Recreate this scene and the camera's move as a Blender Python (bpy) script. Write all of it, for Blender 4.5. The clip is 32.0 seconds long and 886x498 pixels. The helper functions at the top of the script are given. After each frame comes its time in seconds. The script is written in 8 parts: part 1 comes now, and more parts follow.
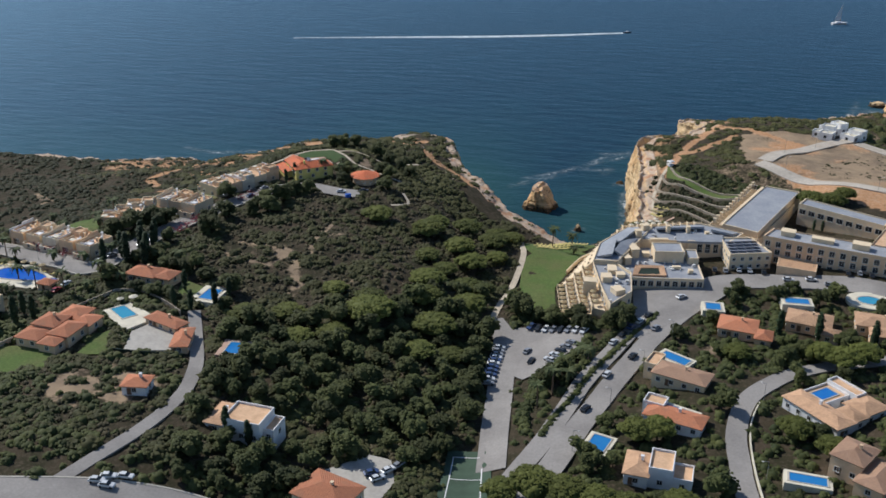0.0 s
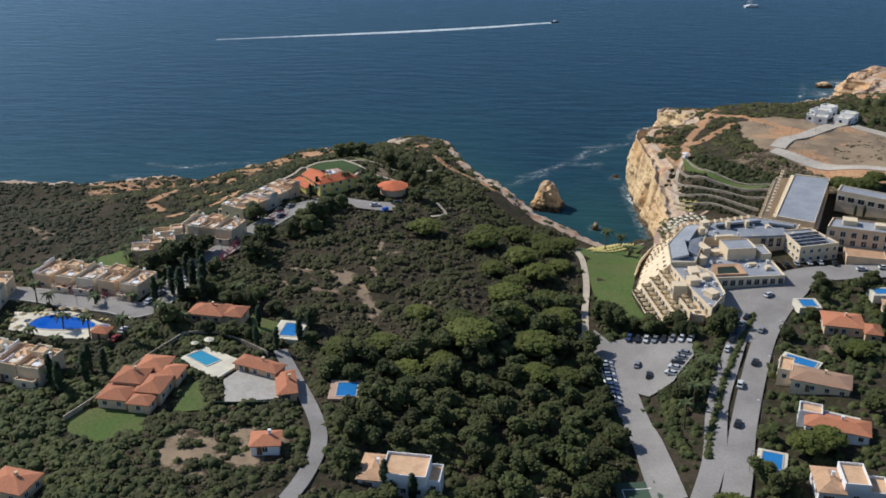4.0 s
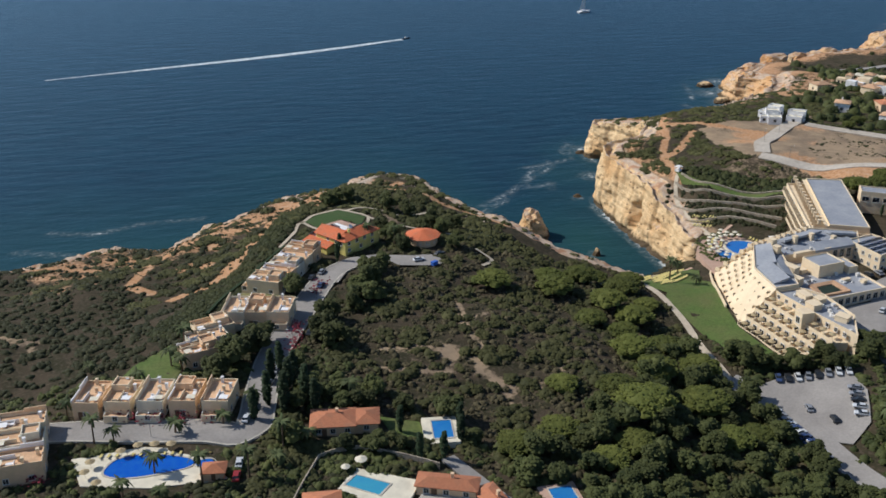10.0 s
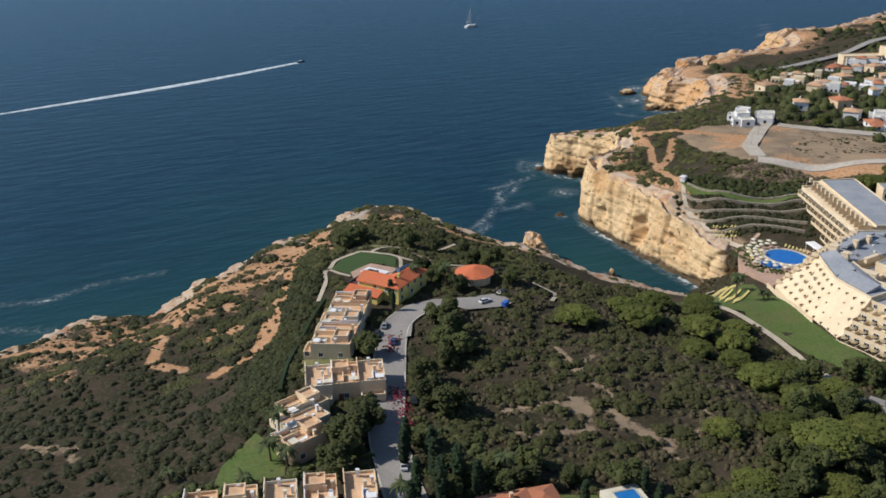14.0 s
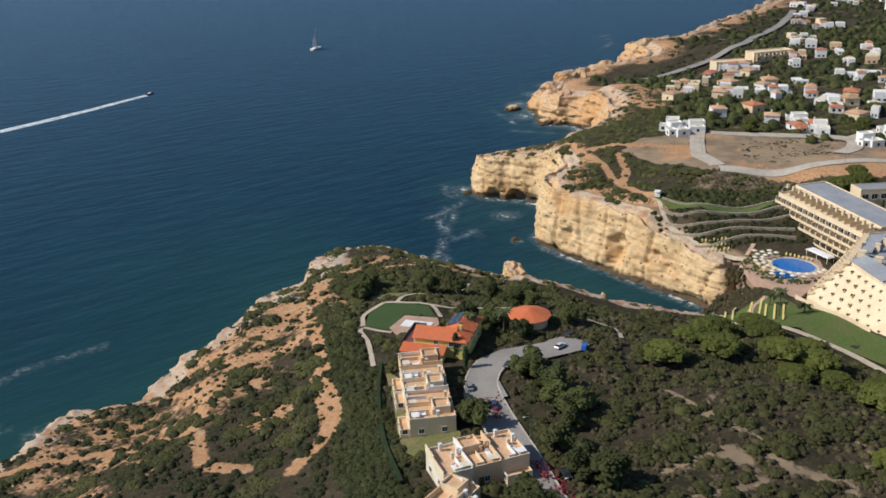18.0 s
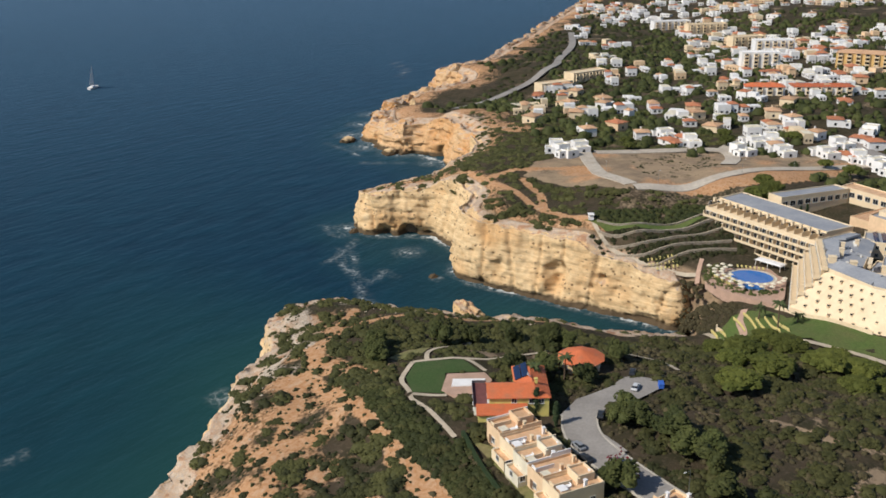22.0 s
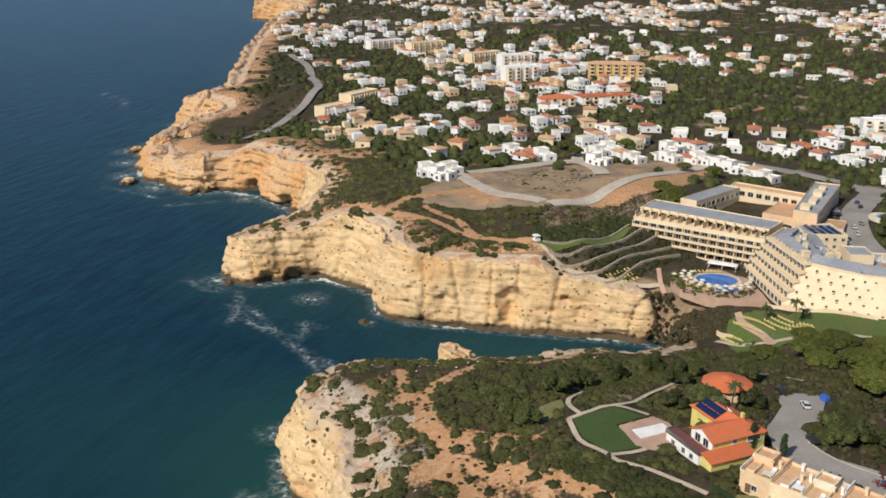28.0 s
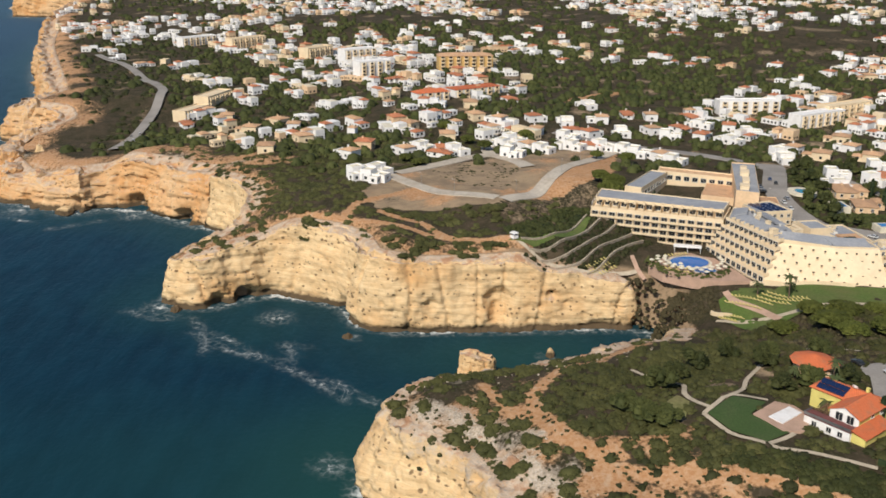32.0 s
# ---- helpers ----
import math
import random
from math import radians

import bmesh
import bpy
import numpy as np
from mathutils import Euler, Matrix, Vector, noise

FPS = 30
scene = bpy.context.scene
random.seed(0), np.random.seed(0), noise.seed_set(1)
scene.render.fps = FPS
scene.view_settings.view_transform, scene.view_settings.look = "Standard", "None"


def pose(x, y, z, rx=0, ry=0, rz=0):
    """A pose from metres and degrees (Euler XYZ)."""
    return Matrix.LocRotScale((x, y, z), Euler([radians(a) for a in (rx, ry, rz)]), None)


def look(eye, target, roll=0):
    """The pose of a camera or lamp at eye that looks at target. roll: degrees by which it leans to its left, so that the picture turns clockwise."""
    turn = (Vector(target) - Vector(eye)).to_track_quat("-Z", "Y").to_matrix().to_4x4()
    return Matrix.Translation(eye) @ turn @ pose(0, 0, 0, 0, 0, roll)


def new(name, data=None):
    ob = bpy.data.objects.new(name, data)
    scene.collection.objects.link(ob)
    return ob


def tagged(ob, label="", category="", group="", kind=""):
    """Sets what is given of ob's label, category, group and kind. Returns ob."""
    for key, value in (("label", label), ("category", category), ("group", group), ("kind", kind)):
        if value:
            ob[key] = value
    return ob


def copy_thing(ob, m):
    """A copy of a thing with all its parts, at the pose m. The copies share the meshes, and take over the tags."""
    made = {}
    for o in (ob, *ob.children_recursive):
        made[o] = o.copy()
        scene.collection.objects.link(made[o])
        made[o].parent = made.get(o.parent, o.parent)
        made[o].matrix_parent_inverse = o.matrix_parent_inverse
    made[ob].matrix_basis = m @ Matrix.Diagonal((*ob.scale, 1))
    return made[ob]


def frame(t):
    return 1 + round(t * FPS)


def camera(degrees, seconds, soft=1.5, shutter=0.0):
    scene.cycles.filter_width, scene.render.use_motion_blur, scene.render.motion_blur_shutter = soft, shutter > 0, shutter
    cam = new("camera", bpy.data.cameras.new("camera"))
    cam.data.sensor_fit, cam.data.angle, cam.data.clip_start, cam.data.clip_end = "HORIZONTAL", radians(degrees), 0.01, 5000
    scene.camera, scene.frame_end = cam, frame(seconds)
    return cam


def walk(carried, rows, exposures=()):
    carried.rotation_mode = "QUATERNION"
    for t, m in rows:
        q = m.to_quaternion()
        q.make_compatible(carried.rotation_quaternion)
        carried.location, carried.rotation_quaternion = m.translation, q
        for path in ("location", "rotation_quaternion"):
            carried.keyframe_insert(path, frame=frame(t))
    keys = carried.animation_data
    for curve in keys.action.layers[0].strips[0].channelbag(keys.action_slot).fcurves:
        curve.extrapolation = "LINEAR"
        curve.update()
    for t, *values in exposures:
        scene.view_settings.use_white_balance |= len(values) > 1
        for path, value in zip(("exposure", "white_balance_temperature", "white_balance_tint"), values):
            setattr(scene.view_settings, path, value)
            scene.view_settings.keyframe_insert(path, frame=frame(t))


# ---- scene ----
cam = camera(49.1, 32.0, soft=1.7)
PATH = [
    (0, (100.432, -73.459, 186.472), (100.144, -71.642, 185.687), 0.6),
    (1, (82.283, -71.054, 186.861), (82.059, -69.231, 186.069), 0.6),
    (2, (62.985, -67.907, 186.355), (62.827, -66.078, 185.56), 0.3),
    (3, (43.731, -63.261, 184.857), (43.643, -61.428, 184.063), 0.2),
    (3.5, (34.381, -60.149, 185.11), (34.326, -58.316, 184.311), 0.2),
    (5.5, (-1.473, -45.286, 184.001), (-1.381, -43.454, 183.203), 0.1),
    (6, (-10.358, -40.633, 182.976), (-10.224, -38.801, 182.185), 0.1),
    (7, (-27.514, -30.484, 183.061), (-27.301, -28.66, 182.27), 0.1),
    (8, (-43.868, -19.79, 181.939), (-43.577, -17.973, 181.154), 0.0),
    (9, (-60.936, -7.978, 180.329), (-60.562, -6.173, 179.554), -0.3),
    (10, (-77.416, 5.12, 179.503), (-76.961, 6.908, 178.731), -0.4),
    (11, (-93.474, 20.569, 176.812), (-92.934, 22.338, 176.052), -0.5),
    (12, (-108.17, 34.962, 175.172), (-107.553, 36.708, 174.416), -0.8),
    (13, (-122.607, 49.721, 174.143), (-121.911, 51.439, 173.393), -1.0),
    (14, (-136.513, 66.124, 172.284), (-135.738, 67.813, 171.544), -1.3),
    (14.5, (-143.275, 75.09, 171.435), (-142.455, 76.759, 170.699), -1.3),
    (16.5, (-169.056, 109.637, 169.507), (-168.064, 111.214, 168.78), -1.4),
    (17, (-175.585, 118.926, 169.354), (-174.542, 120.473, 168.633), -1.5),
    (18, (-187.564, 138.378, 168.615), (-186.418, 139.855, 167.903), -1.5),
    (19, (-198.903, 159.669, 167.664), (-197.654, 161.064, 166.961), -1.3),
    (20, (-209.036, 179.638, 166.542), (-207.694, 180.951, 165.851), -1.1),
    (21, (-218.921, 201.851, 165.511), (-217.475, 203.056, 164.834), -0.9),
    (22, (-227.799, 224.243, 164.911), (-226.258, 225.329, 164.244), -0.9),
    (23, (-235.137, 247.419, 164.363), (-233.51, 248.378, 163.703), -0.9),
    (24, (-239.374, 271.572, 162.599), (-237.672, 272.397, 161.948), -0.8),
    (24.5, (-241.632, 282.87, 161.629), (-239.906, 283.646, 160.982), -0.7),
    (26.5, (-247.757, 327.159, 160.321), (-245.951, 327.74, 159.686), 0.0),
    (27, (-247.602, 340.91, 160.377), (-245.773, 341.418, 159.748), -0.4),
    (28, (-249.222, 363.988, 159.463), (-247.362, 364.371, 158.835), 0.3),
    (29, (-250.683, 386.835, 160.068), (-248.802, 387.093, 159.438), 0.1),
    (30, (-251.604, 411.598, 161.021), (-249.712, 411.719, 160.385), 0.2),
    (31, (-251.707, 433.259, 162.258), (-249.812, 433.269, 161.618), 0.2),
    (32, (-245.973, 459.502, 161.87), (-244.084, 459.377, 161.225), 0.6),
]
walk(cam, [(t, look(eye, target, roll)) for t, eye, target, roll in PATH], [(0, 0.02, 5950, 10), (14, 0.0, 6150, 10), (22, 0.0, 6450, 10), (32, 0.0, 6700, 10)])

# ---------------------------------------------------------------- light
SUN_AZ, SUN_EL = 150.0, 41.0            # degrees, azimuth counter-clockwise from +x
world = bpy.data.worlds.new("world")
scene.world = world
world.use_nodes = True
wn = world.node_tree.nodes
sky = wn.new("ShaderNodeTexSky")
sky.sky_type, sky.sun_disc = "NISHITA", False
sky.sun_elevation, sky.sun_rotation = radians(SUN_EL), radians(90.0 - SUN_AZ)
sky.air_density, sky.dust_density, sky.ozone_density = 1.0, 0.4, 2.0
world.node_tree.links.new(sky.outputs[0], wn["Background"].inputs[0])
wn["Background"].inputs[1].default_value = 0.09
sun = new("sun", bpy.data.lights.new("sun", "SUN"))
sun.data.energy, sun.data.angle, sun.data.color = 4.2, radians(0.6), (1.0, 0.93, 0.82)
SUN_WAY = Vector((math.cos(radians(SUN_AZ)) * math.cos(radians(SUN_EL)), math.sin(radians(SUN_AZ)) * math.cos(radians(SUN_EL)), math.sin(radians(SUN_EL))))
sun.matrix_world = look(SUN_WAY * 500, (0, 0, 0))
scene.view_settings.exposure = 0.0


# ---------------------------------------------------------------- helpers
def part(name, bm, material, parent=None, label=""):
    """One mesh object from a bmesh, under a thing or a part."""
    me = bpy.data.meshes.new(name)
    bm.to_mesh(me)
    bm.free()
    if material:
        for m in (material if isinstance(material, (list, tuple)) else (material,)):
            me.materials.append(m)
    ob = new(name, me)
    if parent:
        ob.parent = parent
    if label:
        ob["label"] = label
    return ob


def raw(name, verts, faces, material, parent=None, smooth=False):
    me = bpy.data.meshes.new(name)
    me.from_pydata([tuple(map(float, v)) for v in verts], [], [tuple(map(int, f)) for f in faces])
    if smooth:
        me.polygons.foreach_set("use_smooth", [True] * len(me.polygons))
    for m in (material if isinstance(material, (list, tuple)) else (material,)):
        me.materials.append(m)
    ob = new(name, me)
    if parent:
        ob.parent = parent
    return ob


def box(bm, x0, y0, z0, x1, y1, z1, mi=0, bevel=0.0):
    vs = [bm.verts.new(p) for p in ((x0, y0, z0), (x1, y0, z0), (x1, y1, z0), (x0, y1, z0), (x0, y0, z1), (x1, y0, z1), (x1, y1, z1), (x0, y1, z1))]
    fs = [bm.faces.new([vs[i] for i in q]) for q in ((3, 2, 1, 0), (4, 5, 6, 7), (0, 1, 5, 4), (1, 2, 6, 5), (2, 3, 7, 6), (3, 0, 4, 7))]
    for f in fs:
        f.material_index = mi
    if bevel:
        bmesh.ops.bevel(bm, geom=list({e for f in fs for e in f.edges}), offset=bevel, segments=1, affect="EDGES")
    return fs


def boxes(*args, bevel=0.0):
    bm = bmesh.new()
    for a in args:
        box(bm, *a, bevel=bevel)
    return bm


def prism(bm, pts, z0, z1, mi=0):
    """An upright prism over a counter-clockwise outline."""
    lo, hi = [bm.verts.new((x, y, z0)) for x, y in pts], [bm.verts.new((x, y, z1)) for x, y in pts]
    fs = [bm.faces.new(hi), bm.faces.new(lo[::-1])]
    fs += [bm.faces.new((lo[i], lo[(i + 1) % len(pts)], hi[(i + 1) % len(pts)], hi[i])) for i in range(len(pts))]
    for f in fs:
        f.material_index = mi
    return fs


def empty(name, m=None):
    ob = new(name)
    if m is not None:
        ob.matrix_world = m
    return ob


def smoothstep(a, b, x):
    u = np.clip((np.asarray(x, float) - a) / (b - a), 0, 1)
    return u * u * (3 - 2 * u)


# ---------------------------------------------------------------- materials
def mat(name, base, rough=0.8, metal=0.0, vary=0.15, scale=2.0, bump=0.0, bscale=20.0, second=None, scale2=0.25, spec=0.3, rnd=0.0):
    m = bpy.data.materials.new(name)
    m.use_nodes = True
    nt = m.node_tree
    n, l = nt.nodes, nt.links
    b = n["Principled BSDF"]
    b.inputs["Roughness"].default_value, b.inputs["Metallic"].default_value = rough, metal
    b.inputs["Specular IOR Level"].default_value = spec
    tc = n.new("ShaderNodeTexCoord")
    nz = n.new("ShaderNodeTexNoise")
    nz.inputs["Scale"].default_value, nz.inputs["Detail"].default_value = scale, 5
    l.new(tc.outputs["Object"], nz.inputs["Vector"])
    n2 = n.new("ShaderNodeTexNoise")
    n2.inputs["Scale"].default_value, n2.inputs["Detail"].default_value = scale2, 4
    l.new(tc.outputs["Object"], n2.inputs["Vector"])
    r1 = n.new("ShaderNodeMapRange")
    r1.inputs["From Min"].default_value, r1.inputs["From Max"].default_value = 0.3, 0.7
    r1.inputs["To Min"].default_value, r1.inputs["To Max"].default_value = 1 - vary, 1 + vary
    l.new(nz.outputs["Fac"], r1.inputs["Value"])
    mx = n.new("ShaderNodeMix")
    mx.data_type = "RGBA"
    mx.inputs["A"].default_value = (*base, 1)
    mx.inputs["B"].default_value = (*(second or [c * 0.78 for c in base]), 1)
    r2 = n.new("ShaderNodeMapRange")
    r2.inputs["From Min"].default_value, r2.inputs["From Max"].default_value = 0.4, 0.68
    l.new(n2.outputs["Fac"], r2.inputs["Value"])
    l.new(r2.outputs[0], mx.inputs["Factor"])
    ml = n.new("ShaderNodeVectorMath")
    ml.operation = "SCALE"
    l.new(mx.outputs["Result"], ml.inputs[0])
    last = r1.outputs[0]
    if rnd:
        oi = n.new("ShaderNodeObjectInfo")
        rr = n.new("ShaderNodeMapRange")
        rr.inputs["To Min"].default_value, rr.inputs["To Max"].default_value = 1 - rnd, 1 + rnd
        l.new(oi.outputs["Random"], rr.inputs["Value"])
        mm = n.new("ShaderNodeMath")
        mm.operation = "MULTIPLY"
        l.new(last, mm.inputs[0])
        l.new(rr.outputs[0], mm.inputs[1])
        last = mm.outputs[0]
    l.new(last, ml.inputs["Scale"])
    l.new(ml.outputs[0], b.inputs["Base Color"])
    if bump:
        nb = n.new("ShaderNodeTexNoise")
        nb.inputs["Scale"].default_value, nb.inputs["Detail"].default_value = bscale, 4
        l.new(tc.outputs["Object"], nb.inputs["Vector"])
        bp = n.new("ShaderNodeBump")
        bp.inputs["Strength"].default_value, bp.inputs["Distance"].default_value = 1.0, bump
        l.new(nb.outputs["Fac"], bp.inputs["Height"])
        l.new(bp.outputs[0], b.inputs["Normal"])
    return m




def node_mat(name):
    m = bpy.data.materials.new(name)
    m.use_nodes = True
    return m, m.node_tree.nodes, m.node_tree.links, m.node_tree.nodes["Principled BSDF"]


def nd(n, l, kind, ins=(), **props):
    """A shader node; ins: (socket, value or output)."""
    o = n.new(kind)
    if "operation" in props:
        o.operation = props["operation"]
    if "data_type" in props:
        o.data_type = props["data_type"]
    if "attribute_name" in props:
        o.attribute_name = props["attribute_name"]
    if "feature" in props:
        o.feature = props["feature"]
    if "bands_direction" in props:
        o.bands_direction = props["bands_direction"]
    for sock, value in ins:
        if isinstance(value, bpy.types.NodeSocket):
            l.new(value, o.inputs[sock])
        else:
            o.inputs[sock].default_value = value
    return o


def noise_tex(n, l, vec, scale, detail=5, rough=0.55):
    return nd(n, l, "ShaderNodeTexNoise", [("Vector", vec), ("Scale", scale), ("Detail", detail), ("Roughness", rough)]).outputs["Fac"]


def rng(n, l, value, a, b, c=0.0, d=1.0):
    return nd(n, l, "ShaderNodeMapRange", [("Value", value), ("From Min", a), ("From Max", b), ("To Min", c), ("To Max", d)]).outputs[0]


def mixc(n, l, fac, a, b):
    o = nd(n, l, "ShaderNodeMix", data_type="RGBA")
    for s, v in (("Factor", fac), ("A", a), ("B", b)):
        if isinstance(v, bpy.types.NodeSocket):
            l.new(v, o.inputs[s])
        else:
            o.inputs[s].default_value = v if s == "Factor" else (*v, 1)
    return o.outputs["Result"]


def calc(n, l, op, a, b=0.0):
    return nd(n, l, "ShaderNodeMath", [(0, a), (1, b)], operation=op).outputs[0]


def ground_material():
    """Soil, red earth, bare limestone and dry grass, blended by the land's own masks."""
    m, n, l, b = node_mat("ground")
    pos = nd(n, l, "ShaderNodeNewGeometry").outputs["Position"]
    up = nd(n, l, "ShaderNodeSeparateXYZ", [(0, nd(n, l, "ShaderNodeNewGeometry").outputs["Normal"])]).outputs[2]
    f1, f2, f3 = noise_tex(n, l, pos, 0.9, 6), noise_tex(n, l, pos, 0.12, 5), noise_tex(n, l, pos, 3.0, 4)
    soil = mixc(n, l, rng(n, l, f2, 0.4, 0.62), (0.034, 0.032, 0.016), (0.066, 0.050, 0.032))
    soil = mixc(n, l, rng(n, l, f1, 0.5, 0.7), soil, (0.092, 0.070, 0.049))
    red = mixc(n, l, rng(n, l, f1, 0.38, 0.65), (0.42, 0.215, 0.10), (0.51, 0.315, 0.18))
    f4 = noise_tex(n, l, pos, 0.28, 5, 0.6)
    red = mixc(n, l, rng(n, l, f4, 0.57, 0.68, 0, 0.6), red, (0.52, 0.39, 0.27))
    pale = mixc(n, l, rng(n, l, f1, 0.40, 0.62), (0.56, 0.455, 0.345), (0.30, 0.25, 0.195))
    pale = mixc(n, l, rng(n, l, f3, 0.52, 0.62, 0, 0.9), pale, (0.60, 0.54, 0.465))
    dry = mixc(n, l, rng(n, l, f2, 0.4, 0.65), (0.34, 0.25, 0.16), (0.23, 0.17, 0.115))
    cliff = mixc(n, l, rng(n, l, f2, 0.38, 0.62), (0.33, 0.235, 0.15), (0.24, 0.17, 0.11))
    cliff = mixc(n, l, rng(n, l, f1, 0.52, 0.72), cliff, (0.13, 0.105, 0.065))
    col = soil
    edge = calc(n, l, "MULTIPLY", calc(n, l, "SUBTRACT", calc(n, l, "MULTIPLY", calc(n, l, "ADD", f1, f4), 0.5), 0.5), 2.2)
    for name, shade in (("dry", dry), ("earth", red), ("pale", pale)):
        at = nd(n, l, "ShaderNodeAttribute", attribute_name=name).outputs["Fac"]
        col = mixc(n, l, rng(n, l, calc(n, l, "ADD", at, calc(n, l, "MULTIPLY", edge, at)), 0.38, 0.55), col, shade)
    col = mixc(n, l, rng(n, l, up, 0.78, 0.62), col, cliff)
    l.new(col, b.inputs["Base Color"])
    b.inputs["Roughness"].default_value = 0.95
    b.inputs["Specular IOR Level"].default_value = 0.15
    bp = nd(n, l, "ShaderNodeBump", [("Height", f3), ("Strength", 0.8), ("Distance", 0.25)])
    l.new(bp.outputs[0], b.inputs["Normal"])
    return m


def cliff_material(name="cliff_limestone", rust=False):
    """Layered golden limestone with the shade of hollows painted as dark spots, and a wet dark foot."""
    m, n, l, b = node_mat(name)
    pos = nd(n, l, "ShaderNodeNewGeometry").outputs["Position"]
    sep = nd(n, l, "ShaderNodeSeparateXYZ", [(0, pos)])
    flat = nd(n, l, "ShaderNodeMapping", [("Vector", pos), ("Scale", (0.10, 0.10, 1.1))]).outputs[0]
    tall = nd(n, l, "ShaderNodeMapping", [("Vector", pos), ("Scale", (0.35, 0.35, 0.05))]).outputs[0]
    layers, runs = noise_tex(n, l, flat, 0.9, 6, 0.6), noise_tex(n, l, tall, 1.0, 4)
    f1, f2, f3 = noise_tex(n, l, pos, 0.35, 6, 0.6), noise_tex(n, l, pos, 0.035, 4), noise_tex(n, l, pos, 1.6, 5)
    col = mixc(n, l, rng(n, l, layers, 0.4, 0.6), *(((0.66, 0.44, 0.25), (0.58, 0.37, 0.195)) if rust else ((0.74, 0.55, 0.32), (0.66, 0.46, 0.25))))
    col = mixc(n, l, rng(n, l, f2, *((0.42, 0.60) if rust else (0.5, 0.7))), col, (0.58, 0.31, 0.13) if rust else (0.60, 0.36, 0.165))
    col = mixc(n, l, rng(n, l, runs, 0.56, 0.75, 0, 0.55), col, (0.74, 0.58, 0.36))
    col = mixc(n, l, rng(n, l, f1, 0.60, 0.72, 0, 0.55), col, (0.36, 0.24, 0.13))
    col = mixc(n, l, rng(n, l, f3, 0.58, 0.72, 0, 0.5), col, (0.42, 0.29, 0.16))
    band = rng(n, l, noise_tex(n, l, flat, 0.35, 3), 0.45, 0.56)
    # dark of small hollows painted into the colour, in bands, without relief
    pit_shade = nd(n, l, "ShaderNodeTexVoronoi", [("Vector", nd(n, l, "ShaderNodeMapping", [("Vector", pos), ("Scale", (0.40, 0.40, 0.52))]).outputs[0]), ("Scale", 1.0)]).outputs["Distance"]
    col = mixc(n, l, rng(n, l, calc(n, l, "ADD", calc(n, l, "ADD", pit_shade, calc(n, l, "MULTIPLY", calc(n, l, "SUBTRACT", f1, 0.5), 0.9)), calc(n, l, "SUBTRACT", 0.62, calc(n, l, "MULTIPLY", band, 0.32))), 0.62, 0.48, 0, 0.9), col, (0.15, 0.095, 0.05))
    at = nd(n, l, "ShaderNodeAttribute", attribute_name="grey").outputs["Fac"]
    col = mixc(n, l, rng(n, l, calc(n, l, "ADD", at, calc(n, l, "SUBTRACT", f1, 0.5)), 0.5, 0.75), col, mixc(n, l, rng(n, l, f3, 0.42, 0.58), mixc(n, l, rng(n, l, f1, 0.42, 0.55), (0.34, 0.27, 0.20), (0.56, 0.43, 0.31)), (0.46, 0.40, 0.33)))
    lines = noise_tex(n, l, nd(n, l, "ShaderNodeMapping", [("Vector", pos), ("Scale", (0.03, 0.03, 1.3))]).outputs[0], 1.0, 4, 0.65)
    thin = calc(n, l, "ABSOLUTE", calc(n, l, "SUBTRACT", lines, 0.5))
    col = mixc(n, l, rng(n, l, thin, 0.035, 0.0, 0, 0.5), col, (0.44, 0.29, 0.15))
    up = nd(n, l, "ShaderNodeSeparateXYZ", [(0, nd(n, l, "ShaderNodeNewGeometry").outputs["Normal"])]).outputs[2]
    lie = calc(n, l, "MULTIPLY", rng(n, l, calc(n, l, "ADD", up, calc(n, l, "MULTIPLY", calc(n, l, "SUBTRACT", f3, 0.5), 0.7)), 0.68, 0.84), rng(n, l, sep.outputs[2], 7.0, 13.0))
    soil = mixc(n, l, rng(n, l, f1, 0.44, 0.56), (0.50, 0.35, 0.235), (0.56, 0.44, 0.33))
    soil = mixc(n, l, rng(n, l, f3, 0.52, 0.62, 0, 0.75), soil, (0.40, 0.35, 0.30))
    soil = mixc(n, l, rng(n, l, noise_tex(n, l, pos, 0.2, 4), 0.53, 0.62, 0, 0.9), soil, (0.42, 0.225, 0.125))
    col = mixc(n, l, lie, col, soil)
    wet = rng(n, l, calc(n, l, "ADD", sep.outputs[2], calc(n, l, "MULTIPLY", f1, 3.0)), 5.0, 3.4)
    col = mixc(n, l, wet, col, (0.105, 0.075, 0.045))
    l.new(col, b.inputs["Base Color"])
    b.inputs["Roughness"].default_value = 0.92
    b.inputs["Specular IOR Level"].default_value = 0.15
    h = calc(n, l, "ADD", calc(n, l, "MULTIPLY", layers, 0.8), calc(n, l, "MULTIPLY", f3, 1.0))
    bp = nd(n, l, "ShaderNodeBump", [("Height", h), ("Strength", 0.8), ("Distance", 0.45)])
    l.new(bp.outputs[0], b.inputs["Normal"])
    return m


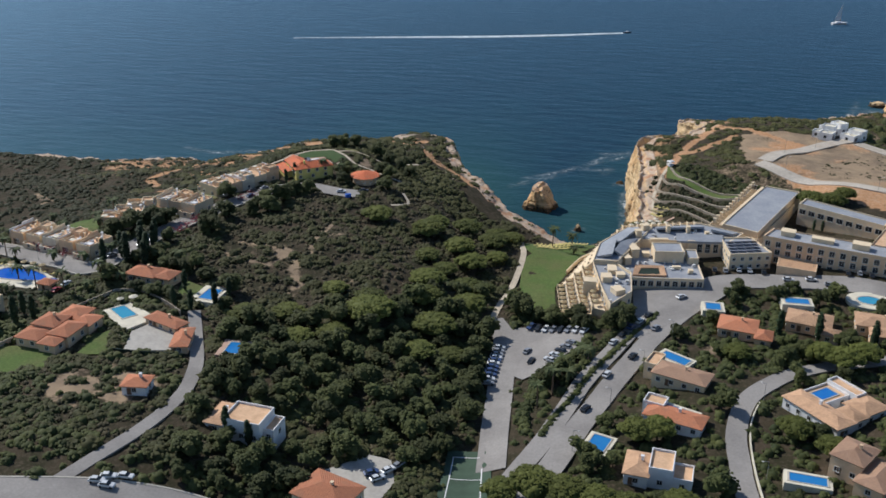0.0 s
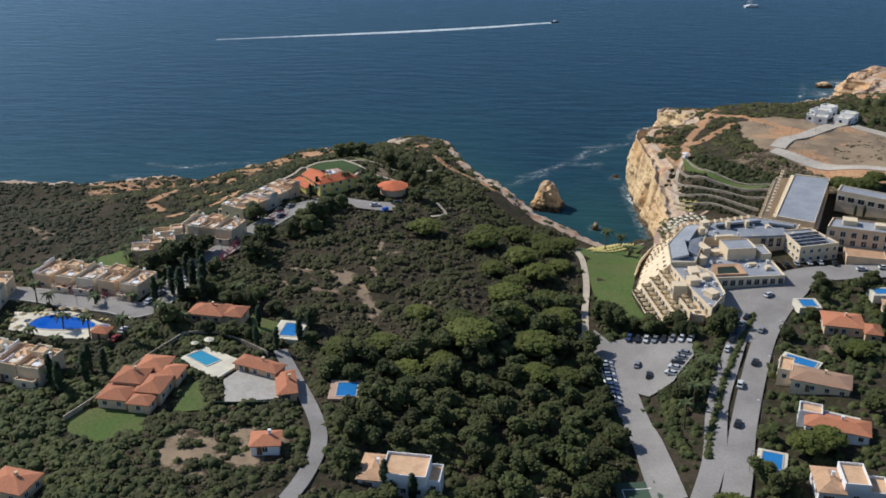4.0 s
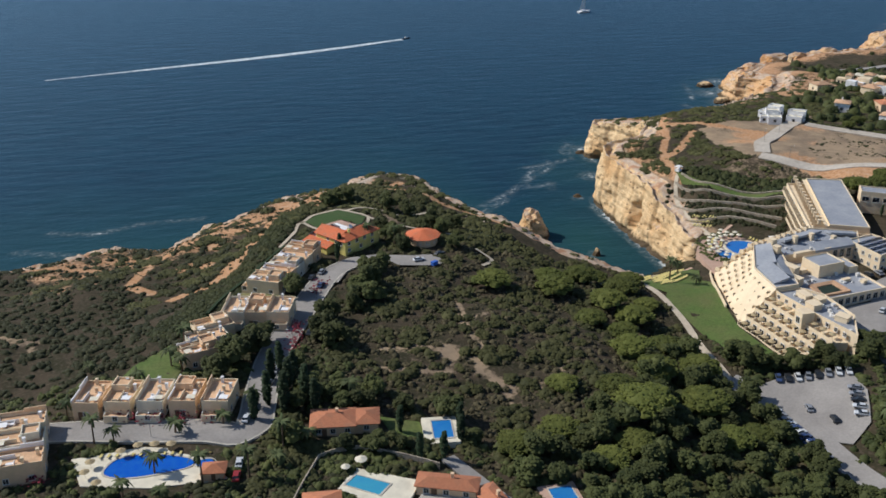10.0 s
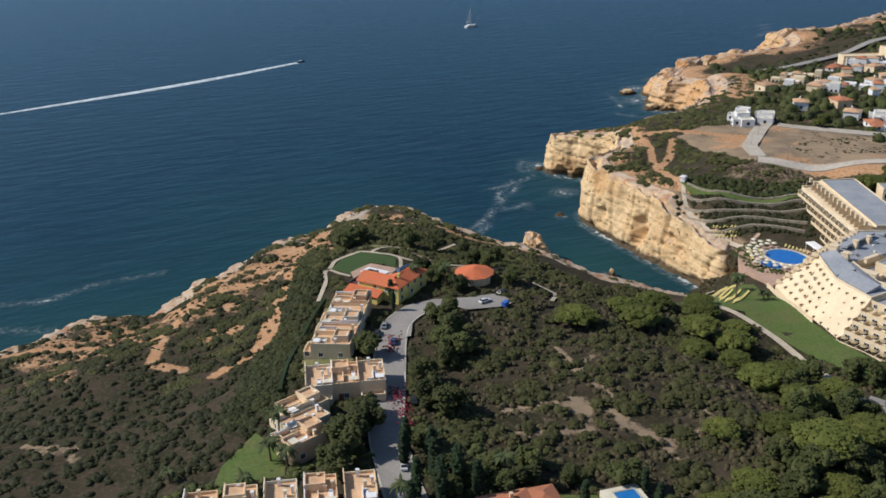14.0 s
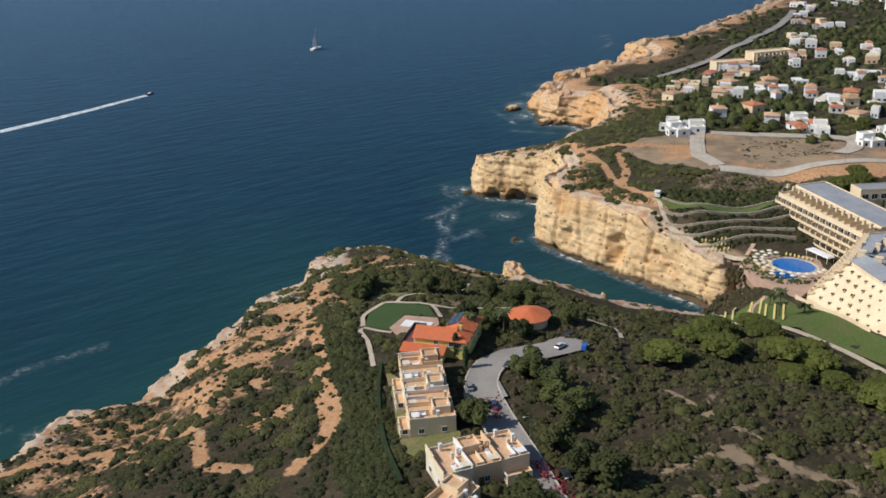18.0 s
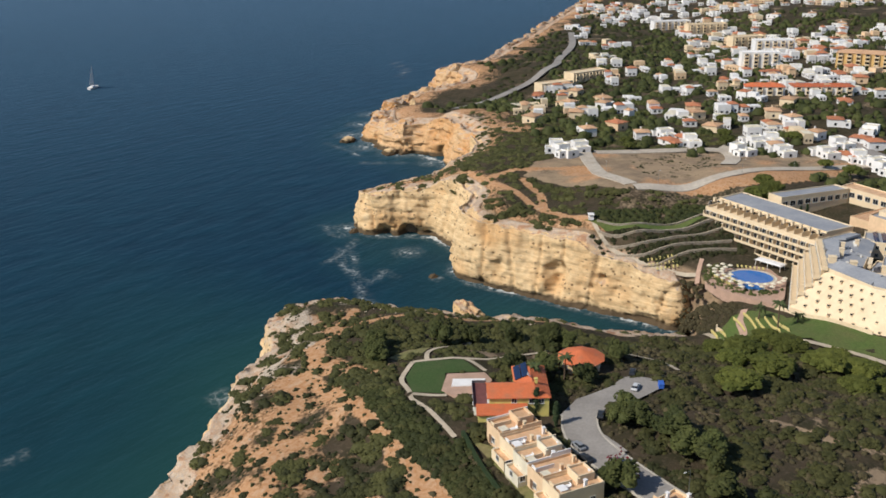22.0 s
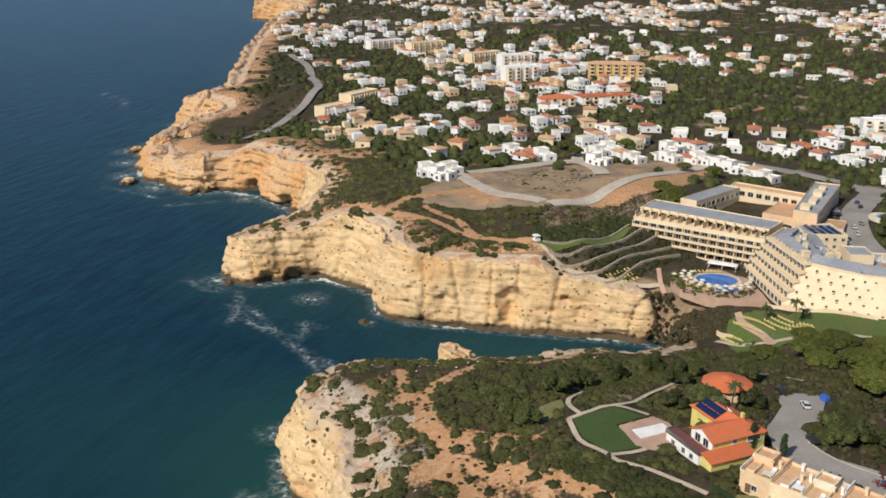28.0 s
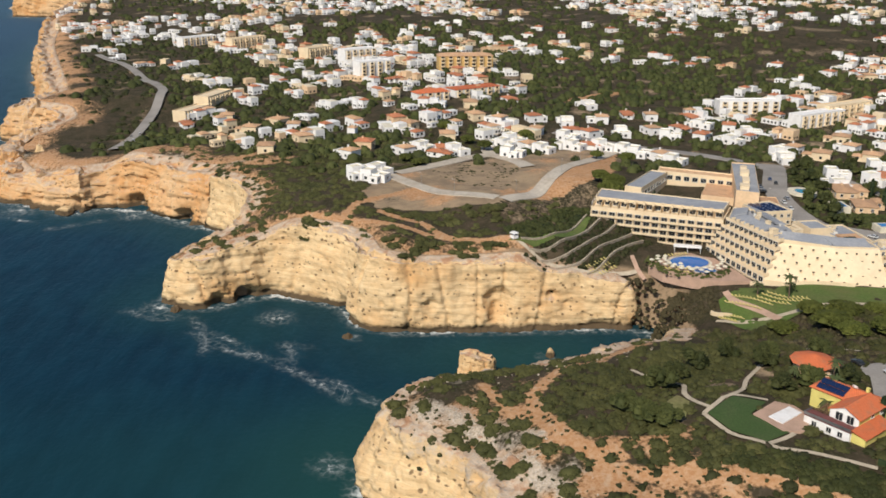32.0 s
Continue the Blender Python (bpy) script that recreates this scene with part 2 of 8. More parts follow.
def sea_material():
    """Deep water with wind ripples, their light partly painted on the crests, greener over the shallows, and broken
    foam.
    """
    m, n, l, b = node_mat("sea")
    pos = nd(n, l, "ShaderNodeNewGeometry").outputs["Position"]
    swell = nd(n, l, "ShaderNodeMapping", [("Vector", pos), ("Rotation", (0, 0, 0.35)), ("Scale", (0.035, 0.11, 0.1))]).outputs[0]
    f1, f2 = noise_tex(n, l, pos, 0.35, 6, 0.6), noise_tex(n, l, pos, 0.006, 4)
    w1 = noise_tex(n, l, swell, 1.0, 5, 0.6)
    shoal = nd(n, l, "ShaderNodeAttribute", attribute_name="shoal").outputs["Fac"]
    foam = nd(n, l, "ShaderNodeAttribute", attribute_name="foam").outputs["Fac"]
    col = mixc(n, l, rng(n, l, f2, 0.35, 0.65), (0.001, 0.017, 0.031), (0.0015, 0.021, 0.038))
    # lighter swell crests put into the colour, for the light on the waves
    col = mixc(n, l, rng(n, l, w1, 0.36, 0.70, 0.0, 0.7), col, (0.004, 0.036, 0.060))
    col = mixc(n, l, rng(n, l, calc(n, l, "ADD", shoal, calc(n, l, "MULTIPLY", calc(n, l, "SUBTRACT", f2, 0.5), 0.6)), 0.1, 0.95), col, (0.011, 0.052, 0.046))
    stretch = nd(n, l, "ShaderNodeMapping", [("Vector", pos), ("Scale", (0.22, 0.22, 0.2))]).outputs[0]
    web = nd(n, l, "ShaderNodeTexVoronoi", [("Vector", nd(n, l, "ShaderNodeVectorMath", [(0, stretch), (1, nd(n, l, "ShaderNodeVectorMath", [(0, nd(n, l, "ShaderNodeTexNoise", [("Vector", pos), ("Scale", 0.12), ("Detail", 4.0)]).outputs["Color"]), ("Scale", 3.0)], operation="SCALE").outputs[0])], operation="ADD").outputs[0]), ("Scale", 1.0)], feature="DISTANCE_TO_EDGE").outputs["Distance"]
    line = rng(n, l, web, 0.16, 0.02)
    thin = calc(n, l, "MULTIPLY", calc(n, l, "MULTIPLY", foam, rng(n, l, f1, 0.36, 0.62)), calc(n, l, "ADD", 0.22, calc(n, l, "MULTIPLY", line, 0.85)))
    surf = rng(n, l, calc(n, l, "ADD", foam, calc(n, l, "SUBTRACT", f1, 0.5)), 0.52, 0.88)
    ff = calc(n, l, "MINIMUM", calc(n, l, "ADD", calc(n, l, "MULTIPLY", thin, 0.7), surf), 0.85)
    col = mixc(n, l, ff, col, (0.72, 0.76, 0.76))
    l.new(col, b.inputs["Base Color"])
    b.inputs["Roughness"].default_value = 0.9
    b.inputs["Specular IOR Level"].default_value = 0.0
    h = calc(n, l, "ADD", calc(n, l, "MULTIPLY", w1, 1.8), calc(n, l, "MULTIPLY", f1, 0.55))
    bp = nd(n, l, "ShaderNodeBump", [("Height", h), ("Strength", 0.55), ("Distance", 0.8)])
    fr = nd(n, l, "ShaderNodeFresnel", [("IOR", 1.2), ("Normal", bp.outputs[0])]).outputs[0]
    shine = calc(n, l, "ADD", 0.014, calc(n, l, "MULTIPLY", fr, 0.40))
    gl = nd(n, l, "ShaderNodeBsdfGlossy", [("Color", (0.50, 0.745, 0.99, 1)), ("Roughness", 0.66), ("Normal", bp.outputs[0])])
    both = nd(n, l, "ShaderNodeMixShader", [(0, calc(n, l, "MULTIPLY", shine, rng(n, l, ff, 0, 0.6, 1.0, 0.0))), (1, b.outputs[0]), (2, gl.outputs[0])])
    l.new(both.outputs[0], n["Material Output"].inputs["Surface"])
    return m


def leaf_material(name, dark, light, rnd=0.25):
    """Foliage that differs from clump to clump and from plant to plant."""
    m, n, l, b = node_mat(name)
    geo = nd(n, l, "ShaderNodeNewGeometry")
    oi = nd(n, l, "ShaderNodeObjectInfo").outputs["Random"]
    big = noise_tex(n, l, geo.outputs["Position"], 0.045, 3)
    k = calc(n, l, "ADD", calc(n, l, "MULTIPLY", geo.outputs["Random Per Island"], 0.42), calc(n, l, "MULTIPLY", calc(n, l, "SUBTRACT", calc(n, l, "MULTIPLY", calc(n, l, "ADD", big, noise_tex(n, l, geo.outputs["Position"], 0.18, 3)), 0.5), 0.37), 1.7))
    col = mixc(n, l, k, dark, light)
    sc = nd(n, l, "ShaderNodeVectorMath", [(0, col), ("Scale", rng(n, l, oi, 0, 1, 1 - rnd, 1 + rnd))], operation="SCALE")
    l.new(sc.outputs[0], b.inputs["Base Color"])
    b.inputs["Roughness"].default_value = 0.75
    b.inputs["Specular IOR Level"].default_value = 0.2
    return m


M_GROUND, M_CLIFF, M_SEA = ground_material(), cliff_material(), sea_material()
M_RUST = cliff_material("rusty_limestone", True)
M_HEATH = leaf_material("brown_heath", (0.036, 0.032, 0.015), (0.094, 0.077, 0.039))
M_SCRUB = leaf_material("scrub_leaves", (0.032, 0.036, 0.012), (0.092, 0.090, 0.030))
M_MAQUIS = leaf_material("grey_green_leaves", (0.022, 0.027, 0.009), (0.060, 0.060, 0.022))
M_PINE = leaf_material("pine_needles", (0.044, 0.056, 0.011), (0.120, 0.128, 0.027), 0.22)
M_TREE = leaf_material("tree_leaves", (0.023, 0.032, 0.010), (0.084, 0.091, 0.027), 0.35)
M_CYPRESS = leaf_material("cypress_leaves", (0.012, 0.024, 0.010), (0.036, 0.054, 0.022), 0.2)
M_PALM = leaf_material("palm_leaves", (0.040, 0.060, 0.022), (0.115, 0.125, 0.050), 0.2)
M_BLOOM = leaf_material("bougainvillea_bloom", (0.09, 0.012, 0.02), (0.26, 0.03, 0.05), 0.2)
M_BARK = mat("bark", (0.13, 0.09, 0.06), 0.95, vary=0.3, scale=3, bump=0.05)
M_ASPHALT = mat("worn_asphalt", (0.30, 0.278, 0.255), 0.92, vary=0.10, scale=1.5, second=(0.235, 0.217, 0.20), scale2=0.09)
M_DRIVE = mat("pale_concrete", (0.44, 0.41, 0.36), 0.9, vary=0.10, scale=1.0, second=(0.36, 0.33, 0.29), scale2=0.15)
M_KERB = mat("kerb_stone", (0.50, 0.46, 0.39), 0.9, vary=0.12)
M_LAWN = mat("mown_grass", (0.085, 0.130, 0.030), 0.95, vary=0.22, scale=1.2, second=(0.115, 0.130, 0.042), scale2=0.10, bump=0.06, bscale=6)
M_DRYLAWN = mat("dry_grass", (0.15, 0.155, 0.055), 0.95, vary=0.2, scale=1.0, second=(0.21, 0.18, 0.085), scale2=0.12)
M_PAVE = mat("terracotta_paving", (0.48, 0.32, 0.24), 0.85, vary=0.1, scale=2.5, second=(0.40, 0.27, 0.20), scale2=0.3)
M_STONEPATH = mat("stone_path", (0.52, 0.44, 0.33), 0.9, vary=0.15, scale=2.0)
M_WHITE = mat("white_paint", (0.80, 0.79, 0.78), 0.8, vary=0.05, scale=0.7, second=(0.73, 0.71, 0.69), scale2=0.4)
M_CREAM = mat("cream_render", (0.76, 0.615, 0.42), 0.85, vary=0.05, scale=0.8, second=(0.68, 0.54, 0.36), scale2=0.15)
M_PEACH = mat("peach_render", (0.73, 0.52, 0.33), 0.85, vary=0.06, scale=0.8, second=(0.64, 0.46, 0.29), scale2=0.25)
M_OCHRE = mat("ochre_render", (0.64, 0.42, 0.17), 0.85, vary=0.06, scale=0.8, second=(0.55, 0.36, 0.15), scale2=0.25)
M_YELLOW = mat("lemon_render", (0.72, 0.62, 0.20), 0.85, vary=0.05, scale=0.8)
M_DECKROOF = mat("terrace_tiles", (0.66, 0.43, 0.26), 0.85, vary=0.12, scale=2.2, second=(0.53, 0.33, 0.19), scale2=0.35, rnd=0.08)
M_FLATROOF = mat("grey_roof_membrane", (0.27, 0.285, 0.315), 0.75, vary=0.10, scale=0.9, second=(0.34, 0.35, 0.37), scale2=0.12)
M_GLASS = mat("dark_glass", (0.025, 0.03, 0.035), 0.12, vary=0.1, spec=0.5)
M_FRAME = mat("white_frame", (0.72, 0.70, 0.66), 0.6, vary=0.04)
M_WOOD = mat("brown_wood", (0.17, 0.10, 0.06), 0.8, vary=0.2, scale=4)
M_DARK = mat("dark_green_mesh", (0.02, 0.035, 0.025), 0.9, vary=0.2)
M_STONE = mat("dry_stone", (0.40, 0.34, 0.26), 0.95, vary=0.3, scale=1.8, second=(0.30, 0.25, 0.19), scale2=0.5, bump=0.12, bscale=3)
M_FABRIC = mat("cream_fabric", (0.72, 0.66, 0.52), 0.9, vary=0.06)
M_STRAW = mat("straw_thatch", (0.42, 0.33, 0.19), 0.95, vary=0.25, scale=5)
M_YELLOWFAB = mat("faded_yellow_canvas", (0.62, 0.52, 0.20), 0.9, vary=0.1)
M_BLUEFAB = mat("blue_canvas", (0.04, 0.13, 0.50), 0.8, vary=0.1)
M_METAL = mat("grey_metal", (0.35, 0.36, 0.37), 0.4, 0.8, vary=0.06)
M_SOLAR = mat("solar_glass", (0.012, 0.025, 0.075), 0.15, vary=0.1, spec=0.6)
M_TYRE = mat("rubber", (0.02, 0.02, 0.02), 0.9)


def tile_material(name, base, second):
    """Clay roof tiles: courses in relief, each patch its own shade."""
    m, n, l, b = node_mat(name)
    co = nd(n, l, "ShaderNodeTexCoord").outputs["Object"]
    f1, f2 = noise_tex(n, l, co, 1.6, 4), noise_tex(n, l, co, 0.3, 3)
    br = nd(n, l, "ShaderNodeTexWave", [("Vector", co), ("Scale", 1.1), ("Distortion", 1.2), ("Detail", 2.0)], bands_direction="DIAGONAL").outputs["Fac"]
    col = mixc(n, l, rng(n, l, f1, 0.35, 0.65), base, second)
    col = mixc(n, l, rng(n, l, f2, 0.5, 0.75, 0, 0.5), col, (0.30, 0.17, 0.10))
    oi = nd(n, l, "ShaderNodeObjectInfo").outputs["Random"]
    sc = nd(n, l, "ShaderNodeVectorMath", [(0, col), ("Scale", rng(n, l, oi, 0, 1, 0.85, 1.15))], operation="SCALE")
    l.new(sc.outputs[0], b.inputs["Base Color"])
    b.inputs["Roughness"].default_value = 0.85
    bp = nd(n, l, "ShaderNodeBump", [("Height", br), ("Strength", 0.7), ("Distance", 0.12)])
    l.new(bp.outputs[0], b.inputs["Normal"])
    return m


M_TILE = tile_material("clay_tiles", (0.52, 0.20, 0.095), (0.43, 0.16, 0.08))
M_REDTILE = tile_material("red_clay_tiles", (0.62, 0.16, 0.06), (0.54, 0.135, 0.05))
M_BROWNTILE = tile_material("brown_clay_tiles", (0.33, 0.20, 0.13), (0.40, 0.24, 0.15))
M_TANTILE = tile_material("tan_clay_tiles", (0.62, 0.38, 0.22), (0.52, 0.31, 0.18))


def pool_material():
    m, n, l, b = node_mat("pool_water")
    pos = nd(n, l, "ShaderNodeNewGeometry").outputs["Position"]
    f = noise_tex(n, l, pos, 0.5, 3)
    oi = nd(n, l, "ShaderNodeAttribute", attribute_name="depth").outputs["Fac"]
    l.new(mixc(n, l, rng(n, l, calc(n, l, "ADD", oi, calc(n, l, "MULTIPLY", calc(n, l, "SUBTRACT", f, 0.5), 0.4)), 0, 1), (0.06, 0.32, 0.44), (0.008, 0.09, 0.48)), b.inputs["Base Color"])
    b.inputs["Roughness"].default_value, b.inputs["IOR"].default_value = 0.08, 1.33
    bp = nd(n, l, "ShaderNodeBump", [("Height", noise_tex(n, l, pos, 1.5, 3)), ("Strength", 0.15), ("Distance", 0.1)])
    l.new(bp.outputs[0], b.inputs["Normal"])
    return m


M_POOL = pool_material()


# ---------------------------------------------------------------- the lie of the land
# shoreline at sea level, from west to east in the view; land lies to its right-hand side (south to north)
COAST_A = [(-2600, 150), (-1200, 300), (-600, 350), (-330, 384), (-240, 398), (-190, 396), (-150, 398), (-134, 409), (-121, 421), (-104, 416), (-90, 421), (-74, 425),
           (-50, 436), (-28, 443), (-14, 461), (4, 468), (16, 465), (26, 455), (34, 438), (38, 416), (46, 400), (56, 384), (70, 366), (84, 356), (98, 352), (108, 354)]
COAST_B = [(116, 350), (121, 359), (121, 384), (121, 408), (121, 432), (121, 455), (129, 471), (149, 478), (158, 492), (165, 508), (161, 518), (152, 532), (150, 540),
           (153, 549), (161, 557), (180, 550), (200, 534), (225, 530), (248, 540), (268, 556)]
COAST_C = [(286, 581), (301, 599), (306, 620), (298, 632), (306, 652), (320, 680), (350, 704), (394, 724), (430, 716), (455, 706), (470, 706), (480, 724), (492, 744), (522, 744), (556, 738), (590, 748), (640, 766), (697, 786),
           (760, 808), (816, 828), (895, 853), (979, 874), (1068, 902), (1210, 927), (1300, 940), (1420, 975), (1445, 1069), (1900, 1200), (4600, 1500)]
COAST = COAST_A + COAST_B + COAST_C
LAND = COAST + [(4600, -3000), (-2600, -3000)]
# heights of the ground, area by area
HILL = [(-40, 350, 41), (-20, 300, 42), (-60, 280, 41.5), (-77, 232, 41.5), (-100, 210, 39.8), (-50, 190, 40), (-5, 178, 38), (-20, 150, 41), (25, 250, 37.5), (0, 270, 40.5), (48, 250, 33),
        (0, 335, 40.5), (-3, 311, 41), (9, 399, 37), (-25, 372, 41.5), (-17, 440, 31), (-21, 400, 38), (17, 388, 33), (-80, 372, 34), (-43, 368, 41.3), (-63, 272, 41), (12, 334, 39)]
HILL += [(-55, 405, 34), (8, 448, 31), (14, 440, 32), (27, 420, 31), (34, 390, 29.5), (24, 436, 31.5), (-110, 388, 25), (-150, 375, 27), (-200, 365, 28), (-110, 340, 33), (-160, 280, 36), (45, 335, 26), (30, 330, 35), (60, 335, 20),
         (-150, 180, 40), (-300, 300, 36), (18, 294, 37.5), (41, 290, 33), (16, 215, 36.5), (62, 258, 26), (-98, 412, 19), (-70, 415, 28)]
VALLEY = [(78, 296, 29), (92, 240, 28), (75, 215, 26.3), (74, 188, 27.5), (71, 147, 28.5), (85, 330, 17), (98, 340, 10), (110, 227, 33), (130, 328, 24.5), (116, 326, 25), (112, 340, 18),
          (92, 148, 33.5), (104, 150, 34.5), (106, 195, 34), (125, 215, 34.2), (140, 245, 34), (40, 180, 33), (50, 130, 33), (90, 285, 28), (95, 312, 25.5), (135, 240, 33.6), (147, 262, 33.8), (150, 280, 34), (168, 272, 34.6), (190, 270, 35.5), (212, 270, 37)]
HEADLAND = [(140, 405, 37), (171, 360, 34.5), (185, 408, 39.5), (222, 360, 40), (250, 460, 36), (165, 490, 37), (150, 464, 35.5), (133, 410, 31), (131, 388, 25), (128, 370, 21.5), (152, 355, 28),
            (150, 340, 25.5), (200, 480, 38), (162, 524, 29), (158, 535, 26), (153, 543, 22), (157, 550, 20), (170, 545, 23), (240, 510, 34), (160, 290, 35), (200, 280, 38), (157, 268, 34.2), (150, 180, 37.5), (200, 150, 40), (127, 357, 19.5), (147, 386, 35), (152, 368, 30.5), (146, 356, 27), (140, 372, 27.5), (240, 460, 38), (129, 430, 31.5)]
TOWN = [(355, 650, 20), (330, 600, 30), (426, 406, 40), (600, 398, 41), (775, 745, 26), (530, 630, 33), (420, 690, 21), (1000, 500, 48), (1500, 400, 60), (1400, 900, 38),
        (900, 0, 55), (400, 0, 44), (0, 0, 40), (-500, 0, 42), (2500, 500, 90), (560, 700, 29), (500, 708, 29), (452, 672, 24), (640, 735, 29), (320, 560, 30), (300, 500, 37), (375, 660, 19), (395, 690, 16), (335, 672, 15), (340, 625, 22)]
HEIGHTS = np.array(HILL + VALLEY + HEADLAND + TOWN, float)


def plateau(x, y):
    x, y = np.asarray(x, float), np.asarray(y, float)
    num, den = np.zeros_like(x), np.zeros_like(x)
    for px, py, pz in HEIGHTS:
        w = 1.0 / ((x - px) ** 2 + (y - py) ** 2 + 120.0) ** 2
        num, den = num + w * pz, den + w
    return num / den


def shore_distance(x, y):
    """Metres from the shoreline, positive on land."""
    x, y = np.asarray(x, float), np.asarray(y, float)
    best, inside = np.full(x.shape, 1e18), np.zeros(x.shape, bool)
    n = len(LAND)
    for i in range(n):
        (ax, ay), (bx, by) = LAND[i], LAND[(i + 1) % n]
        dx, dy = bx - ax, by - ay
        if i < len(COAST) - 1:
            u = np.clip(((x - ax) * dx + (y - ay) * dy) / (dx * dx + dy * dy), 0, 1)
            best = np.minimum(best, (x - ax - u * dx) ** 2 + (y - ay - u * dy) ** 2)
        if dy:
            inside ^= ((ay > y) != (by > y)) & (x < ax + (y - ay) * dx / dy)
    return np.where(inside, 1, -1) * np.sqrt(best)


def ground(x, y):
    """The height of the land's sheet."""
    d = shore_distance(x, y)
    g = plateau(x, y)
    far = smoothstep(268, 300, x)
    c = smoothstep(1.0, 9.0 + 15.0 * far, d) * 0.88 + 0.12 * smoothstep(6, 22 + 12 * far, d)
    return np.where(d > 0, g * c, np.maximum(-6.0, d)) - 0.6 * (d < 1)


def steps(*legs):
    out = [legs[0][0]]
    for a, b, s in legs:
        out += list(np.linspace(a, b, max(2, round((b - a) / s) + 1))[1:])
    return np.array(out)


# ---------------------------------------------------------------- soil masks
def near_line(x, y, pts):
    """Distance to a line of points."""
    best = np.full(np.shape(x), 1e18)
    for (ax, ay), (bx, by) in zip(pts, pts[1:]):
        dx, dy = bx - ax, by - ay
        u = np.clip(((x - ax) * dx + (y - ay) * dy) / (dx * dx + dy * dy), 0, 1)
        best = np.minimum(best, (x - ax - u * dx) ** 2 + (y - ay - u * dy) ** 2)
    return np.sqrt(best)


def blob(x, y, cx, cy, rx, ry, turn=0.0):
    c, s = math.cos(radians(turn)), math.sin(radians(turn))
    u, v = ((x - cx) * c + (y - cy) * s) / rx, (-(x - cx) * s + (y - cy) * c) / ry
    return np.clip(1.25 - np.hypot(u, v), 0, 1)


def inside(x, y, poly):
    hit = np.zeros(np.shape(x), bool)
    for i in range(len(poly)):
        (ax, ay), (bx, by) = poly[i], poly[(i + 1) % len(poly)]
        if ay != by:
            hit ^= ((ay > y) != (by > y)) & (x < ax + (y - ay) * (bx - ax) / (by - ay))
    return hit


RED_PATHS = [
    [(-152, 382), (-141, 379), (-120, 372), (-103, 360), (-92, 372), (-75, 386), (-55, 398), (-41, 406), (-25, 414), (-5, 425), (10, 430)],
    [(-41, 406), (-53, 377), (-60, 362), (-66, 350), (-70, 338), (-77, 328)],
    [(-101, 332), (-109, 340), (-103, 356)],
    [(-94, 322), (-78, 330), (-66, 355)],
    [(-38, 401), (-30, 413), (-17, 416), (-2, 418), (12, 408), (18, 398), (26, 392), (33, 388), (44, 372)],
    [(177, 495), (168, 477), (159, 455), (150, 440), (142, 415), (141, 405)],
    [(168, 477), (186, 471), (203, 452), (215, 440)],
    [(145, 430), (160, 440), (178, 461)],
]
SCARS = [[(-32, 258), (-20, 257), (-7, 249), (-3, 232), (-1, 222)], [(-10, 298), (-2, 282), (-4, 266), (-2, 252), (-7, 240)], [(6, 273), (-4, 268)], [(-43, 250), (-28, 246), (-14, 241)],
         [(18, 240), (14, 225)], [(-146, 306), (-138, 300), (-135, 292)]]
LOT = [(176, 408), (192, 395), (225, 352), (262, 345), (300, 330), (302, 352), (280, 395), (262, 425), (248, 447), (228, 460), (205, 470), (182, 462), (178, 440)]
LOT_SIDE = [(186, 398), (200, 372), (222, 345), (238, 338), (262, 332), (300, 322), (300, 335), (262, 352), (232, 366), (205, 392)]
PLOT = [(203, 402), (252, 381), (276, 404), (245, 437)]
BARE = [(176, 408), (188, 396), (214, 362), (208, 350), (190, 358), (168, 382), (156, 402)]


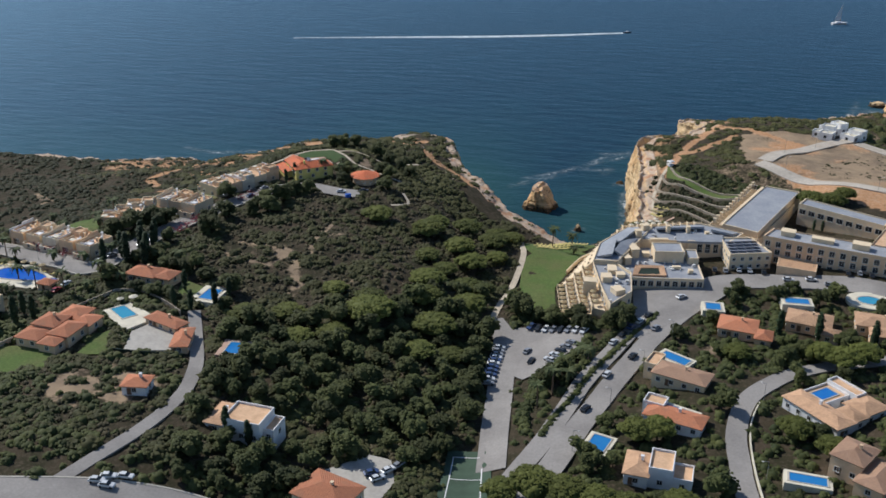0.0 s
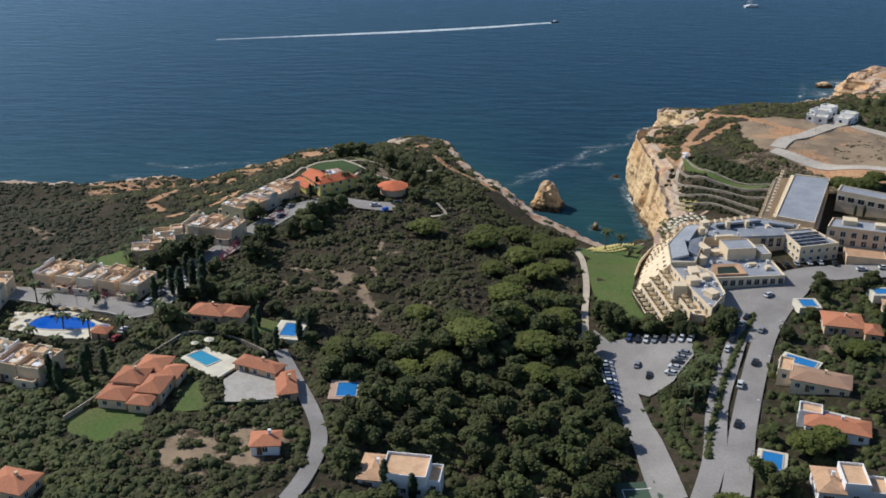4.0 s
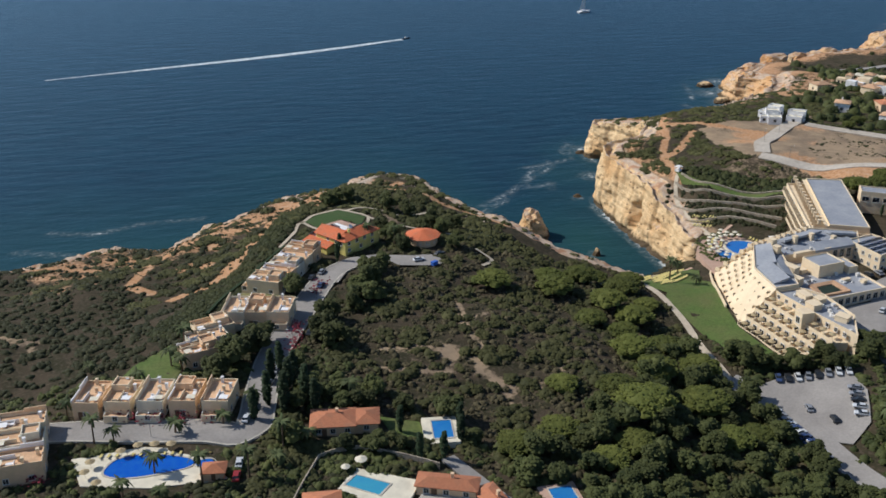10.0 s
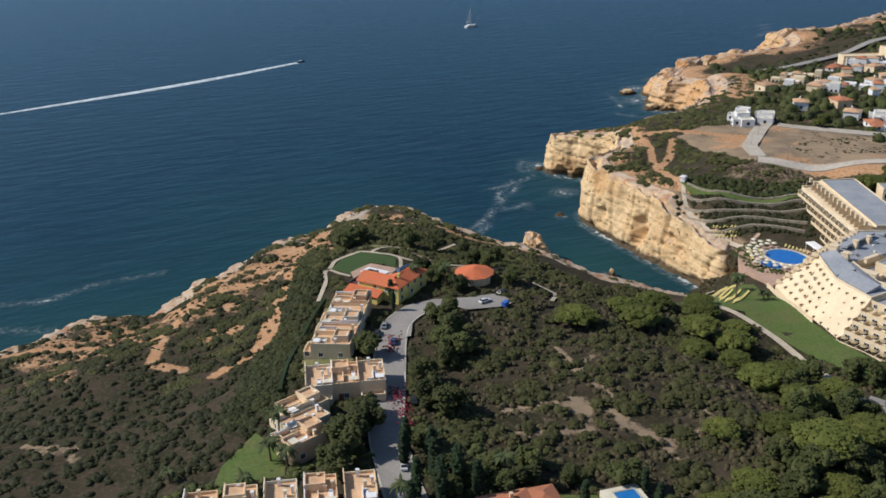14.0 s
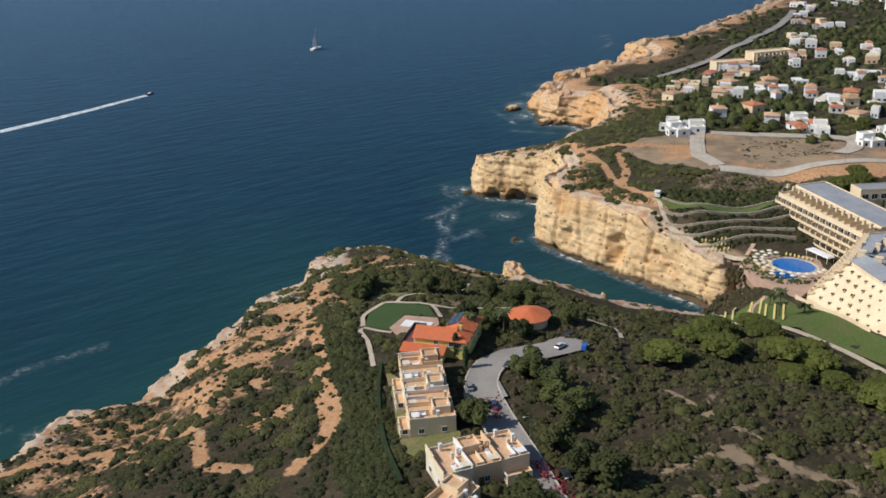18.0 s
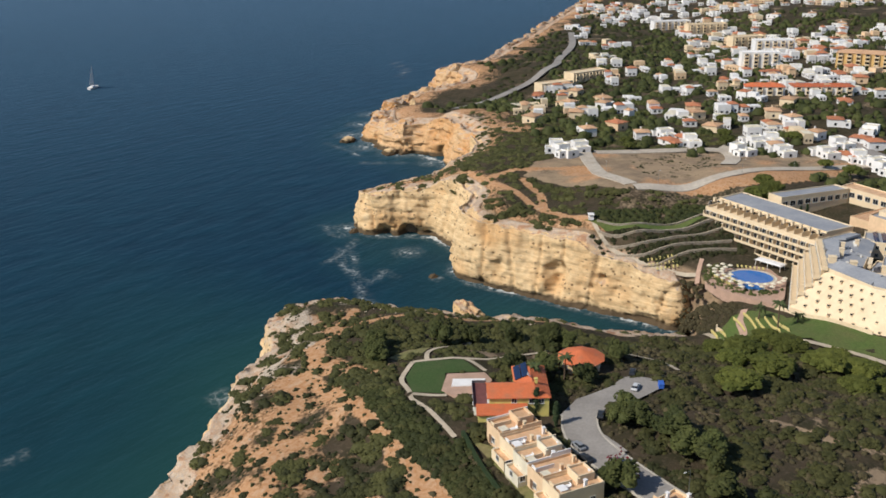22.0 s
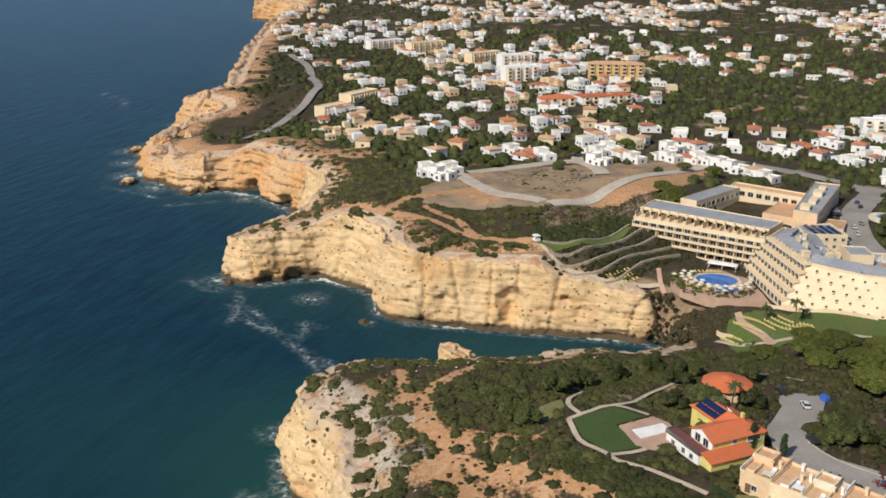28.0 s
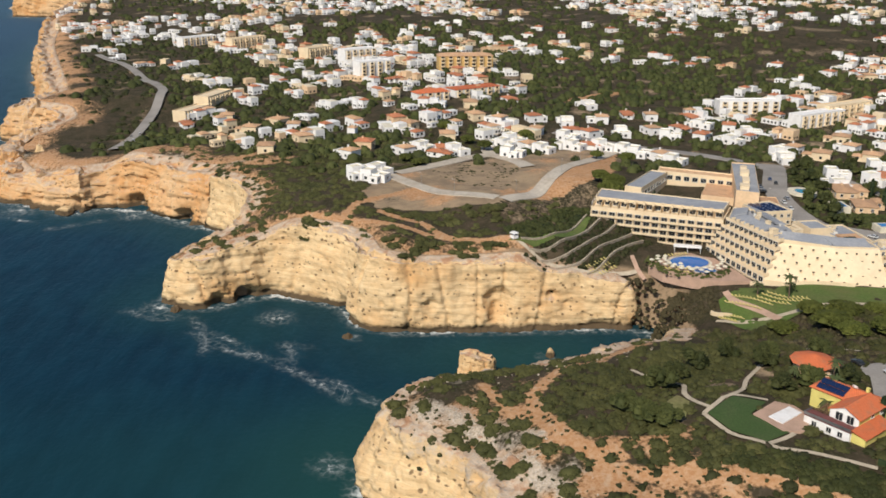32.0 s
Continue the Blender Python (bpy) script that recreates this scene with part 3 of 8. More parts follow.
def soil_masks(x, y):
    d = shore_distance(x, y)
    g = plateau(x, y)
    earth, pale, dry = np.zeros_like(x), np.zeros_like(x), np.zeros_like(x)
    for line in RED_PATHS:
        earth = np.maximum(earth, 1.05 - near_line(x, y, line) / 3.4)
    for line in SCARS:
        dry = np.maximum(dry, 0.66 - near_line(x, y, line) / 5.0 + 0.12 * wobble(x, y, 4.0, 2))
    west = smoothstep(40, -10, x) * smoothstep(-190, -120, x)
    band = smoothstep(58 + 22 * (x < -30), 24 + 22 * (x < -30), d) * west * (y > 325)
    earth = np.maximum(earth, band * (0.49 + 0.22 * wobble(x, y, 6.0, 2)))
    reach = 22 + 22 * smoothstep(-70, -40, x)
    pale = np.maximum(pale, smoothstep(reach, reach * 0.3, d) * west * (0.56 + 0.34 * wobble(x, y, 5.0, 5)) * (y > 330))
    pale *= np.clip(np.min([near_line(x, y, p) for p in RED_PATHS[:5]], axis=0) / 3.6, 0, 1)
    earth = np.maximum(earth, smoothstep(14, 5, d) * (x < -110) * 0.9)
    east = (x > 118) & (x < 330) & (y > 395)
    earth = np.maximum(earth, smoothstep(40, 12, d) * east * 0.52)
    pale = np.maximum(pale, smoothstep(18, 6, d) * east * 0.8)
    pale = np.maximum(pale, smoothstep(50, 20, d) * (x > 280) * (x < 480) * (0.4 + 0.25 * wobble(x, y, 12.0, 3)))
    earth = np.maximum(earth, smoothstep(75, 30, d) * (x > 270) * (0.52 + 0.2 * wobble(x, y, 14.0, 6)))
    pale = np.maximum(pale, smoothstep(16, 5, d) * (x > 270) * 0.8)
    earth = np.maximum(earth, smoothstep(20, 8, d) * (x > 20) * (x < 100) * (y < 440) * 0.75)
    dry = np.maximum(dry, (0.75 + 0.25 * wobble(x, y, 8.0, 1)) * inside(x, y, LOT))
    earth = np.maximum(earth, (0.30 + 0.3 * wobble(x, y, 11.0, 9)) * inside(x, y, LOT) * ~inside(x, y, PLOT))
    earth = np.maximum(earth, 0.62 * inside(x, y, LOT_SIDE))
    earth = np.maximum(earth, 1.0 * blob(x, y, 205, 440, 22, 14, -40) * 0.7)
    dry = np.maximum(dry, 0.42 * inside(x, y, BARE))
    for cx, cy, rx, ry, turn in ((-14, 250, 22, 16, 0), (2, 232, 14, 16, 0), (13, 185, 6, 5, 0), (37, 184, 4, 9, 0), (147, 210, 8, 12, 20), (-140, 300, 10, 12, 0)):
        dry = np.maximum(dry, blob(x, y, cx, cy, rx, ry, turn) * (0.44 + 0.33 * wobble(x, y, 4.0, cx)))
    for cx, cy, rx, ry, turn in ((-8, 366, 16, 9, -20), (2, 350, 9, 6, 0), (-26, 384, 10, 5, 0)):
        dry = np.maximum(dry, blob(x, y, cx, cy, rx, ry, turn) * (0.55 + 0.3 * wobble(x, y, 3.0, cx)))
    for cx, cy, rx, ry, turn in ((-30, 148, 22, 17, 0), (-44, 146, 14, 14, 0)):
        dry = np.maximum(dry, blob(x, y, cx, cy, rx, ry, turn) * (0.62 + 0.35 * wobble(x, y, 4.0, cx)))
    for cx, cy, rx, ry, turn in ((470, 300, 60, 10, -45), (-85, 350, 10, 9, 0), (100, 355, 12, 9, 0)):
        earth = np.maximum(earth, blob(x, y, cx, cy, rx, ry, turn) * 0.8)
    dry = np.maximum(dry, (x > 250) * (d > 60) * (0.26 + 0.30 * wobble(x, y, 13.0, 7)))
    return np.clip(earth, 0, 1), np.clip(pale, 0, 1), np.clip(dry, 0, 1)


def sheet(name, xs, ys, zs, material):
    n, k = len(xs), len(ys)
    gx, gy = np.meshgrid(xs, ys)
    q = np.arange((k - 1) * n).reshape(k - 1, n)[:, :-1].ravel()
    f = np.stack([q, q + 1, q + n + 1, q + n], 1)
    me = bpy.data.meshes.new(name)
    me.vertices.add(n * k)
    me.vertices.foreach_set("co", np.stack([gx.ravel(), gy.ravel(), zs], 1).astype(np.float32).ravel())
    me.loops.add(f.size)
    me.loops.foreach_set("vertex_index", f.ravel().astype(np.int32))
    me.polygons.add(len(f))
    me.polygons.foreach_set("loop_start", np.arange(0, f.size, 4, dtype=np.int32))
    me.polygons.foreach_set("use_smooth", np.ones(len(f), bool))
    me.update(calc_edges=True)
    me.materials.append(material)
    return new(name, me)


def mask(me, name, values):
    at = me.attributes.new(name, "FLOAT", "POINT")
    at.data.foreach_set("value", np.asarray(values, np.float32))


def wobble(x, y, s, seed=0.0):
    """Cheap smooth noise, about -1 to 1."""
    x, y = x / s + seed, y / s - seed * 1.7
    return (np.sin(x * 1.7 + np.sin(y * 1.3 + seed)) + np.sin(y * 2.1 + np.sin(x * 1.1 - seed) * 1.4) + np.sin((x + y) * 1.37 + 2 * np.sin((x - y) * 0.6))) / 3


XS = steps((-2600, -800, 150), (-800, -260, 30), (-260, 340, 2.0), (340, 700, 5), (700, 1500, 10), (1500, 2600, 50), (2600, 4600, 200))
YS = steps((-3000, -600, 200), (-600, 40, 30), (40, 580, 2.0), (580, 760, 4), (760, 1100, 8), (1100, 1500, 40))
GX, GY = np.meshgrid(XS, YS)
GX, GY = GX.ravel(), GY.ravel()
GD = shore_distance(GX, GY)
G_BASE = ground(GX, GY)
GRID_Z, GRID_D = (q.reshape(len(YS), len(XS)) for q in (G_BASE, GD))


def on_grid(grid, x, y):
    """A value of the land's sheet between its points."""
    i, j = min(max(int(np.searchsorted(XS, x)) - 1, 0), len(XS) - 2), min(max(int(np.searchsorted(YS, y)) - 1, 0), len(YS) - 2)
    u, w = (x - XS[i]) / (XS[i + 1] - XS[i]), (y - YS[j]) / (YS[j + 1] - YS[j])
    return float((grid[j, i] * (1 - u) + grid[j, i + 1] * u) * (1 - w) + (grid[j + 1, i] * (1 - u) + grid[j + 1, i + 1] * u) * w)


def gz(x, y):
    return on_grid(GRID_Z, float(x), float(y))


GZ = G_BASE + np.where(GD > 14, 0.35 * wobble(GX, GY, 7.0) + 0.2 * wobble(GX, GY, 3.1, 4), 0) * (GX > -260) * (GX < 700)
INNER = np.where(GX > 290, smoothstep(9, 25, GD), smoothstep(5.5, 13, GD))
GZ = np.where((GD > 0) & (GX > -330) & (GX < 1500), np.minimum(GZ, -2.0 + (GZ + 2.0) * INNER), GZ)
GZ -= np.where((GD < np.where(GX > 290, 24, 13)) & (GX > -330) & (GX < 1500), 1.8, 0)
land = sheet("ground", XS, YS, GZ, M_GROUND)
for key, values in zip(("earth", "pale", "dry"), soil_masks(GX, GY)):
    mask(land.data, key, values)
tagged(land, "limestone plateau of dark soil, red earth and dry grass", "ground", kind="structure")

SXS = steps((-4800, -400, 400), (-400, 560, 3.0), (560, 1500, 15), (1500, 4800, 300))
SYS = steps((-4800, 200, 500), (200, 320, 20), (320, 780, 3.0), (780, 1120, 6), (1120, 4800, 300))
SX, SY = np.meshgrid(SXS, SYS)
SX, SY = SX.ravel(), SY.ravel()
SD = -shore_distance(SX, SY)
sea = sheet("water", SXS, SYS, np.zeros(len(SX)), M_SEA)
STREAKS = [[(63, 473), (78, 484), (91, 498), (115, 519), (125, 530)], [(106, 529), (125, 533), (143, 541)], [(125, 537), (108, 521), (100, 508), (97, 495)], [(102, 494), (112, 500), (108, 488)],
           [(89, 495), (84, 486), (76, 476), (66, 468), (56, 457)], [(-157, 492), (-134, 485), (-114, 494), (-83, 494)], [(-170, 470), (-150, 462), (-132, 452)], [(-116, 447), (-124, 440), (-132, 430)],
           [(300, 700), (290, 670), (280, 650)], [(560, 830), (600, 850), (640, 900)], [(150, 570), (140, 556), (142, 545)], [(268, 640), (280, 622), (288, 606)]]
foam = np.clip(1.0 - SD / np.where(SX > 265, 8.0, 4.2), 0, 1) * (SD > -3) * (0.55 + 0.45 * np.clip(wobble(SX, SY, 11), 0, 1))
for cx, cy, r in ((153, 556, 10), (140, 505, 9), (118, 472, 4), (305, 668, 14), (292, 600, 10), (-122, 440, 8), (20, 476, 7), (104, 358, 4), (96, 396, 4), (330, 702, 14), (365, 720, 14), (400, 738, 14), (430, 730, 14), (300, 640, 12), (505, 745, 16), (-20, 468, 7)):
    foam = np.maximum(foam, np.clip(1.1 - np.hypot(SX - cx, SY - cy) / r, 0, 1) * 0.62)
for k, line in enumerate(STREAKS):
    foam = np.maximum(foam, np.clip(1.0 - near_line(SX, SY, line) / 3.2, 0, 1) * (0.40 + 0.42 * wobble(SX, SY, 6.0, k)))
mask(sea.data, "foam", foam)
cove = np.clip(1.15 - np.hypot((SX - 96) / 42, (SY - 405) / 78), 0, 1) + 0.6 * np.clip(1.2 - np.hypot((SX - 128) / 45, (SY - 510) / 45), 0, 1)
mask(sea.data, "shoal", np.clip(np.maximum(smoothstep(60, 2, SD) * 0.42 + smoothstep(220, 30, SD) * 0.46 * smoothstep(120, 20, SX), cove * 0.8), 0, 1))
tagged(sea, "deep blue rippled sea with foam by the rocks", "sea", kind="structure")


# ---------------------------------------------------------------- cliffs
def resample(pts, step):
    p = np.array(pts, float)
    out = []
    for i in range(len(p) - 1):
        a, b, c, e = p[max(i - 1, 0)], p[i], p[i + 1], p[min(i + 2, len(p) - 1)]
        k = max(2, int(np.hypot(*(c - b)) / step))
        for u in np.arange(k) / k:
            out.append(0.5 * (2 * b + (c - a) * u + (2 * a - 5 * b + 4 * c - e) * u * u + (3 * b - a - 3 * c + e) * u**3))
    return np.array(out + [p[-1]])


# hollows and sea caves: place, height, reach and depth
CAVES = [(121, 412, 13, 7, 5.0), (121, 412, 7, 5, 4.0), (161, 520, 2, 6, 6.0), (153, 531, 2, 5, 5.0), (146, 477, 2, 6, 4.0), (121, 440, 12, 4, 2.5), (121, 390, 15, 4, 2.5), (306, 634, 3, 8, 8.0), (303, 603, 3, 8, 8.0), (278, 570, 3, 7, 7.0), (-100, 417, 6, 5, 4.0), (340, 696, 8, 9, 6.0), (458, 706, 5, 10, 8.0), (520, 734, 5, 9, 6.0)]


def cliff(name, pts, step, rows, depth, label, lean=0.35, rough=1.0, grey=0.0, taper=0.0, crag=0.0, material=None):
    """A rock face along a stretch of shore: sheer, ledged and hollowed, folding over onto the plateau behind it."""
    c = resample(pts, step)
    t = np.gradient(c, axis=0)
    t /= np.hypot(*t.T)[:, None] + 1e-9
    nrm = np.stack([t[:, 1], -t[:, 0]], 1)
    for _ in range(6):
        nrm[1:-1] = (nrm[:-2] + nrm[1:-1] * 2 + nrm[2:]) / 4
    nrm /= np.hypot(*nrm.T)[:, None] + 1e-9
    n = len(c)
    top = plateau(c[:, 0] + nrm[:, 0] * depth, c[:, 1] + nrm[:, 1] * depth)
    ends = smoothstep(0, taper, np.arange(n) * step) * smoothstep(0, taper * 0.3, (n - 1 - np.arange(n)) * step) if taper else np.ones(n)
    top = top * (0.3 + 0.7 * ends)
    verts = []
    for r in range(rows):
        v = r / (rows - 1)
        if v < 0.72:
            h = v / 0.72
            z = -1.5 + (top * 0.90 + 1.5) * h
            back = depth * lean * (h ** 1.4)
        else:
            h = (v - 0.72) / 0.28
            back = depth * (lean + (1.25 - lean) * h)
            bx, by = c[:, 0] + nrm[:, 0] * back, c[:, 1] + nrm[:, 1] * back
            z = np.maximum((top * 0.90) * (1 - h) + (ground(bx, by)) * h, 0) + 0.3 * np.sin(h * math.pi) - 1.4 * (h > 0.97)
        verts.append(np.stack([c[:, 0] + nrm[:, 0] * back, c[:, 1] + nrm[:, 1] * back, z], 1))
    verts = np.array(verts)
    for r in range(rows):
        v = r / (rows - 1)
        soft = min(1.0, (1 - v) * 5) * rough
        for i in range(n):
            x, y, z = verts[r, i]
            p = Vector((x, y, z))
            big = noise.fractal(p * 0.045, 1.0, 2.0, 3)
            ledge = noise.fractal(Vector((x * 0.04, y * 0.04, z * 0.5)), 0.9, 2.0, 3) + 0.9 * max(-0.35, min(0.35, 3 * noise.noise(Vector((x * 0.03, y * 0.03, z * 0.42 + 31)))))
            flute = noise.noise(Vector((x * 0.20, y * 0.20, z * 0.03 + 5))) * min(1.0, max(0.0, v - 0.2) * 2.5)
            hole = max(0.0, noise.noise(Vector((x * 0.27, y * 0.27, z * 0.36 + 7))) - 0.38) * (0.5 + 0.5 * crag)
            notch = max(0.0, noise.noise(Vector((x * 0.07, y * 0.07, 3.0))) + 0.15) * max(0.0, 1 - abs(z - 1.5) / 4.0)
            fine = noise.fractal(p * 0.42, 0.8, 2.0, 3) + 0.5 * noise.noise(Vector((x * 0.5, y * 0.5, z * 1.4)))
            for hx, hy, hz, hr, hd in CAVES:
                q = ((x - hx) ** 2 + (y - hy) ** 2 + 1.3 * (z - hz) ** 2) / (hr * hr)
                if q < 1:
                    hole += hd / 6.0 * (1 - q)
            crack = max(0.0, 0.10 - abs(noise.noise(Vector((x * 0.06, y * 0.06, z * 0.015 + 20))))) * 14
            out = (big * (1.5 + 1.1 * crag) + ledge * (0.22 + 0.55 * crag) + flute * 0.6 + fine * (0.38 + 0.6 * crag) - crack - hole * 6.0) * soft - notch * 5.0 * (v < 0.5)
            verts[r, i, 0] -= nrm[i, 0] * out
            verts[r, i, 1] -= nrm[i, 1] * out
            rim = max(0.0, 1 - abs(v - 0.74) / 0.16)
            verts[r, i, 2] += (noise.noise(p * 0.23) * 0.5 + noise.noise(p * 0.6) * 0.3 * crag) * soft * (v > 0.05) + rim * (1.5 * noise.noise(Vector((x * 0.13, y * 0.13, 9))) + 0.7 * noise.noise(Vector((x * 0.4, y * 0.4, 2))))
    k = np.arange((rows - 1) * n).reshape(rows - 1, n)[:, :-1].ravel()
    ob = raw(name, verts.reshape(-1, 3), np.stack([k, k + n, k + n + 1, k + 1], 1), material or M_CLIFF, smooth=True)
    mask(ob.data, "grey", (grey * np.clip(np.repeat(np.linspace(-0.35, 1.3, rows), n), 0, 1)))
    return tagged(ob, label, "cliff", kind="structure")


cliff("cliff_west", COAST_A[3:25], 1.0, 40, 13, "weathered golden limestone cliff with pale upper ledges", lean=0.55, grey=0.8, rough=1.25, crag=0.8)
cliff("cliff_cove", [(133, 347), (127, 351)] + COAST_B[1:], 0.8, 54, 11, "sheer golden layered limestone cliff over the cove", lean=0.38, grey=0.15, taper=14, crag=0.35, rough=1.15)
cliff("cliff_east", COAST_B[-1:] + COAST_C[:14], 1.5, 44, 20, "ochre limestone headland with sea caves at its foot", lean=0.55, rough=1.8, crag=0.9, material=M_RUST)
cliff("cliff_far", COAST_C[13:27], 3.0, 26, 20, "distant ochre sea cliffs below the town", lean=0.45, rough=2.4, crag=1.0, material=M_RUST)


# ---------------------------------------------------------------- roads, lawns, walls, pools
TAKEN, LINES = [], []          # built ground, kept clear of plants


def drape(x, y, up):
    return ground(x, y) + up


def strip(name, pts, width, material, up, label, category, thick=0.0, kind="structure"):
    """A ribbon that follows the ground along a smooth line."""
    LINES.append((pts, width / 2 + 0.5))
    c = resample(pts, 2.5)
    t = np.gradient(c, axis=0)
    t /= np.hypot(*t.T)[:, None] + 1e-9
    nrm = np.stack([-t[:, 1], t[:, 0]], 1)
    k = 5
    rows = []
    for j in range(k):
        q = c + nrm * width * (j / (k - 1) - 0.5)
        rows.append(np.stack([q[:, 0], q[:, 1], drape(q[:, 0], q[:, 1], up)], 1))
    if thick:
        rows = [rows[0] - (0, 0, thick)] + rows + [rows[-1] - (0, 0, thick)]
        k += 2
    v = np.array(rows)
    n = len(c)
    q = np.arange((k - 1) * n).reshape(k - 1, n)[:, :-1].ravel()
    ob = raw(name, v.reshape(-1, 3), np.stack([q, q + 1, q + n + 1, q + n], 1), material, smooth=not thick)
    return tagged(ob, label, category, kind=kind)


def patch(name, poly, material, up, label, category, cell=4.0, kind="structure"):
    """A sheet over an outline, laid on the ground."""
    TAKEN.append(poly)
    bm = bmesh.new()
    f = bm.faces.new([bm.verts.new((x, y, 0)) for x, y in poly])
    bmesh.ops.triangulate(bm, faces=[f])
    for _ in range(6):
        long = [e for e in bm.edges if e.calc_length() > cell]
        if not long:
            break
        bmesh.ops.subdivide_edges(bm, edges=long, cuts=1)
        bmesh.ops.triangulate(bm, faces=bm.faces)
    z = drape(np.array([v.co.x for v in bm.verts]), np.array([v.co.y for v in bm.verts]), up)
    for v, h in zip(bm.verts, z):
        v.co.z = h
    bmesh.ops.recalc_face_normals(bm, faces=bm.faces)
    if sum(g.normal.z for g in bm.faces) < 0:
        bmesh.ops.reverse_faces(bm, faces=bm.faces)
    return tagged(part(name, bm, material), label, category, kind=kind)


def road(name, pts, width, label, kerb=True, material=None, up=0.55):
    strip(name, pts, width, material or M_ASPHALT, up, label, "road", thick=0.5)
    if kerb:
        c = resample(pts, 3.0)
        t = np.gradient(c, axis=0)
        t /= np.hypot(*t.T)[:, None] + 1e-9
        nrm = np.stack([-t[:, 1], t[:, 0]], 1)
        for side in (-1, 1):
            strip("kerb", [tuple(p) for p in (c + nrm * side * (width / 2 + 0.2))[::2]], 0.45, M_KERB, up + 0.12, "pale stone kerb along the road", "kerb", thick=0.6)


road("road_main", [(86, 118), (96, 141), (105, 168), (117, 199), (127, 222), (137, 240), (147, 254), (152, 262)], 7.0, "worn grey asphalt road beside the hotel", kerb=False)
road("road_slip", [(84, 132), (93, 152), (101, 180), (109, 200), (119, 224), (128, 244)], 6.0, "grey asphalt slip road with parked cars", kerb=False)
road("road_parking", [(80, 140), (79, 158), (78, 180), (77, 200), (76, 220), (70, 232)], 8.0, "pale asphalt lane of the car park", kerb=False)
patch("road_car_park", [(72, 214), (74, 200), (84, 192), (92, 196), (101, 210), (103, 221), (88, 229), (72, 227)], M_ASPHALT, 0.6, "pale asphalt car park with parked cars", "car park")
patch("road_forecourt", [(114, 227), (120, 216), (138, 238), (146, 258.5), (119, 256), (119, 240)], M_ASPHALT, 0.6, "asphalt forecourt of the hotel", "forecourt")
road("road_front", [(134, 240), (142, 253), (152, 266), (177, 269.5), (204, 266), (240, 252), (260, 246)], 12.0, "wide asphalt street in front of the hotel", kerb=False)
road("road_villas", [(230, 222), (188, 210), (169, 199.6), (157, 187.4), (149.5, 176.6), (145, 161), (144.6, 148), (145, 134), (149, 90)], 5.6, "curving asphalt road between the villas", kerb=False)
road("road_lane", [(-27, 200), (-20, 184.5), (-13, 168), (-8.8, 152), (-9.4, 140), (-13, 128), (-20, 114), (-24, 106)], 4.2, "narrow grey lane below the villa wall", kerb=False)
road("road_lower", [(-70, 96), (-35, 101), (-9, 105), (14, 106), (40, 100)], 9.0, "wide grey asphalt road", kerb=True)
road("road_resort", [(-140, 240), (-119, 235), (-103, 230), (-86, 225), (-74, 221), (-69, 240), (-64, 260), (-55, 281), (-43, 308), (-36, 318), (-28, 323)], 8.5, "sunlit asphalt street of the holiday village")
patch("road_turning", [(-44, 310), (-38, 305), (-33, 315), (-27, 319), (-16.5, 318.5), (-15, 314.5), (-3.5, 311.5), (1.5, 313), (1, 321), (-1.5, 323), (-9, 323.5), (-15.5, 326), (-20, 328), (-30, 327.5), (-38, 321)], M_ASPHALT, 0.62, "asphalt turning place at the end of the street", "road")
M_PLOTROAD = mat("worn_concrete_road", (0.50, 0.445, 0.37), 0.95, vary=0.14, scale=0.6, second=(0.42, 0.36, 0.29), scale2=0.12)
road("road_lot", [(238, 458), (224, 448), (211, 437.5), (197, 425), (185.5, 406)], 7.5, "pale straight road beside the empty building plot", kerb=False, material=M_PLOTROAD)
road("road_lot", [(182.5, 403), (193, 392.5), (204, 384), (222, 374.5), (240, 365), (258, 352.5), (275, 340.5), (300, 323)], 7.5, "pale straight road below the empty building plot", kerb=False, material=M_PLOTROAD, up=0.5)
road("road_lot", [(240, 452), (262, 428), (282, 408), (286, 396), (270, 386), (250, 382)], 8.0, "pale road round the empty building plot", kerb=False, material=M_PLOTROAD)
road("road_lot", [(284, 398), (310, 398), (333, 394), (365, 380)], 7.0, "pale road towards the white houses", kerb=False, material=M_PLOTROAD)
road("road_coast", [(363, 628), (405, 624), (461, 624), (500, 626), (524, 630), (580, 655), (663, 688), (772, 746)], 7.0, "pale coast road above the cliffs", kerb=False, up=1.6)
road("road_back", [(226, 260), (244, 252), (264, 258), (288, 278), (316, 316), (350, 350)], 8.0, "grey street behind the hotel", kerb=False)

patch("lawn_hotel", [(78, 240), (83, 237), (93, 240), (91, 252), (90.4, 262), (96.5, 285), (102.5, 303), (98, 307.5), (86, 303), (77.5, 290), (76.5, 277), (77, 262), (79, 250)], M_LAWN, 0.35, "sunlit mown lawn below the hotel", "lawn")
patch("lawn_deckchairs", [(80, 292), (73, 302), (70, 314), (72, 325), (88, 329), (103, 327), (106, 318), (101, 308)], M_LAWN, 0.35, "grass slope with rows of sun loungers", "lawn")
patch("lawn_terrace", [(139, 407), (142, 399), (152, 385), (166, 373), (173, 369), (172, 364), (160, 370), (147, 382), (138, 396)], M_LAWN, 0.45, "curved strip of lawn above the terraces", "lawn")
patch("lawn_village", [(-93, 276), (-89, 262), (-92, 254), (-104, 258), (-112, 250), (-104, 266)], M_LAWN, 0.35, "triangle of lawn by the holiday village", "lawn")
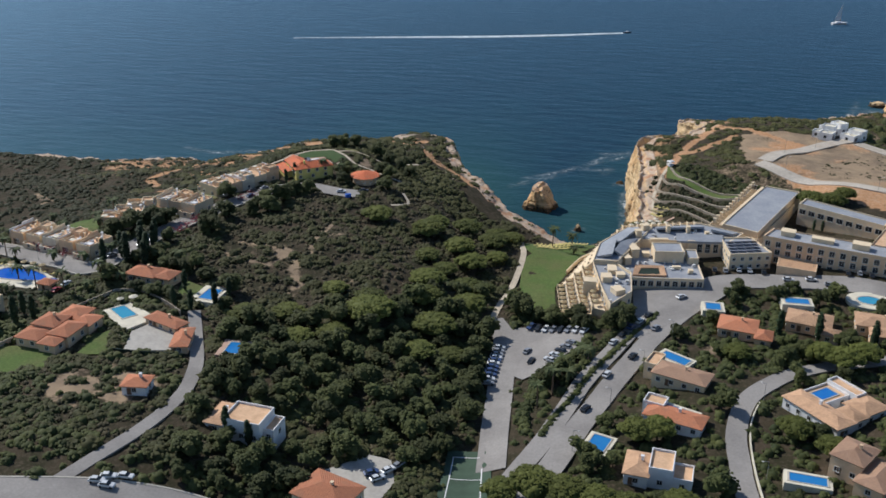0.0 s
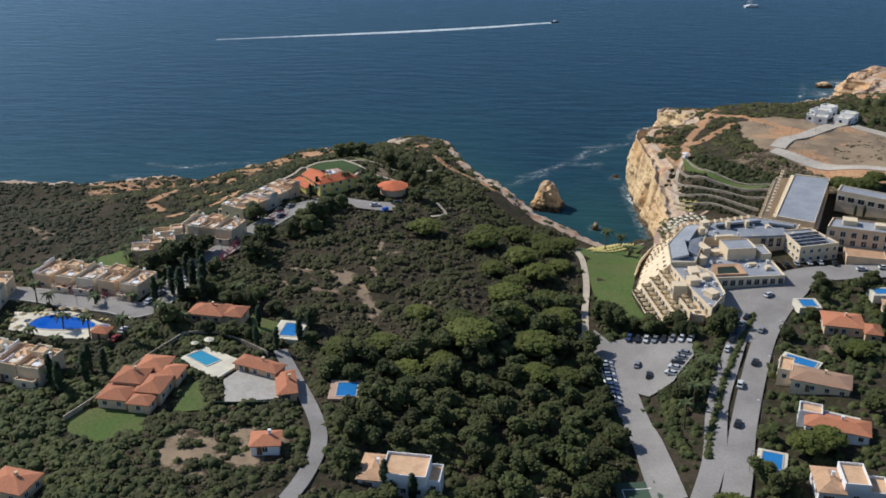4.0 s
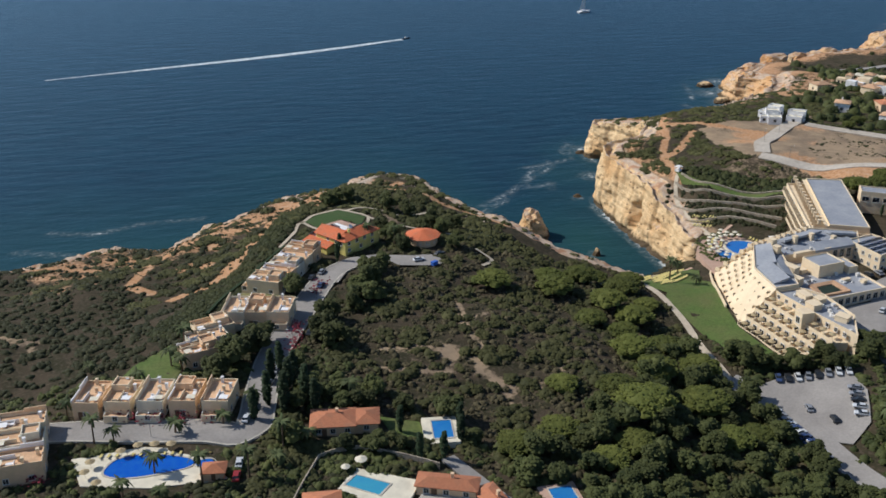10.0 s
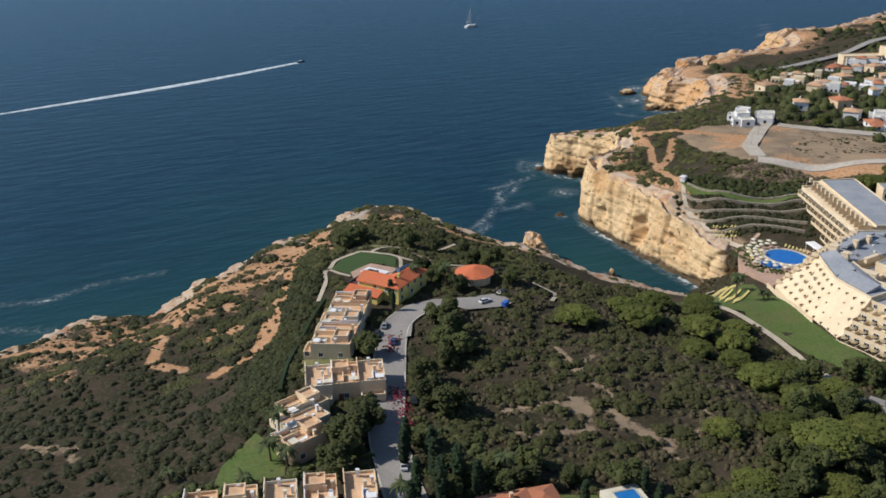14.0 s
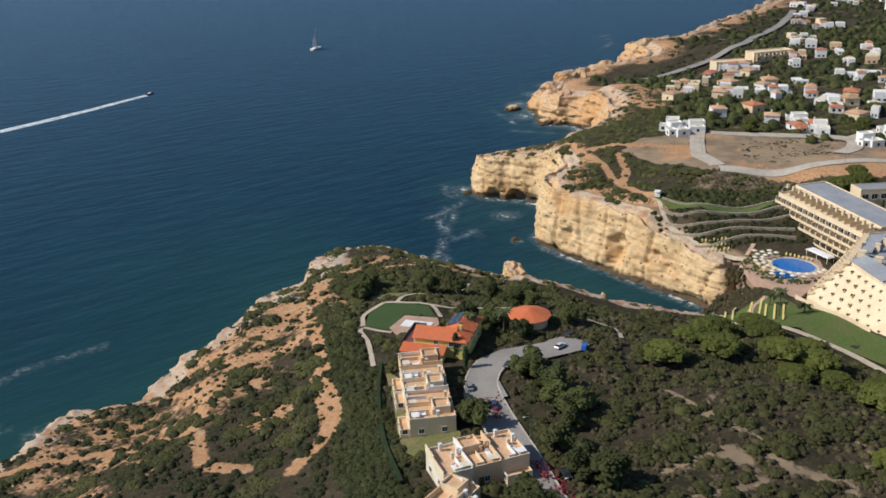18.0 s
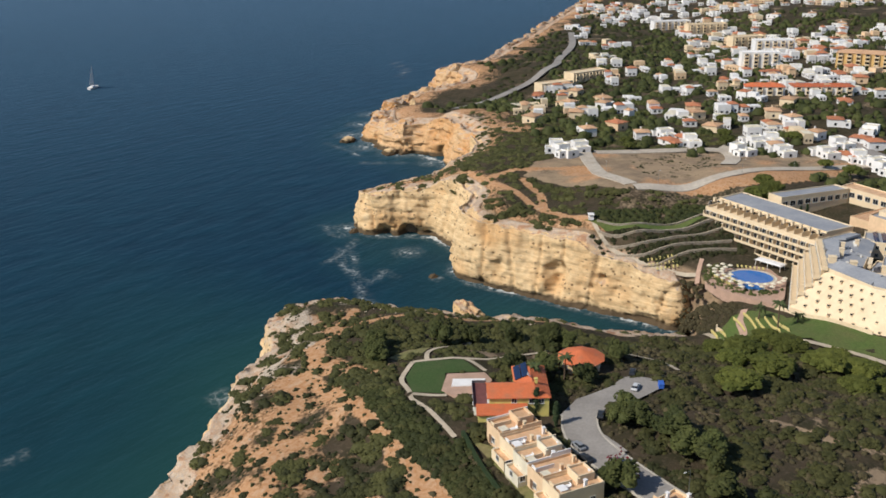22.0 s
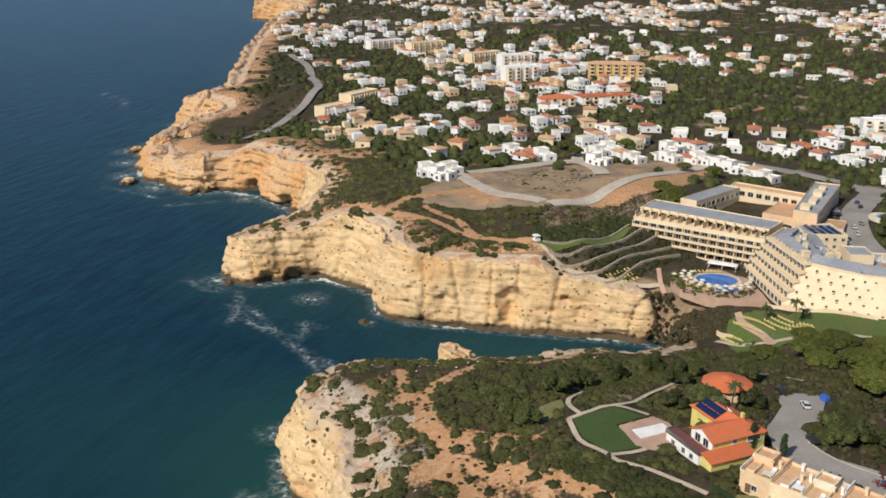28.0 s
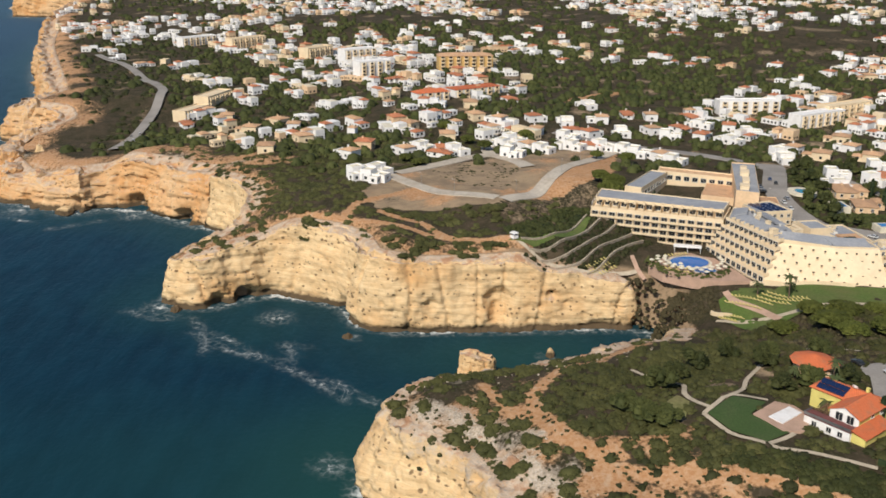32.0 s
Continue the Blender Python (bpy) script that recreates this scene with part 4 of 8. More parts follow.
patch("lawn_strip", [(-53, 340), (-60, 326), (-70, 310), (-74, 300), (-64, 294), (-58, 300), (-66, 306), (-60, 320), (-52, 332)], M_DRYLAWN, 0.35, "dry lawn beside the row of houses", "lawn")
patch("lawn_villa", [(-46, 176), (-40, 186), (-44, 186), (-50, 176), (-50, 164), (-40, 166)], M_LAWN, 0.35, "lawn between the villa and the court", "lawn")
patch("lawn_meadow", [(-79, 164), (-68, 167), (-58, 166), (-55, 156), (-66, 150.5), (-75, 155)], M_LAWN, 0.35, "bright green grass plot below the villa", "lawn")
patch("lawn_pool", [(-40, 222), (-30, 218), (-30, 206), (-38, 212)], M_LAWN, 0.35, "small lawn beside the blue pool", "lawn")
patch("track", [(36, 129), (41, 133), (47, 139), (53.5, 138), (56.5, 128), (54, 119), (50, 117), (47, 123)], M_DRIVE, 0.35, "pale gravel yard beside the red roof", "yard")
patch("court_tennis", [(67, 150), (79, 150), (82, 124), (68, 122)], mat("tennis_green", (0.060, 0.095, 0.062), 0.9, vary=0.08), 0.5, "faded green tennis court with white lines", "tennis court")
for line in ([(69, 147), (70, 125)], [(77, 147), (79, 125)], [(69, 147), (77, 147)], [(69.5, 136), (78, 136)]):
    strip("court_line", line, 0.25, M_WHITE, 0.56, "white painted court line", "line")
strip("garden_path", [(-54, 344), (-47, 357), (-45, 364), (-42, 367), (-40, 370), (-37, 373.5), (-27, 377)], 1.4, M_STONEPATH, 0.4, "pale stone garden path", "path")
strip("garden_path", [(-27, 377), (-21.5, 371.5), (-16.5, 366), (-19.5, 357)], 1.3, M_STONEPATH, 0.4, "pale stone garden path", "path")
strip("garden_path", [(-42.8, 366), (-40.5, 361), (-38, 357.5)], 1.3, M_STONEPATH, 0.4, "pale stone garden path", "path")
strip("garden_path", [(-16.5, 366), (-12, 361), (-4, 357), (3, 351), (14, 343)], 1.3, M_STONEPATH, 0.4, "pale stone garden path", "path")
strip("garden_path", [(-24, 374), (-20, 377), (-14, 378), (-2, 375), (8, 381), (15, 385)], 1.4, M_STONEPATH, 0.4, "winding pale garden path", "path")
strip("garden_path", [(18, 330), (22, 322), (16, 314)], 1.4, M_STONEPATH, 0.4, "pale footpath between the shrubs", "path")
strip("cliff_path", [(70, 232), (72, 250), (75, 270), (76, 292), (74, 308), (82, 322), (90, 332)], 2.4, M_STONEPATH, 0.4, "pale footpath beside the pine wood", "path")
strip("lawn_path", [(106, 323.5), (96, 322), (84, 316.5), (73.5, 314.5)], 2.4, M_PAVE, 0.45, "straight pink paved path across the lawn", "path")
strip("terrace_path", [(141, 405), (136, 398), (132.5, 388), (131, 374), (132, 360), (133, 351)], 1.8, M_STONEPATH, 0.4, "pale path down the terraced slope", "path")
strip("promenade", [(140, 353), (134, 352), (128, 350)], 1.8, M_PAVE, 0.45, "pink paved promenade round the hotel pool", "path")
patch("lawn_house", [(-27, 376), (-17.5, 366), (-21, 358), (-28, 365), (-37.5, 358.5), (-42, 366), (-36, 372.8)], mat("dark_lawn", (0.048, 0.085, 0.024), 0.95, vary=0.2, second=(0.06, 0.09, 0.03)), 0.42, "dark green six-sided lawn edged with stone", "lawn")
patch("lawn_garden", [(-18, 385), (-14, 380), (-20, 378.5), (-28, 382), (-26, 387)], M_DRYLAWN, 0.4, "small dry lawn among the shrubs", "lawn")


def flat_at(pts, up=0.3):
    return max(gz(x, y) for x, y in pts) + up


def deck(name, poly, z, material, label, depth=4.0, category="terrace"):
    TAKEN.append(poly)
    bm = bmesh.new()
    prism(bm, poly, z - depth, z)
    bmesh.ops.recalc_face_normals(bm, faces=bm.faces)
    return tagged(part(name, bm, material), label, category, kind="structure")


def ellipse(cx, cy, rx, ry, turn=0.0, n=28, bulge=0.0):
    out = []
    for i in range(n):
        a = 2 * math.pi * i / n
        r = 1 + bulge * math.cos(3 * a + 0.5)
        u, v = rx * r * math.cos(a), ry * r * math.sin(a)
        out.append((cx + u * math.cos(turn) - v * math.sin(turn), cy + u * math.sin(turn) + v * math.cos(turn)))
    return out


def grow(poly, d):
    cx, cy = sum(p[0] for p in poly) / len(poly), sum(p[1] for p in poly) / len(poly)
    return [(x + (x - cx) / math.hypot(x - cx, y - cy) * d, y + (y - cy) / math.hypot(x - cx, y - cy) * d) for x, y in poly]


def pool(poly, z, label, depth=0.5, rim=None):
    """A swimming pool: a raised coping round a sheet of water set a little lower."""
    root = empty("swimming_pool")
    root.location = (0, 0, 0)
    bm = bmesh.new()
    outer = grow(poly, 0.55)
    n = len(poly)
    ov, iv, lo, lw = ([bm.verts.new((x, y, h)) for x, y in q] for q, h in ((outer, z + 0.16), (poly, z + 0.16), (outer, z - 0.6), (poly, z - 0.3)))
    for i in range(n):
        j = (i + 1) % n
        bm.faces.new((ov[i], ov[j], iv[j], iv[i]))
        bm.faces.new((lo[i], lo[j], ov[j], ov[i]))
        bm.faces.new((iv[i], iv[j], lw[j], lw[i]))
    bmesh.ops.recalc_face_normals(bm, faces=bm.faces)
    part("coping", bm, rim or M_KERB, root, "pale stone coping")
    bm = bmesh.new()
    bm.faces.new([bm.verts.new((x, y, z + 0.06)) for x, y in poly])
    bmesh.ops.recalc_face_normals(bm, faces=bm.faces)
    if next(iter(bm.faces)).normal.z < 0:
        bmesh.ops.reverse_faces(bm, faces=bm.faces)
    w = part("water", bm, M_POOL, root, "clear blue water")
    mask(w.data, "depth", [depth] * len(w.data.vertices))
    return tagged(root, label, "swimming pool", group="swimming pools")


def rect(cx, cy, w, d, turn=0.0):
    c, s = math.cos(radians(turn)), math.sin(radians(turn))
    return [(cx + u * c - v * s, cy + u * s + v * c) for u, v in ((-w / 2, -d / 2), (w / 2, -d / 2), (w / 2, d / 2), (-w / 2, d / 2))]


# pools with their decks
Z_V1 = 40.6
deck("terrace_villa", [(-56, 192), (-42, 181), (-36, 191), (-50, 200)], Z_V1, M_FABRIC, "cream paved pool terrace with a low wall", 3.5)
pool([(-53.5, 193.8), (-46.5, 188), (-43.2, 191.5), (-50.3, 197)], Z_V1, "rectangular turquoise pool on the villa terrace", 0.12)
deck("court_villa", [(-40, 181), (-37, 169), (-20, 172), (-23, 183), (-36, 188)], 40.3, M_DRIVE, "grey concrete yard beside the garage", 3.0)
deck("terrace_small_pool", rect(-26, 211, 9, 12, -8), 40.4, M_FABRIC, "cream paving round a garden pool", 2.5)
pool(rect(-25.5, 211, 5, 8, -8), 40.4, "rectangular blue garden pool", 0.6)
deck("terrace_garden_pool", rect(-5, 178.5, 9, 10, 0), 39.0, M_PAVE, "terracotta paving round a small pool", 2.0)
pool(rect(-4.5, 178.5, 5.5, 7, 0), 39.0, "small blue garden pool among trees", 0.6)
deck("terrace_resort", [(-117, 222), (-100, 223), (-80, 216), (-80, 204), (-98, 205), (-114, 210)], 40.2, M_FABRIC, "cream paved sun terrace of the holiday village", 3.0)
pool(ellipse(-99, 214.5, 10.5, 4.6, -0.12, 32, 0.10), 40.2, "large curved deep blue resort pool", 0.95)
pool(ellipse(-85, 212, 2.4, 1.5, 0, 18), 40.2, "small round blue paddling pool", 0.85)
deck("terrace_hotel_pool", [(131, 348), (122, 344.5), (114, 335), (110.5, 324), (109.5, 311.5), (120, 313.2), (134, 316.8), (147, 320.2), (152, 318), (154.5, 332), (149, 339), (142, 343)], 25.4, M_PAVE, "pink paved pool terrace of the hotel", 4.5)
deck("rim_hotel_pool", ellipse(133, 330, 8.3, 9.6, 0.15, 32), 25.43, M_FABRIC, "pale stone rim round the hotel pool", 0.5)
pool(ellipse(133, 330, 6.9, 8.2, 0.15, 32), 25.4, "oval blue hotel pool", 0.75)
pool(ellipse(122.2, 326.6, 3.0, 4.6, 0.1, 24), 25.4, "small oval blue pool of the hotel", 0.7)
deck("terrace_house", [(-21.5, 356), (-28, 364.3), (-37, 360), (-37.5, 354), (-30, 349.8), (-24, 352)], 41.6, M_PAVE, "pink paved terrace beside the red-roofed house", 2.0)
deck("pool_cover", [(-30, 361), (-25, 353.6), (-28.4, 351.6), (-33.8, 358.9)], 41.85, M_WHITE, "white covered pool on the house terrace", 0.4, "pool")
for cx, cy, w, d, turn, z0, lab in ((108, 152, 5, 7, -20, 35.2, "turquoise pool beside the road"), (131, 201, 9, 4, -35, 36.5, "blue pool on a white villa terrace"), (130, 168, 9, 2.5, -25, 38, "narrow blue pool beside a villa"), (146, 240, 5, 5, 0, 36.8, "small blue pool with sunshades"),
                                    (175, 247, 8, 4, 0, 38.0, "blue pool in front of a tiled villa"), (160, 140, 9, 3.5, -8, 38.6, "long blue pool beside a tiled villa")):
    z0 = max(z0, flat_at(rect(cx, cy, w + 4, d + 4, turn), 0.3))
    deck("terrace_pool", rect(cx, cy, w + 2.6, d + 2.4, turn), z0, M_FABRIC, "cream paving round a private pool", 3.0)
    pool(rect(cx, cy, w, d, turn), z0, lab, 0.55)
zc = flat_at(ellipse(201, 254, 8, 7), 0.4)
deck("terrace_round", ellipse(201, 254, 8, 7), zc, M_FABRIC, "round cream terrace of a villa", 3.0)
pool(ellipse(201, 254, 4.2, 3.2), zc, "round turquoise villa pool", 0.15)


def wall_run(name, pts, h, w, material, label, category="wall"):
    """A low wall that follows the ground."""
    c = resample(pts, 3.0)
    t = np.gradient(c, axis=0)
    t /= np.hypot(*t.T)[:, None] + 1e-9
    nrm = np.stack([-t[:, 1], t[:, 0]], 1)
    z = ground(c[:, 0], c[:, 1])
    a, b = c - nrm * w / 2, c + nrm * w / 2
    rows = [np.column_stack([a, z - 0.6]), np.column_stack([a, z + h]), np.column_stack([b, z + h]), np.column_stack([b, z - 0.6])]
    n = len(c)
    q = np.arange(3 * n).reshape(3, n)[:, :-1].ravel()
    f = [tuple(r) for r in np.stack([q, q + 1, q + n + 1, q + n], 1)] + [(0, n, 2 * n, 3 * n), (n - 1, 4 * n - 1, 3 * n - 1, 2 * n - 1)]
    return tagged(raw(name, np.array(rows).reshape(-1, 3), f, material), label, category, kind="structure")


TIERS = [[(140, 401), (146, 388), (160, 376), (174, 366)], [(136, 398), (141, 386), (154, 374), (170, 360)], [(133, 393), (138, 381), (150, 369), (166, 354)],
         [(130, 387), (135, 376), (147, 364), (161, 348)], [(127, 380), (132, 370), (142, 360), (156, 344)]]
for line in TIERS:
    wall_run("retaining_wall", line, 1.1, 0.7, M_STONE, "dry-stone retaining wall of the planted terraces")
wall_run("garden_wall", [(-58, 206), (-50, 208), (-40, 203), (-30, 196)], 1.8, 0.3, M_STONE, "brown garden wall round the villa")
wall_run("garden_wall", [(-58, 206), (-66, 190), (-72, 172), (-78, 160)], 1.8, 0.3, M_STONE, "brown garden wall round the villa")
wall_run("yard_wall", [(-40, 168), (-30, 168), (-18, 170)], 1.4, 0.3, M_DARK, "dark retaining wall of the concrete yard")
wall_run("road_wall", [(153, 176), (149.3, 165), (148, 152), (148.5, 134), (150, 120)], 1.0, 0.35, M_FABRIC, "low cream wall along the villa road")
wall_run("hotel_wall", [(108, 313), (105.5, 308), (100, 295), (94, 277)], 1.6, 0.4, M_CREAM, "cream garden wall below the hotel")
wall_run("beach_wall", [(99, 331), (95, 329.5), (90, 326)], 1.5, 0.5, M_CREAM, "cream wall of the steps to the beach")
wall_run("hedge_line", [(-52, 343), (-62, 330), (-74, 310), (-82, 292)], 1.5, 0.9, M_CYPRESS, "clipped dark hedge beside the row of houses", "hedge")


# ---------------------------------------------------------------- pieces of buildings
def mesh_of(name, bm, *materials):
    me = bpy.data.meshes.new(name)
    bmesh.ops.recalc_face_normals(bm, faces=bm.faces)
    bm.to_mesh(me)
    bm.free()
    for m in materials:
        me.materials.append(m)
    return me


def window_meshes(w, h, frame_mat=None):
    """Frame and pane of a window that faces -y, its foot's middle at the origin."""
    bm = boxes((-w / 2 - 0.12, -0.10, -0.1, -w / 2, 0.05, h + 0.12), (w / 2, -0.10, -0.1, w / 2 + 0.12, 0.05, h + 0.12), (-w / 2, -0.10, h, w / 2, 0.05, h + 0.12), (-w / 2 - 0.2, -0.22, -0.14, w / 2 + 0.2, 0.05, 0.0), (-0.04, -0.09, 0, 0.04, 0.03, h))
    return mesh_of("window", bm, frame_mat or M_FRAME), mesh_of("pane", boxes((-w / 2, -0.06, 0.0, w / 2, 0.02, h)), M_GLASS)


WIN = {k: window_meshes(*k) for k in ((1.2, 1.3), (1.8, 2.1), (2.6, 2.1), (1.0, 1.2))}


def put_window(parent, x, y, z, turn, size=(1.2, 1.3), name="window"):
    f, p = WIN[size]
    ob = new(name, f)
    ob.parent = parent
    ob.matrix_basis = pose(x, y, z, 0, 0, turn)
    pane = new("pane", p)
    pane.parent = ob
    return ob


def facing(a, b):
    """The turn of a part whose front, -y, looks to the right of the way from a to b."""
    return math.degrees(math.atan2(b[1] - a[1], b[0] - a[0]))


def along(a, b, n, inset=0.0):
    for i in range(n):
        u = (i + 0.5) / n
        yield a[0] + (b[0] - a[0]) * u, a[1] + (b[1] - a[1]) * u


def block(name, poly, z0, z1, wall, parent, roof=None, rim=0.7, label=""):
    """A flat-roofed body with a roof sheet and a parapet round it."""
    TAKEN.append(grow(poly, 1.5))
    bm = bmesh.new()
    prism(bm, poly, z0, z1)
    bmesh.ops.recalc_face_normals(bm, faces=bm.faces)
    part(name, bm, wall, parent, label)
    if roof:
        bm = bmesh.new()
        prism(bm, grow(poly, -0.35), z1 - 0.05, z1 + 0.06)
        bmesh.ops.recalc_face_normals(bm, faces=bm.faces)
        part("roof", bm, roof, parent, "flat roof")
    if rim:
        bm = bmesh.new()
        inner, n = grow(poly, -0.45), len(poly)
        ov, ot, it, iv = ([bm.verts.new((x, y, z)) for x, y in q] for q, z in ((grow(poly, 0.05), z1 - 0.4), (grow(poly, 0.05), z1 + rim), (inner, z1 + rim), (inner, z1 - 0.1)))
        for i in range(n):
            j = (i + 1) % n
            bm.faces.new((ov[i], ov[j], ot[j], ot[i]))
            bm.faces.new((ot[i], ot[j], it[j], it[i]))
            bm.faces.new((it[i], it[j], iv[j], iv[i]))
        bmesh.ops.recalc_face_normals(bm, faces=bm.faces)
        part("parapet", bm, wall, parent)


BALCONY = mesh_of("balcony", boxes((-1.7, -1.5, -0.15, 1.7, 0.3, 0.0), (-1.7, -1.5, 0.0, 1.7, -1.35, 0.95), (-1.7, -1.35, 0.0, -1.5, 0.3, 2.4), (1.5, -1.35, 0.0, 1.7, 0.3, 2.4)), M_CREAM)
NICHE = mesh_of("niche", boxes((-1.1, -1.5, -0.3, 1.1, 1.2, 0.0), (-1.1, -1.5, 0.0, 1.1, -1.35, 0.9), (-1.1, -1.35, 0, -0.95, 1.2, 0.9), (0.95, -1.35, 0, 1.1, 1.2, 0.9), (-1.2, -0.5, 2.15, 1.2, 2.6, 2.3)), M_CREAM)
# solid dark box: the door glass and the painted shade of its recess
NICHE_GLASS_SHADE = mesh_of("pane", boxes((-0.9, -0.3, 0.02, 0.9, 0.9, 2.12)), M_GLASS)

hotel = empty("hotel")
ROOF_Z = 40.3
WEST_ROOF = [(104, 264), (113, 264.5), (122, 288), (127, 303.3), (117, 300), (106, 281)]
SOUTH_ROOF = [(107, 244), (110.5, 229), (118, 241), (118, 257), (113, 264.5), (104, 264)]
NORTH_BAR = [(122, 288), (156, 291), (163, 302), (147, 310), (127, 303.3)]
CENTRE_ROOF = [(113, 264.5), (118, 257), (144.5, 260), (142.5, 287), (122, 288)]
MID = [(127, 273.5), (138, 275), (137, 284), (126, 282.5)]
block("west_wing", WEST_ROOF, 24, 40.4, M_CREAM, hotel, M_FLATROOF, 0.5)
block("south_wing", SOUTH_ROOF, 24, 39.0, M_CREAM, hotel, M_FLATROOF, 0.9)
block("north_wing", NORTH_BAR, 24, 40.2, M_CREAM, hotel, M_FLATROOF, 0.5)
block("low_wing", CENTRE_ROOF, 24, 37.3, M_CREAM, hotel, M_FLATROOF, 0.6)
block("stair_block", MID, 30, 41.6, M_CREAM, hotel, M_FLATROOF, 0.4)
block("lift_block", [(139.5, 274), (143.5, 274.5), (143, 283), (139, 282.5)], 30, 39.6, M_CREAM, hotel, M_FLATROOF, 0.4)


def shed(name, poly, z0, z1, material, label=""):
    """A sloping roof slab: the first two corners at z0, the other two at z1."""
    bm = bmesh.new()
    hs = (z0, z0, z1, z1)
    lo, hi = ([bm.verts.new((x, y, z + d)) for (x, y), z in zip(poly, hs)] for d in (-0.9, 0.0))
    bm.faces.new(hi)
    bm.faces.new(lo[::-1])
    for i in range(4):
        j = (i + 1) % 4
        bm.faces.new((lo[i], lo[j], hi[j], hi[i]))
    bmesh.ops.recalc_face_normals(bm, faces=bm.faces)
    return part(name, bm, material, hotel, label)


# pitched grey sheets over the west and north wings
shed("pitched_roof", [(105.2, 267), (107.0, 281), (112.6, 282.5), (111, 267)], 41.0, 42.6, M_FLATROOF, "blue-grey pitched roof")
shed("pitched_roof", [(107.6, 282), (117.2, 299), (121.5, 296), (114, 280)], 41.0, 42.6, M_FLATROOF, "blue-grey pitched roof")
shed("pitched_roof", [(120.8, 288), (114.8, 270), (111.6, 271), (114.5, 281.5)], 41.0, 42.4, M_FLATROOF, "blue-grey pitched roof")
shed("pitched_roof", [(128.5, 302), (146, 307.5), (147.5, 302.5), (128.5, 297.5)], 40.9, 42.2, M_FLATROOF, "blue-grey pitched roof")
shed("pitched_roof", [(151, 306), (161, 301.5), (158, 297), (150, 300.5)], 40.9, 42.0, M_FLATROOF, "blue-grey pitched roof")
shed("pitched_roof", [(136, 288.6), (154, 290.6), (154, 295.4), (136, 293.6)], 40.8, 41.9, M_FLATROOF, "blue-grey pitched roof")
for z in (36.6, 38.0):
    for x, y in along(NORTH_BAR[0], NORTH_BAR[1], 11):
        if x > 143:
            put_window(hotel, x, y, z - 0.6, facing(NORTH_BAR[0], NORTH_BAR[1]), (1.8, 2.1))
for x, y in along(CENTRE_ROOF[1], CENTRE_ROOF[2], 9):
    put_window(hotel, x, y, 34.6, facing(CENTRE_ROOF[1], CENTRE_ROOF[2]), (1.8, 2.1))
for x, y in along(SOUTH_ROOF[1], SOUTH_ROOF[2], 4):
    put_window(hotel, x, y, 36.0, facing(SOUTH_ROOF[1], SOUTH_ROOF[2]), (1.2, 1.3))
# entrance block with its panels, the canopy and the long east wing
E1 = [(155.3, 278), (171.3, 282.5), (165.5, 297), (153.3, 294.6)]
block("entrance_block", E1, 30, 40.6, M_CREAM, hotel, M_FLATROOF, 0.6)
EAST = [(168.3, 288.5), (224, 270), (227, 281), (173.5, 297.5)]
block("east_wing", EAST, 31, 45.0, M_PEACH, hotel, M_FLATROOF, 0.6)
block("porch", [(172.5, 276.5), (186, 273), (188, 280.5), (174.5, 285.5)], 33, 38.2, M_PEACH, hotel, M_TANTILE, 0.3, "tan tiled porch")
for x, y, w, d, h, t in ((178, 292, 5, 4, 1.8, -18), (190, 287, 8, 3, 1.4, -18), (203, 283, 6, 4, 2.0, -18), (214, 279.5, 4, 3, 1.3, -18)):
    ob = part("roof_house", boxes((-w / 2, -d / 2, -0.1, w / 2, d / 2, h), (-w / 2 - 0.15, -d / 2 - 0.15, h, w / 2 + 0.15, d / 2 + 0.15, h + 0.2)), M_CREAM, hotel)
    ob.matrix_basis = pose(x, y, 45.05, 0, 0, t)
for z in (35.6, 38.7, 41.8):
    for x, y in along(EAST[0], EAST[1], 15):
        put_window(hotel, x, y, z, facing(EAST[0], EAST[1]), (1.8, 2.1))
    if z < 39:
        for a, b, n in ((E1[0], E1[1], 5), (E1[3], E1[0], 5), (E1[1], E1[2], 4)):
            for x, y in along(a, b, n):
                put_window(hotel, x, y, z - 0.4, facing(a, b), (1.2, 1.3))
# inner court with its arcade
COURT_BAR = [(190, 337), (220, 316), (224, 323), (194, 344)]
COURT_FAR = [(204, 283), (212, 280), (231, 317), (223, 320)]
for poly in (COURT_BAR, COURT_FAR):
    block("court_wing", poly, 33, 42.0, M_CREAM, hotel, M_DECKROOF if poly is COURT_FAR else M_FLATROOF, 0.6)
for x, y in along(COURT_BAR[0], COURT_BAR[1], 9):
    put_window(hotel, x, y, 38.2, facing(COURT_BAR[0], COURT_BAR[1]), (2.6, 2.1))
for x, y in along(COURT_FAR[3], COURT_FAR[0], 10):
    put_window(hotel, x, y, 38.6, facing(COURT_FAR[3], COURT_FAR[0]), (2.6, 2.1))
block("court_annex", [(182, 292), (204, 283), (212, 298), (190, 308)], 34, 38.5, M_PEACH, hotel, M_TANTILE, 0.4)

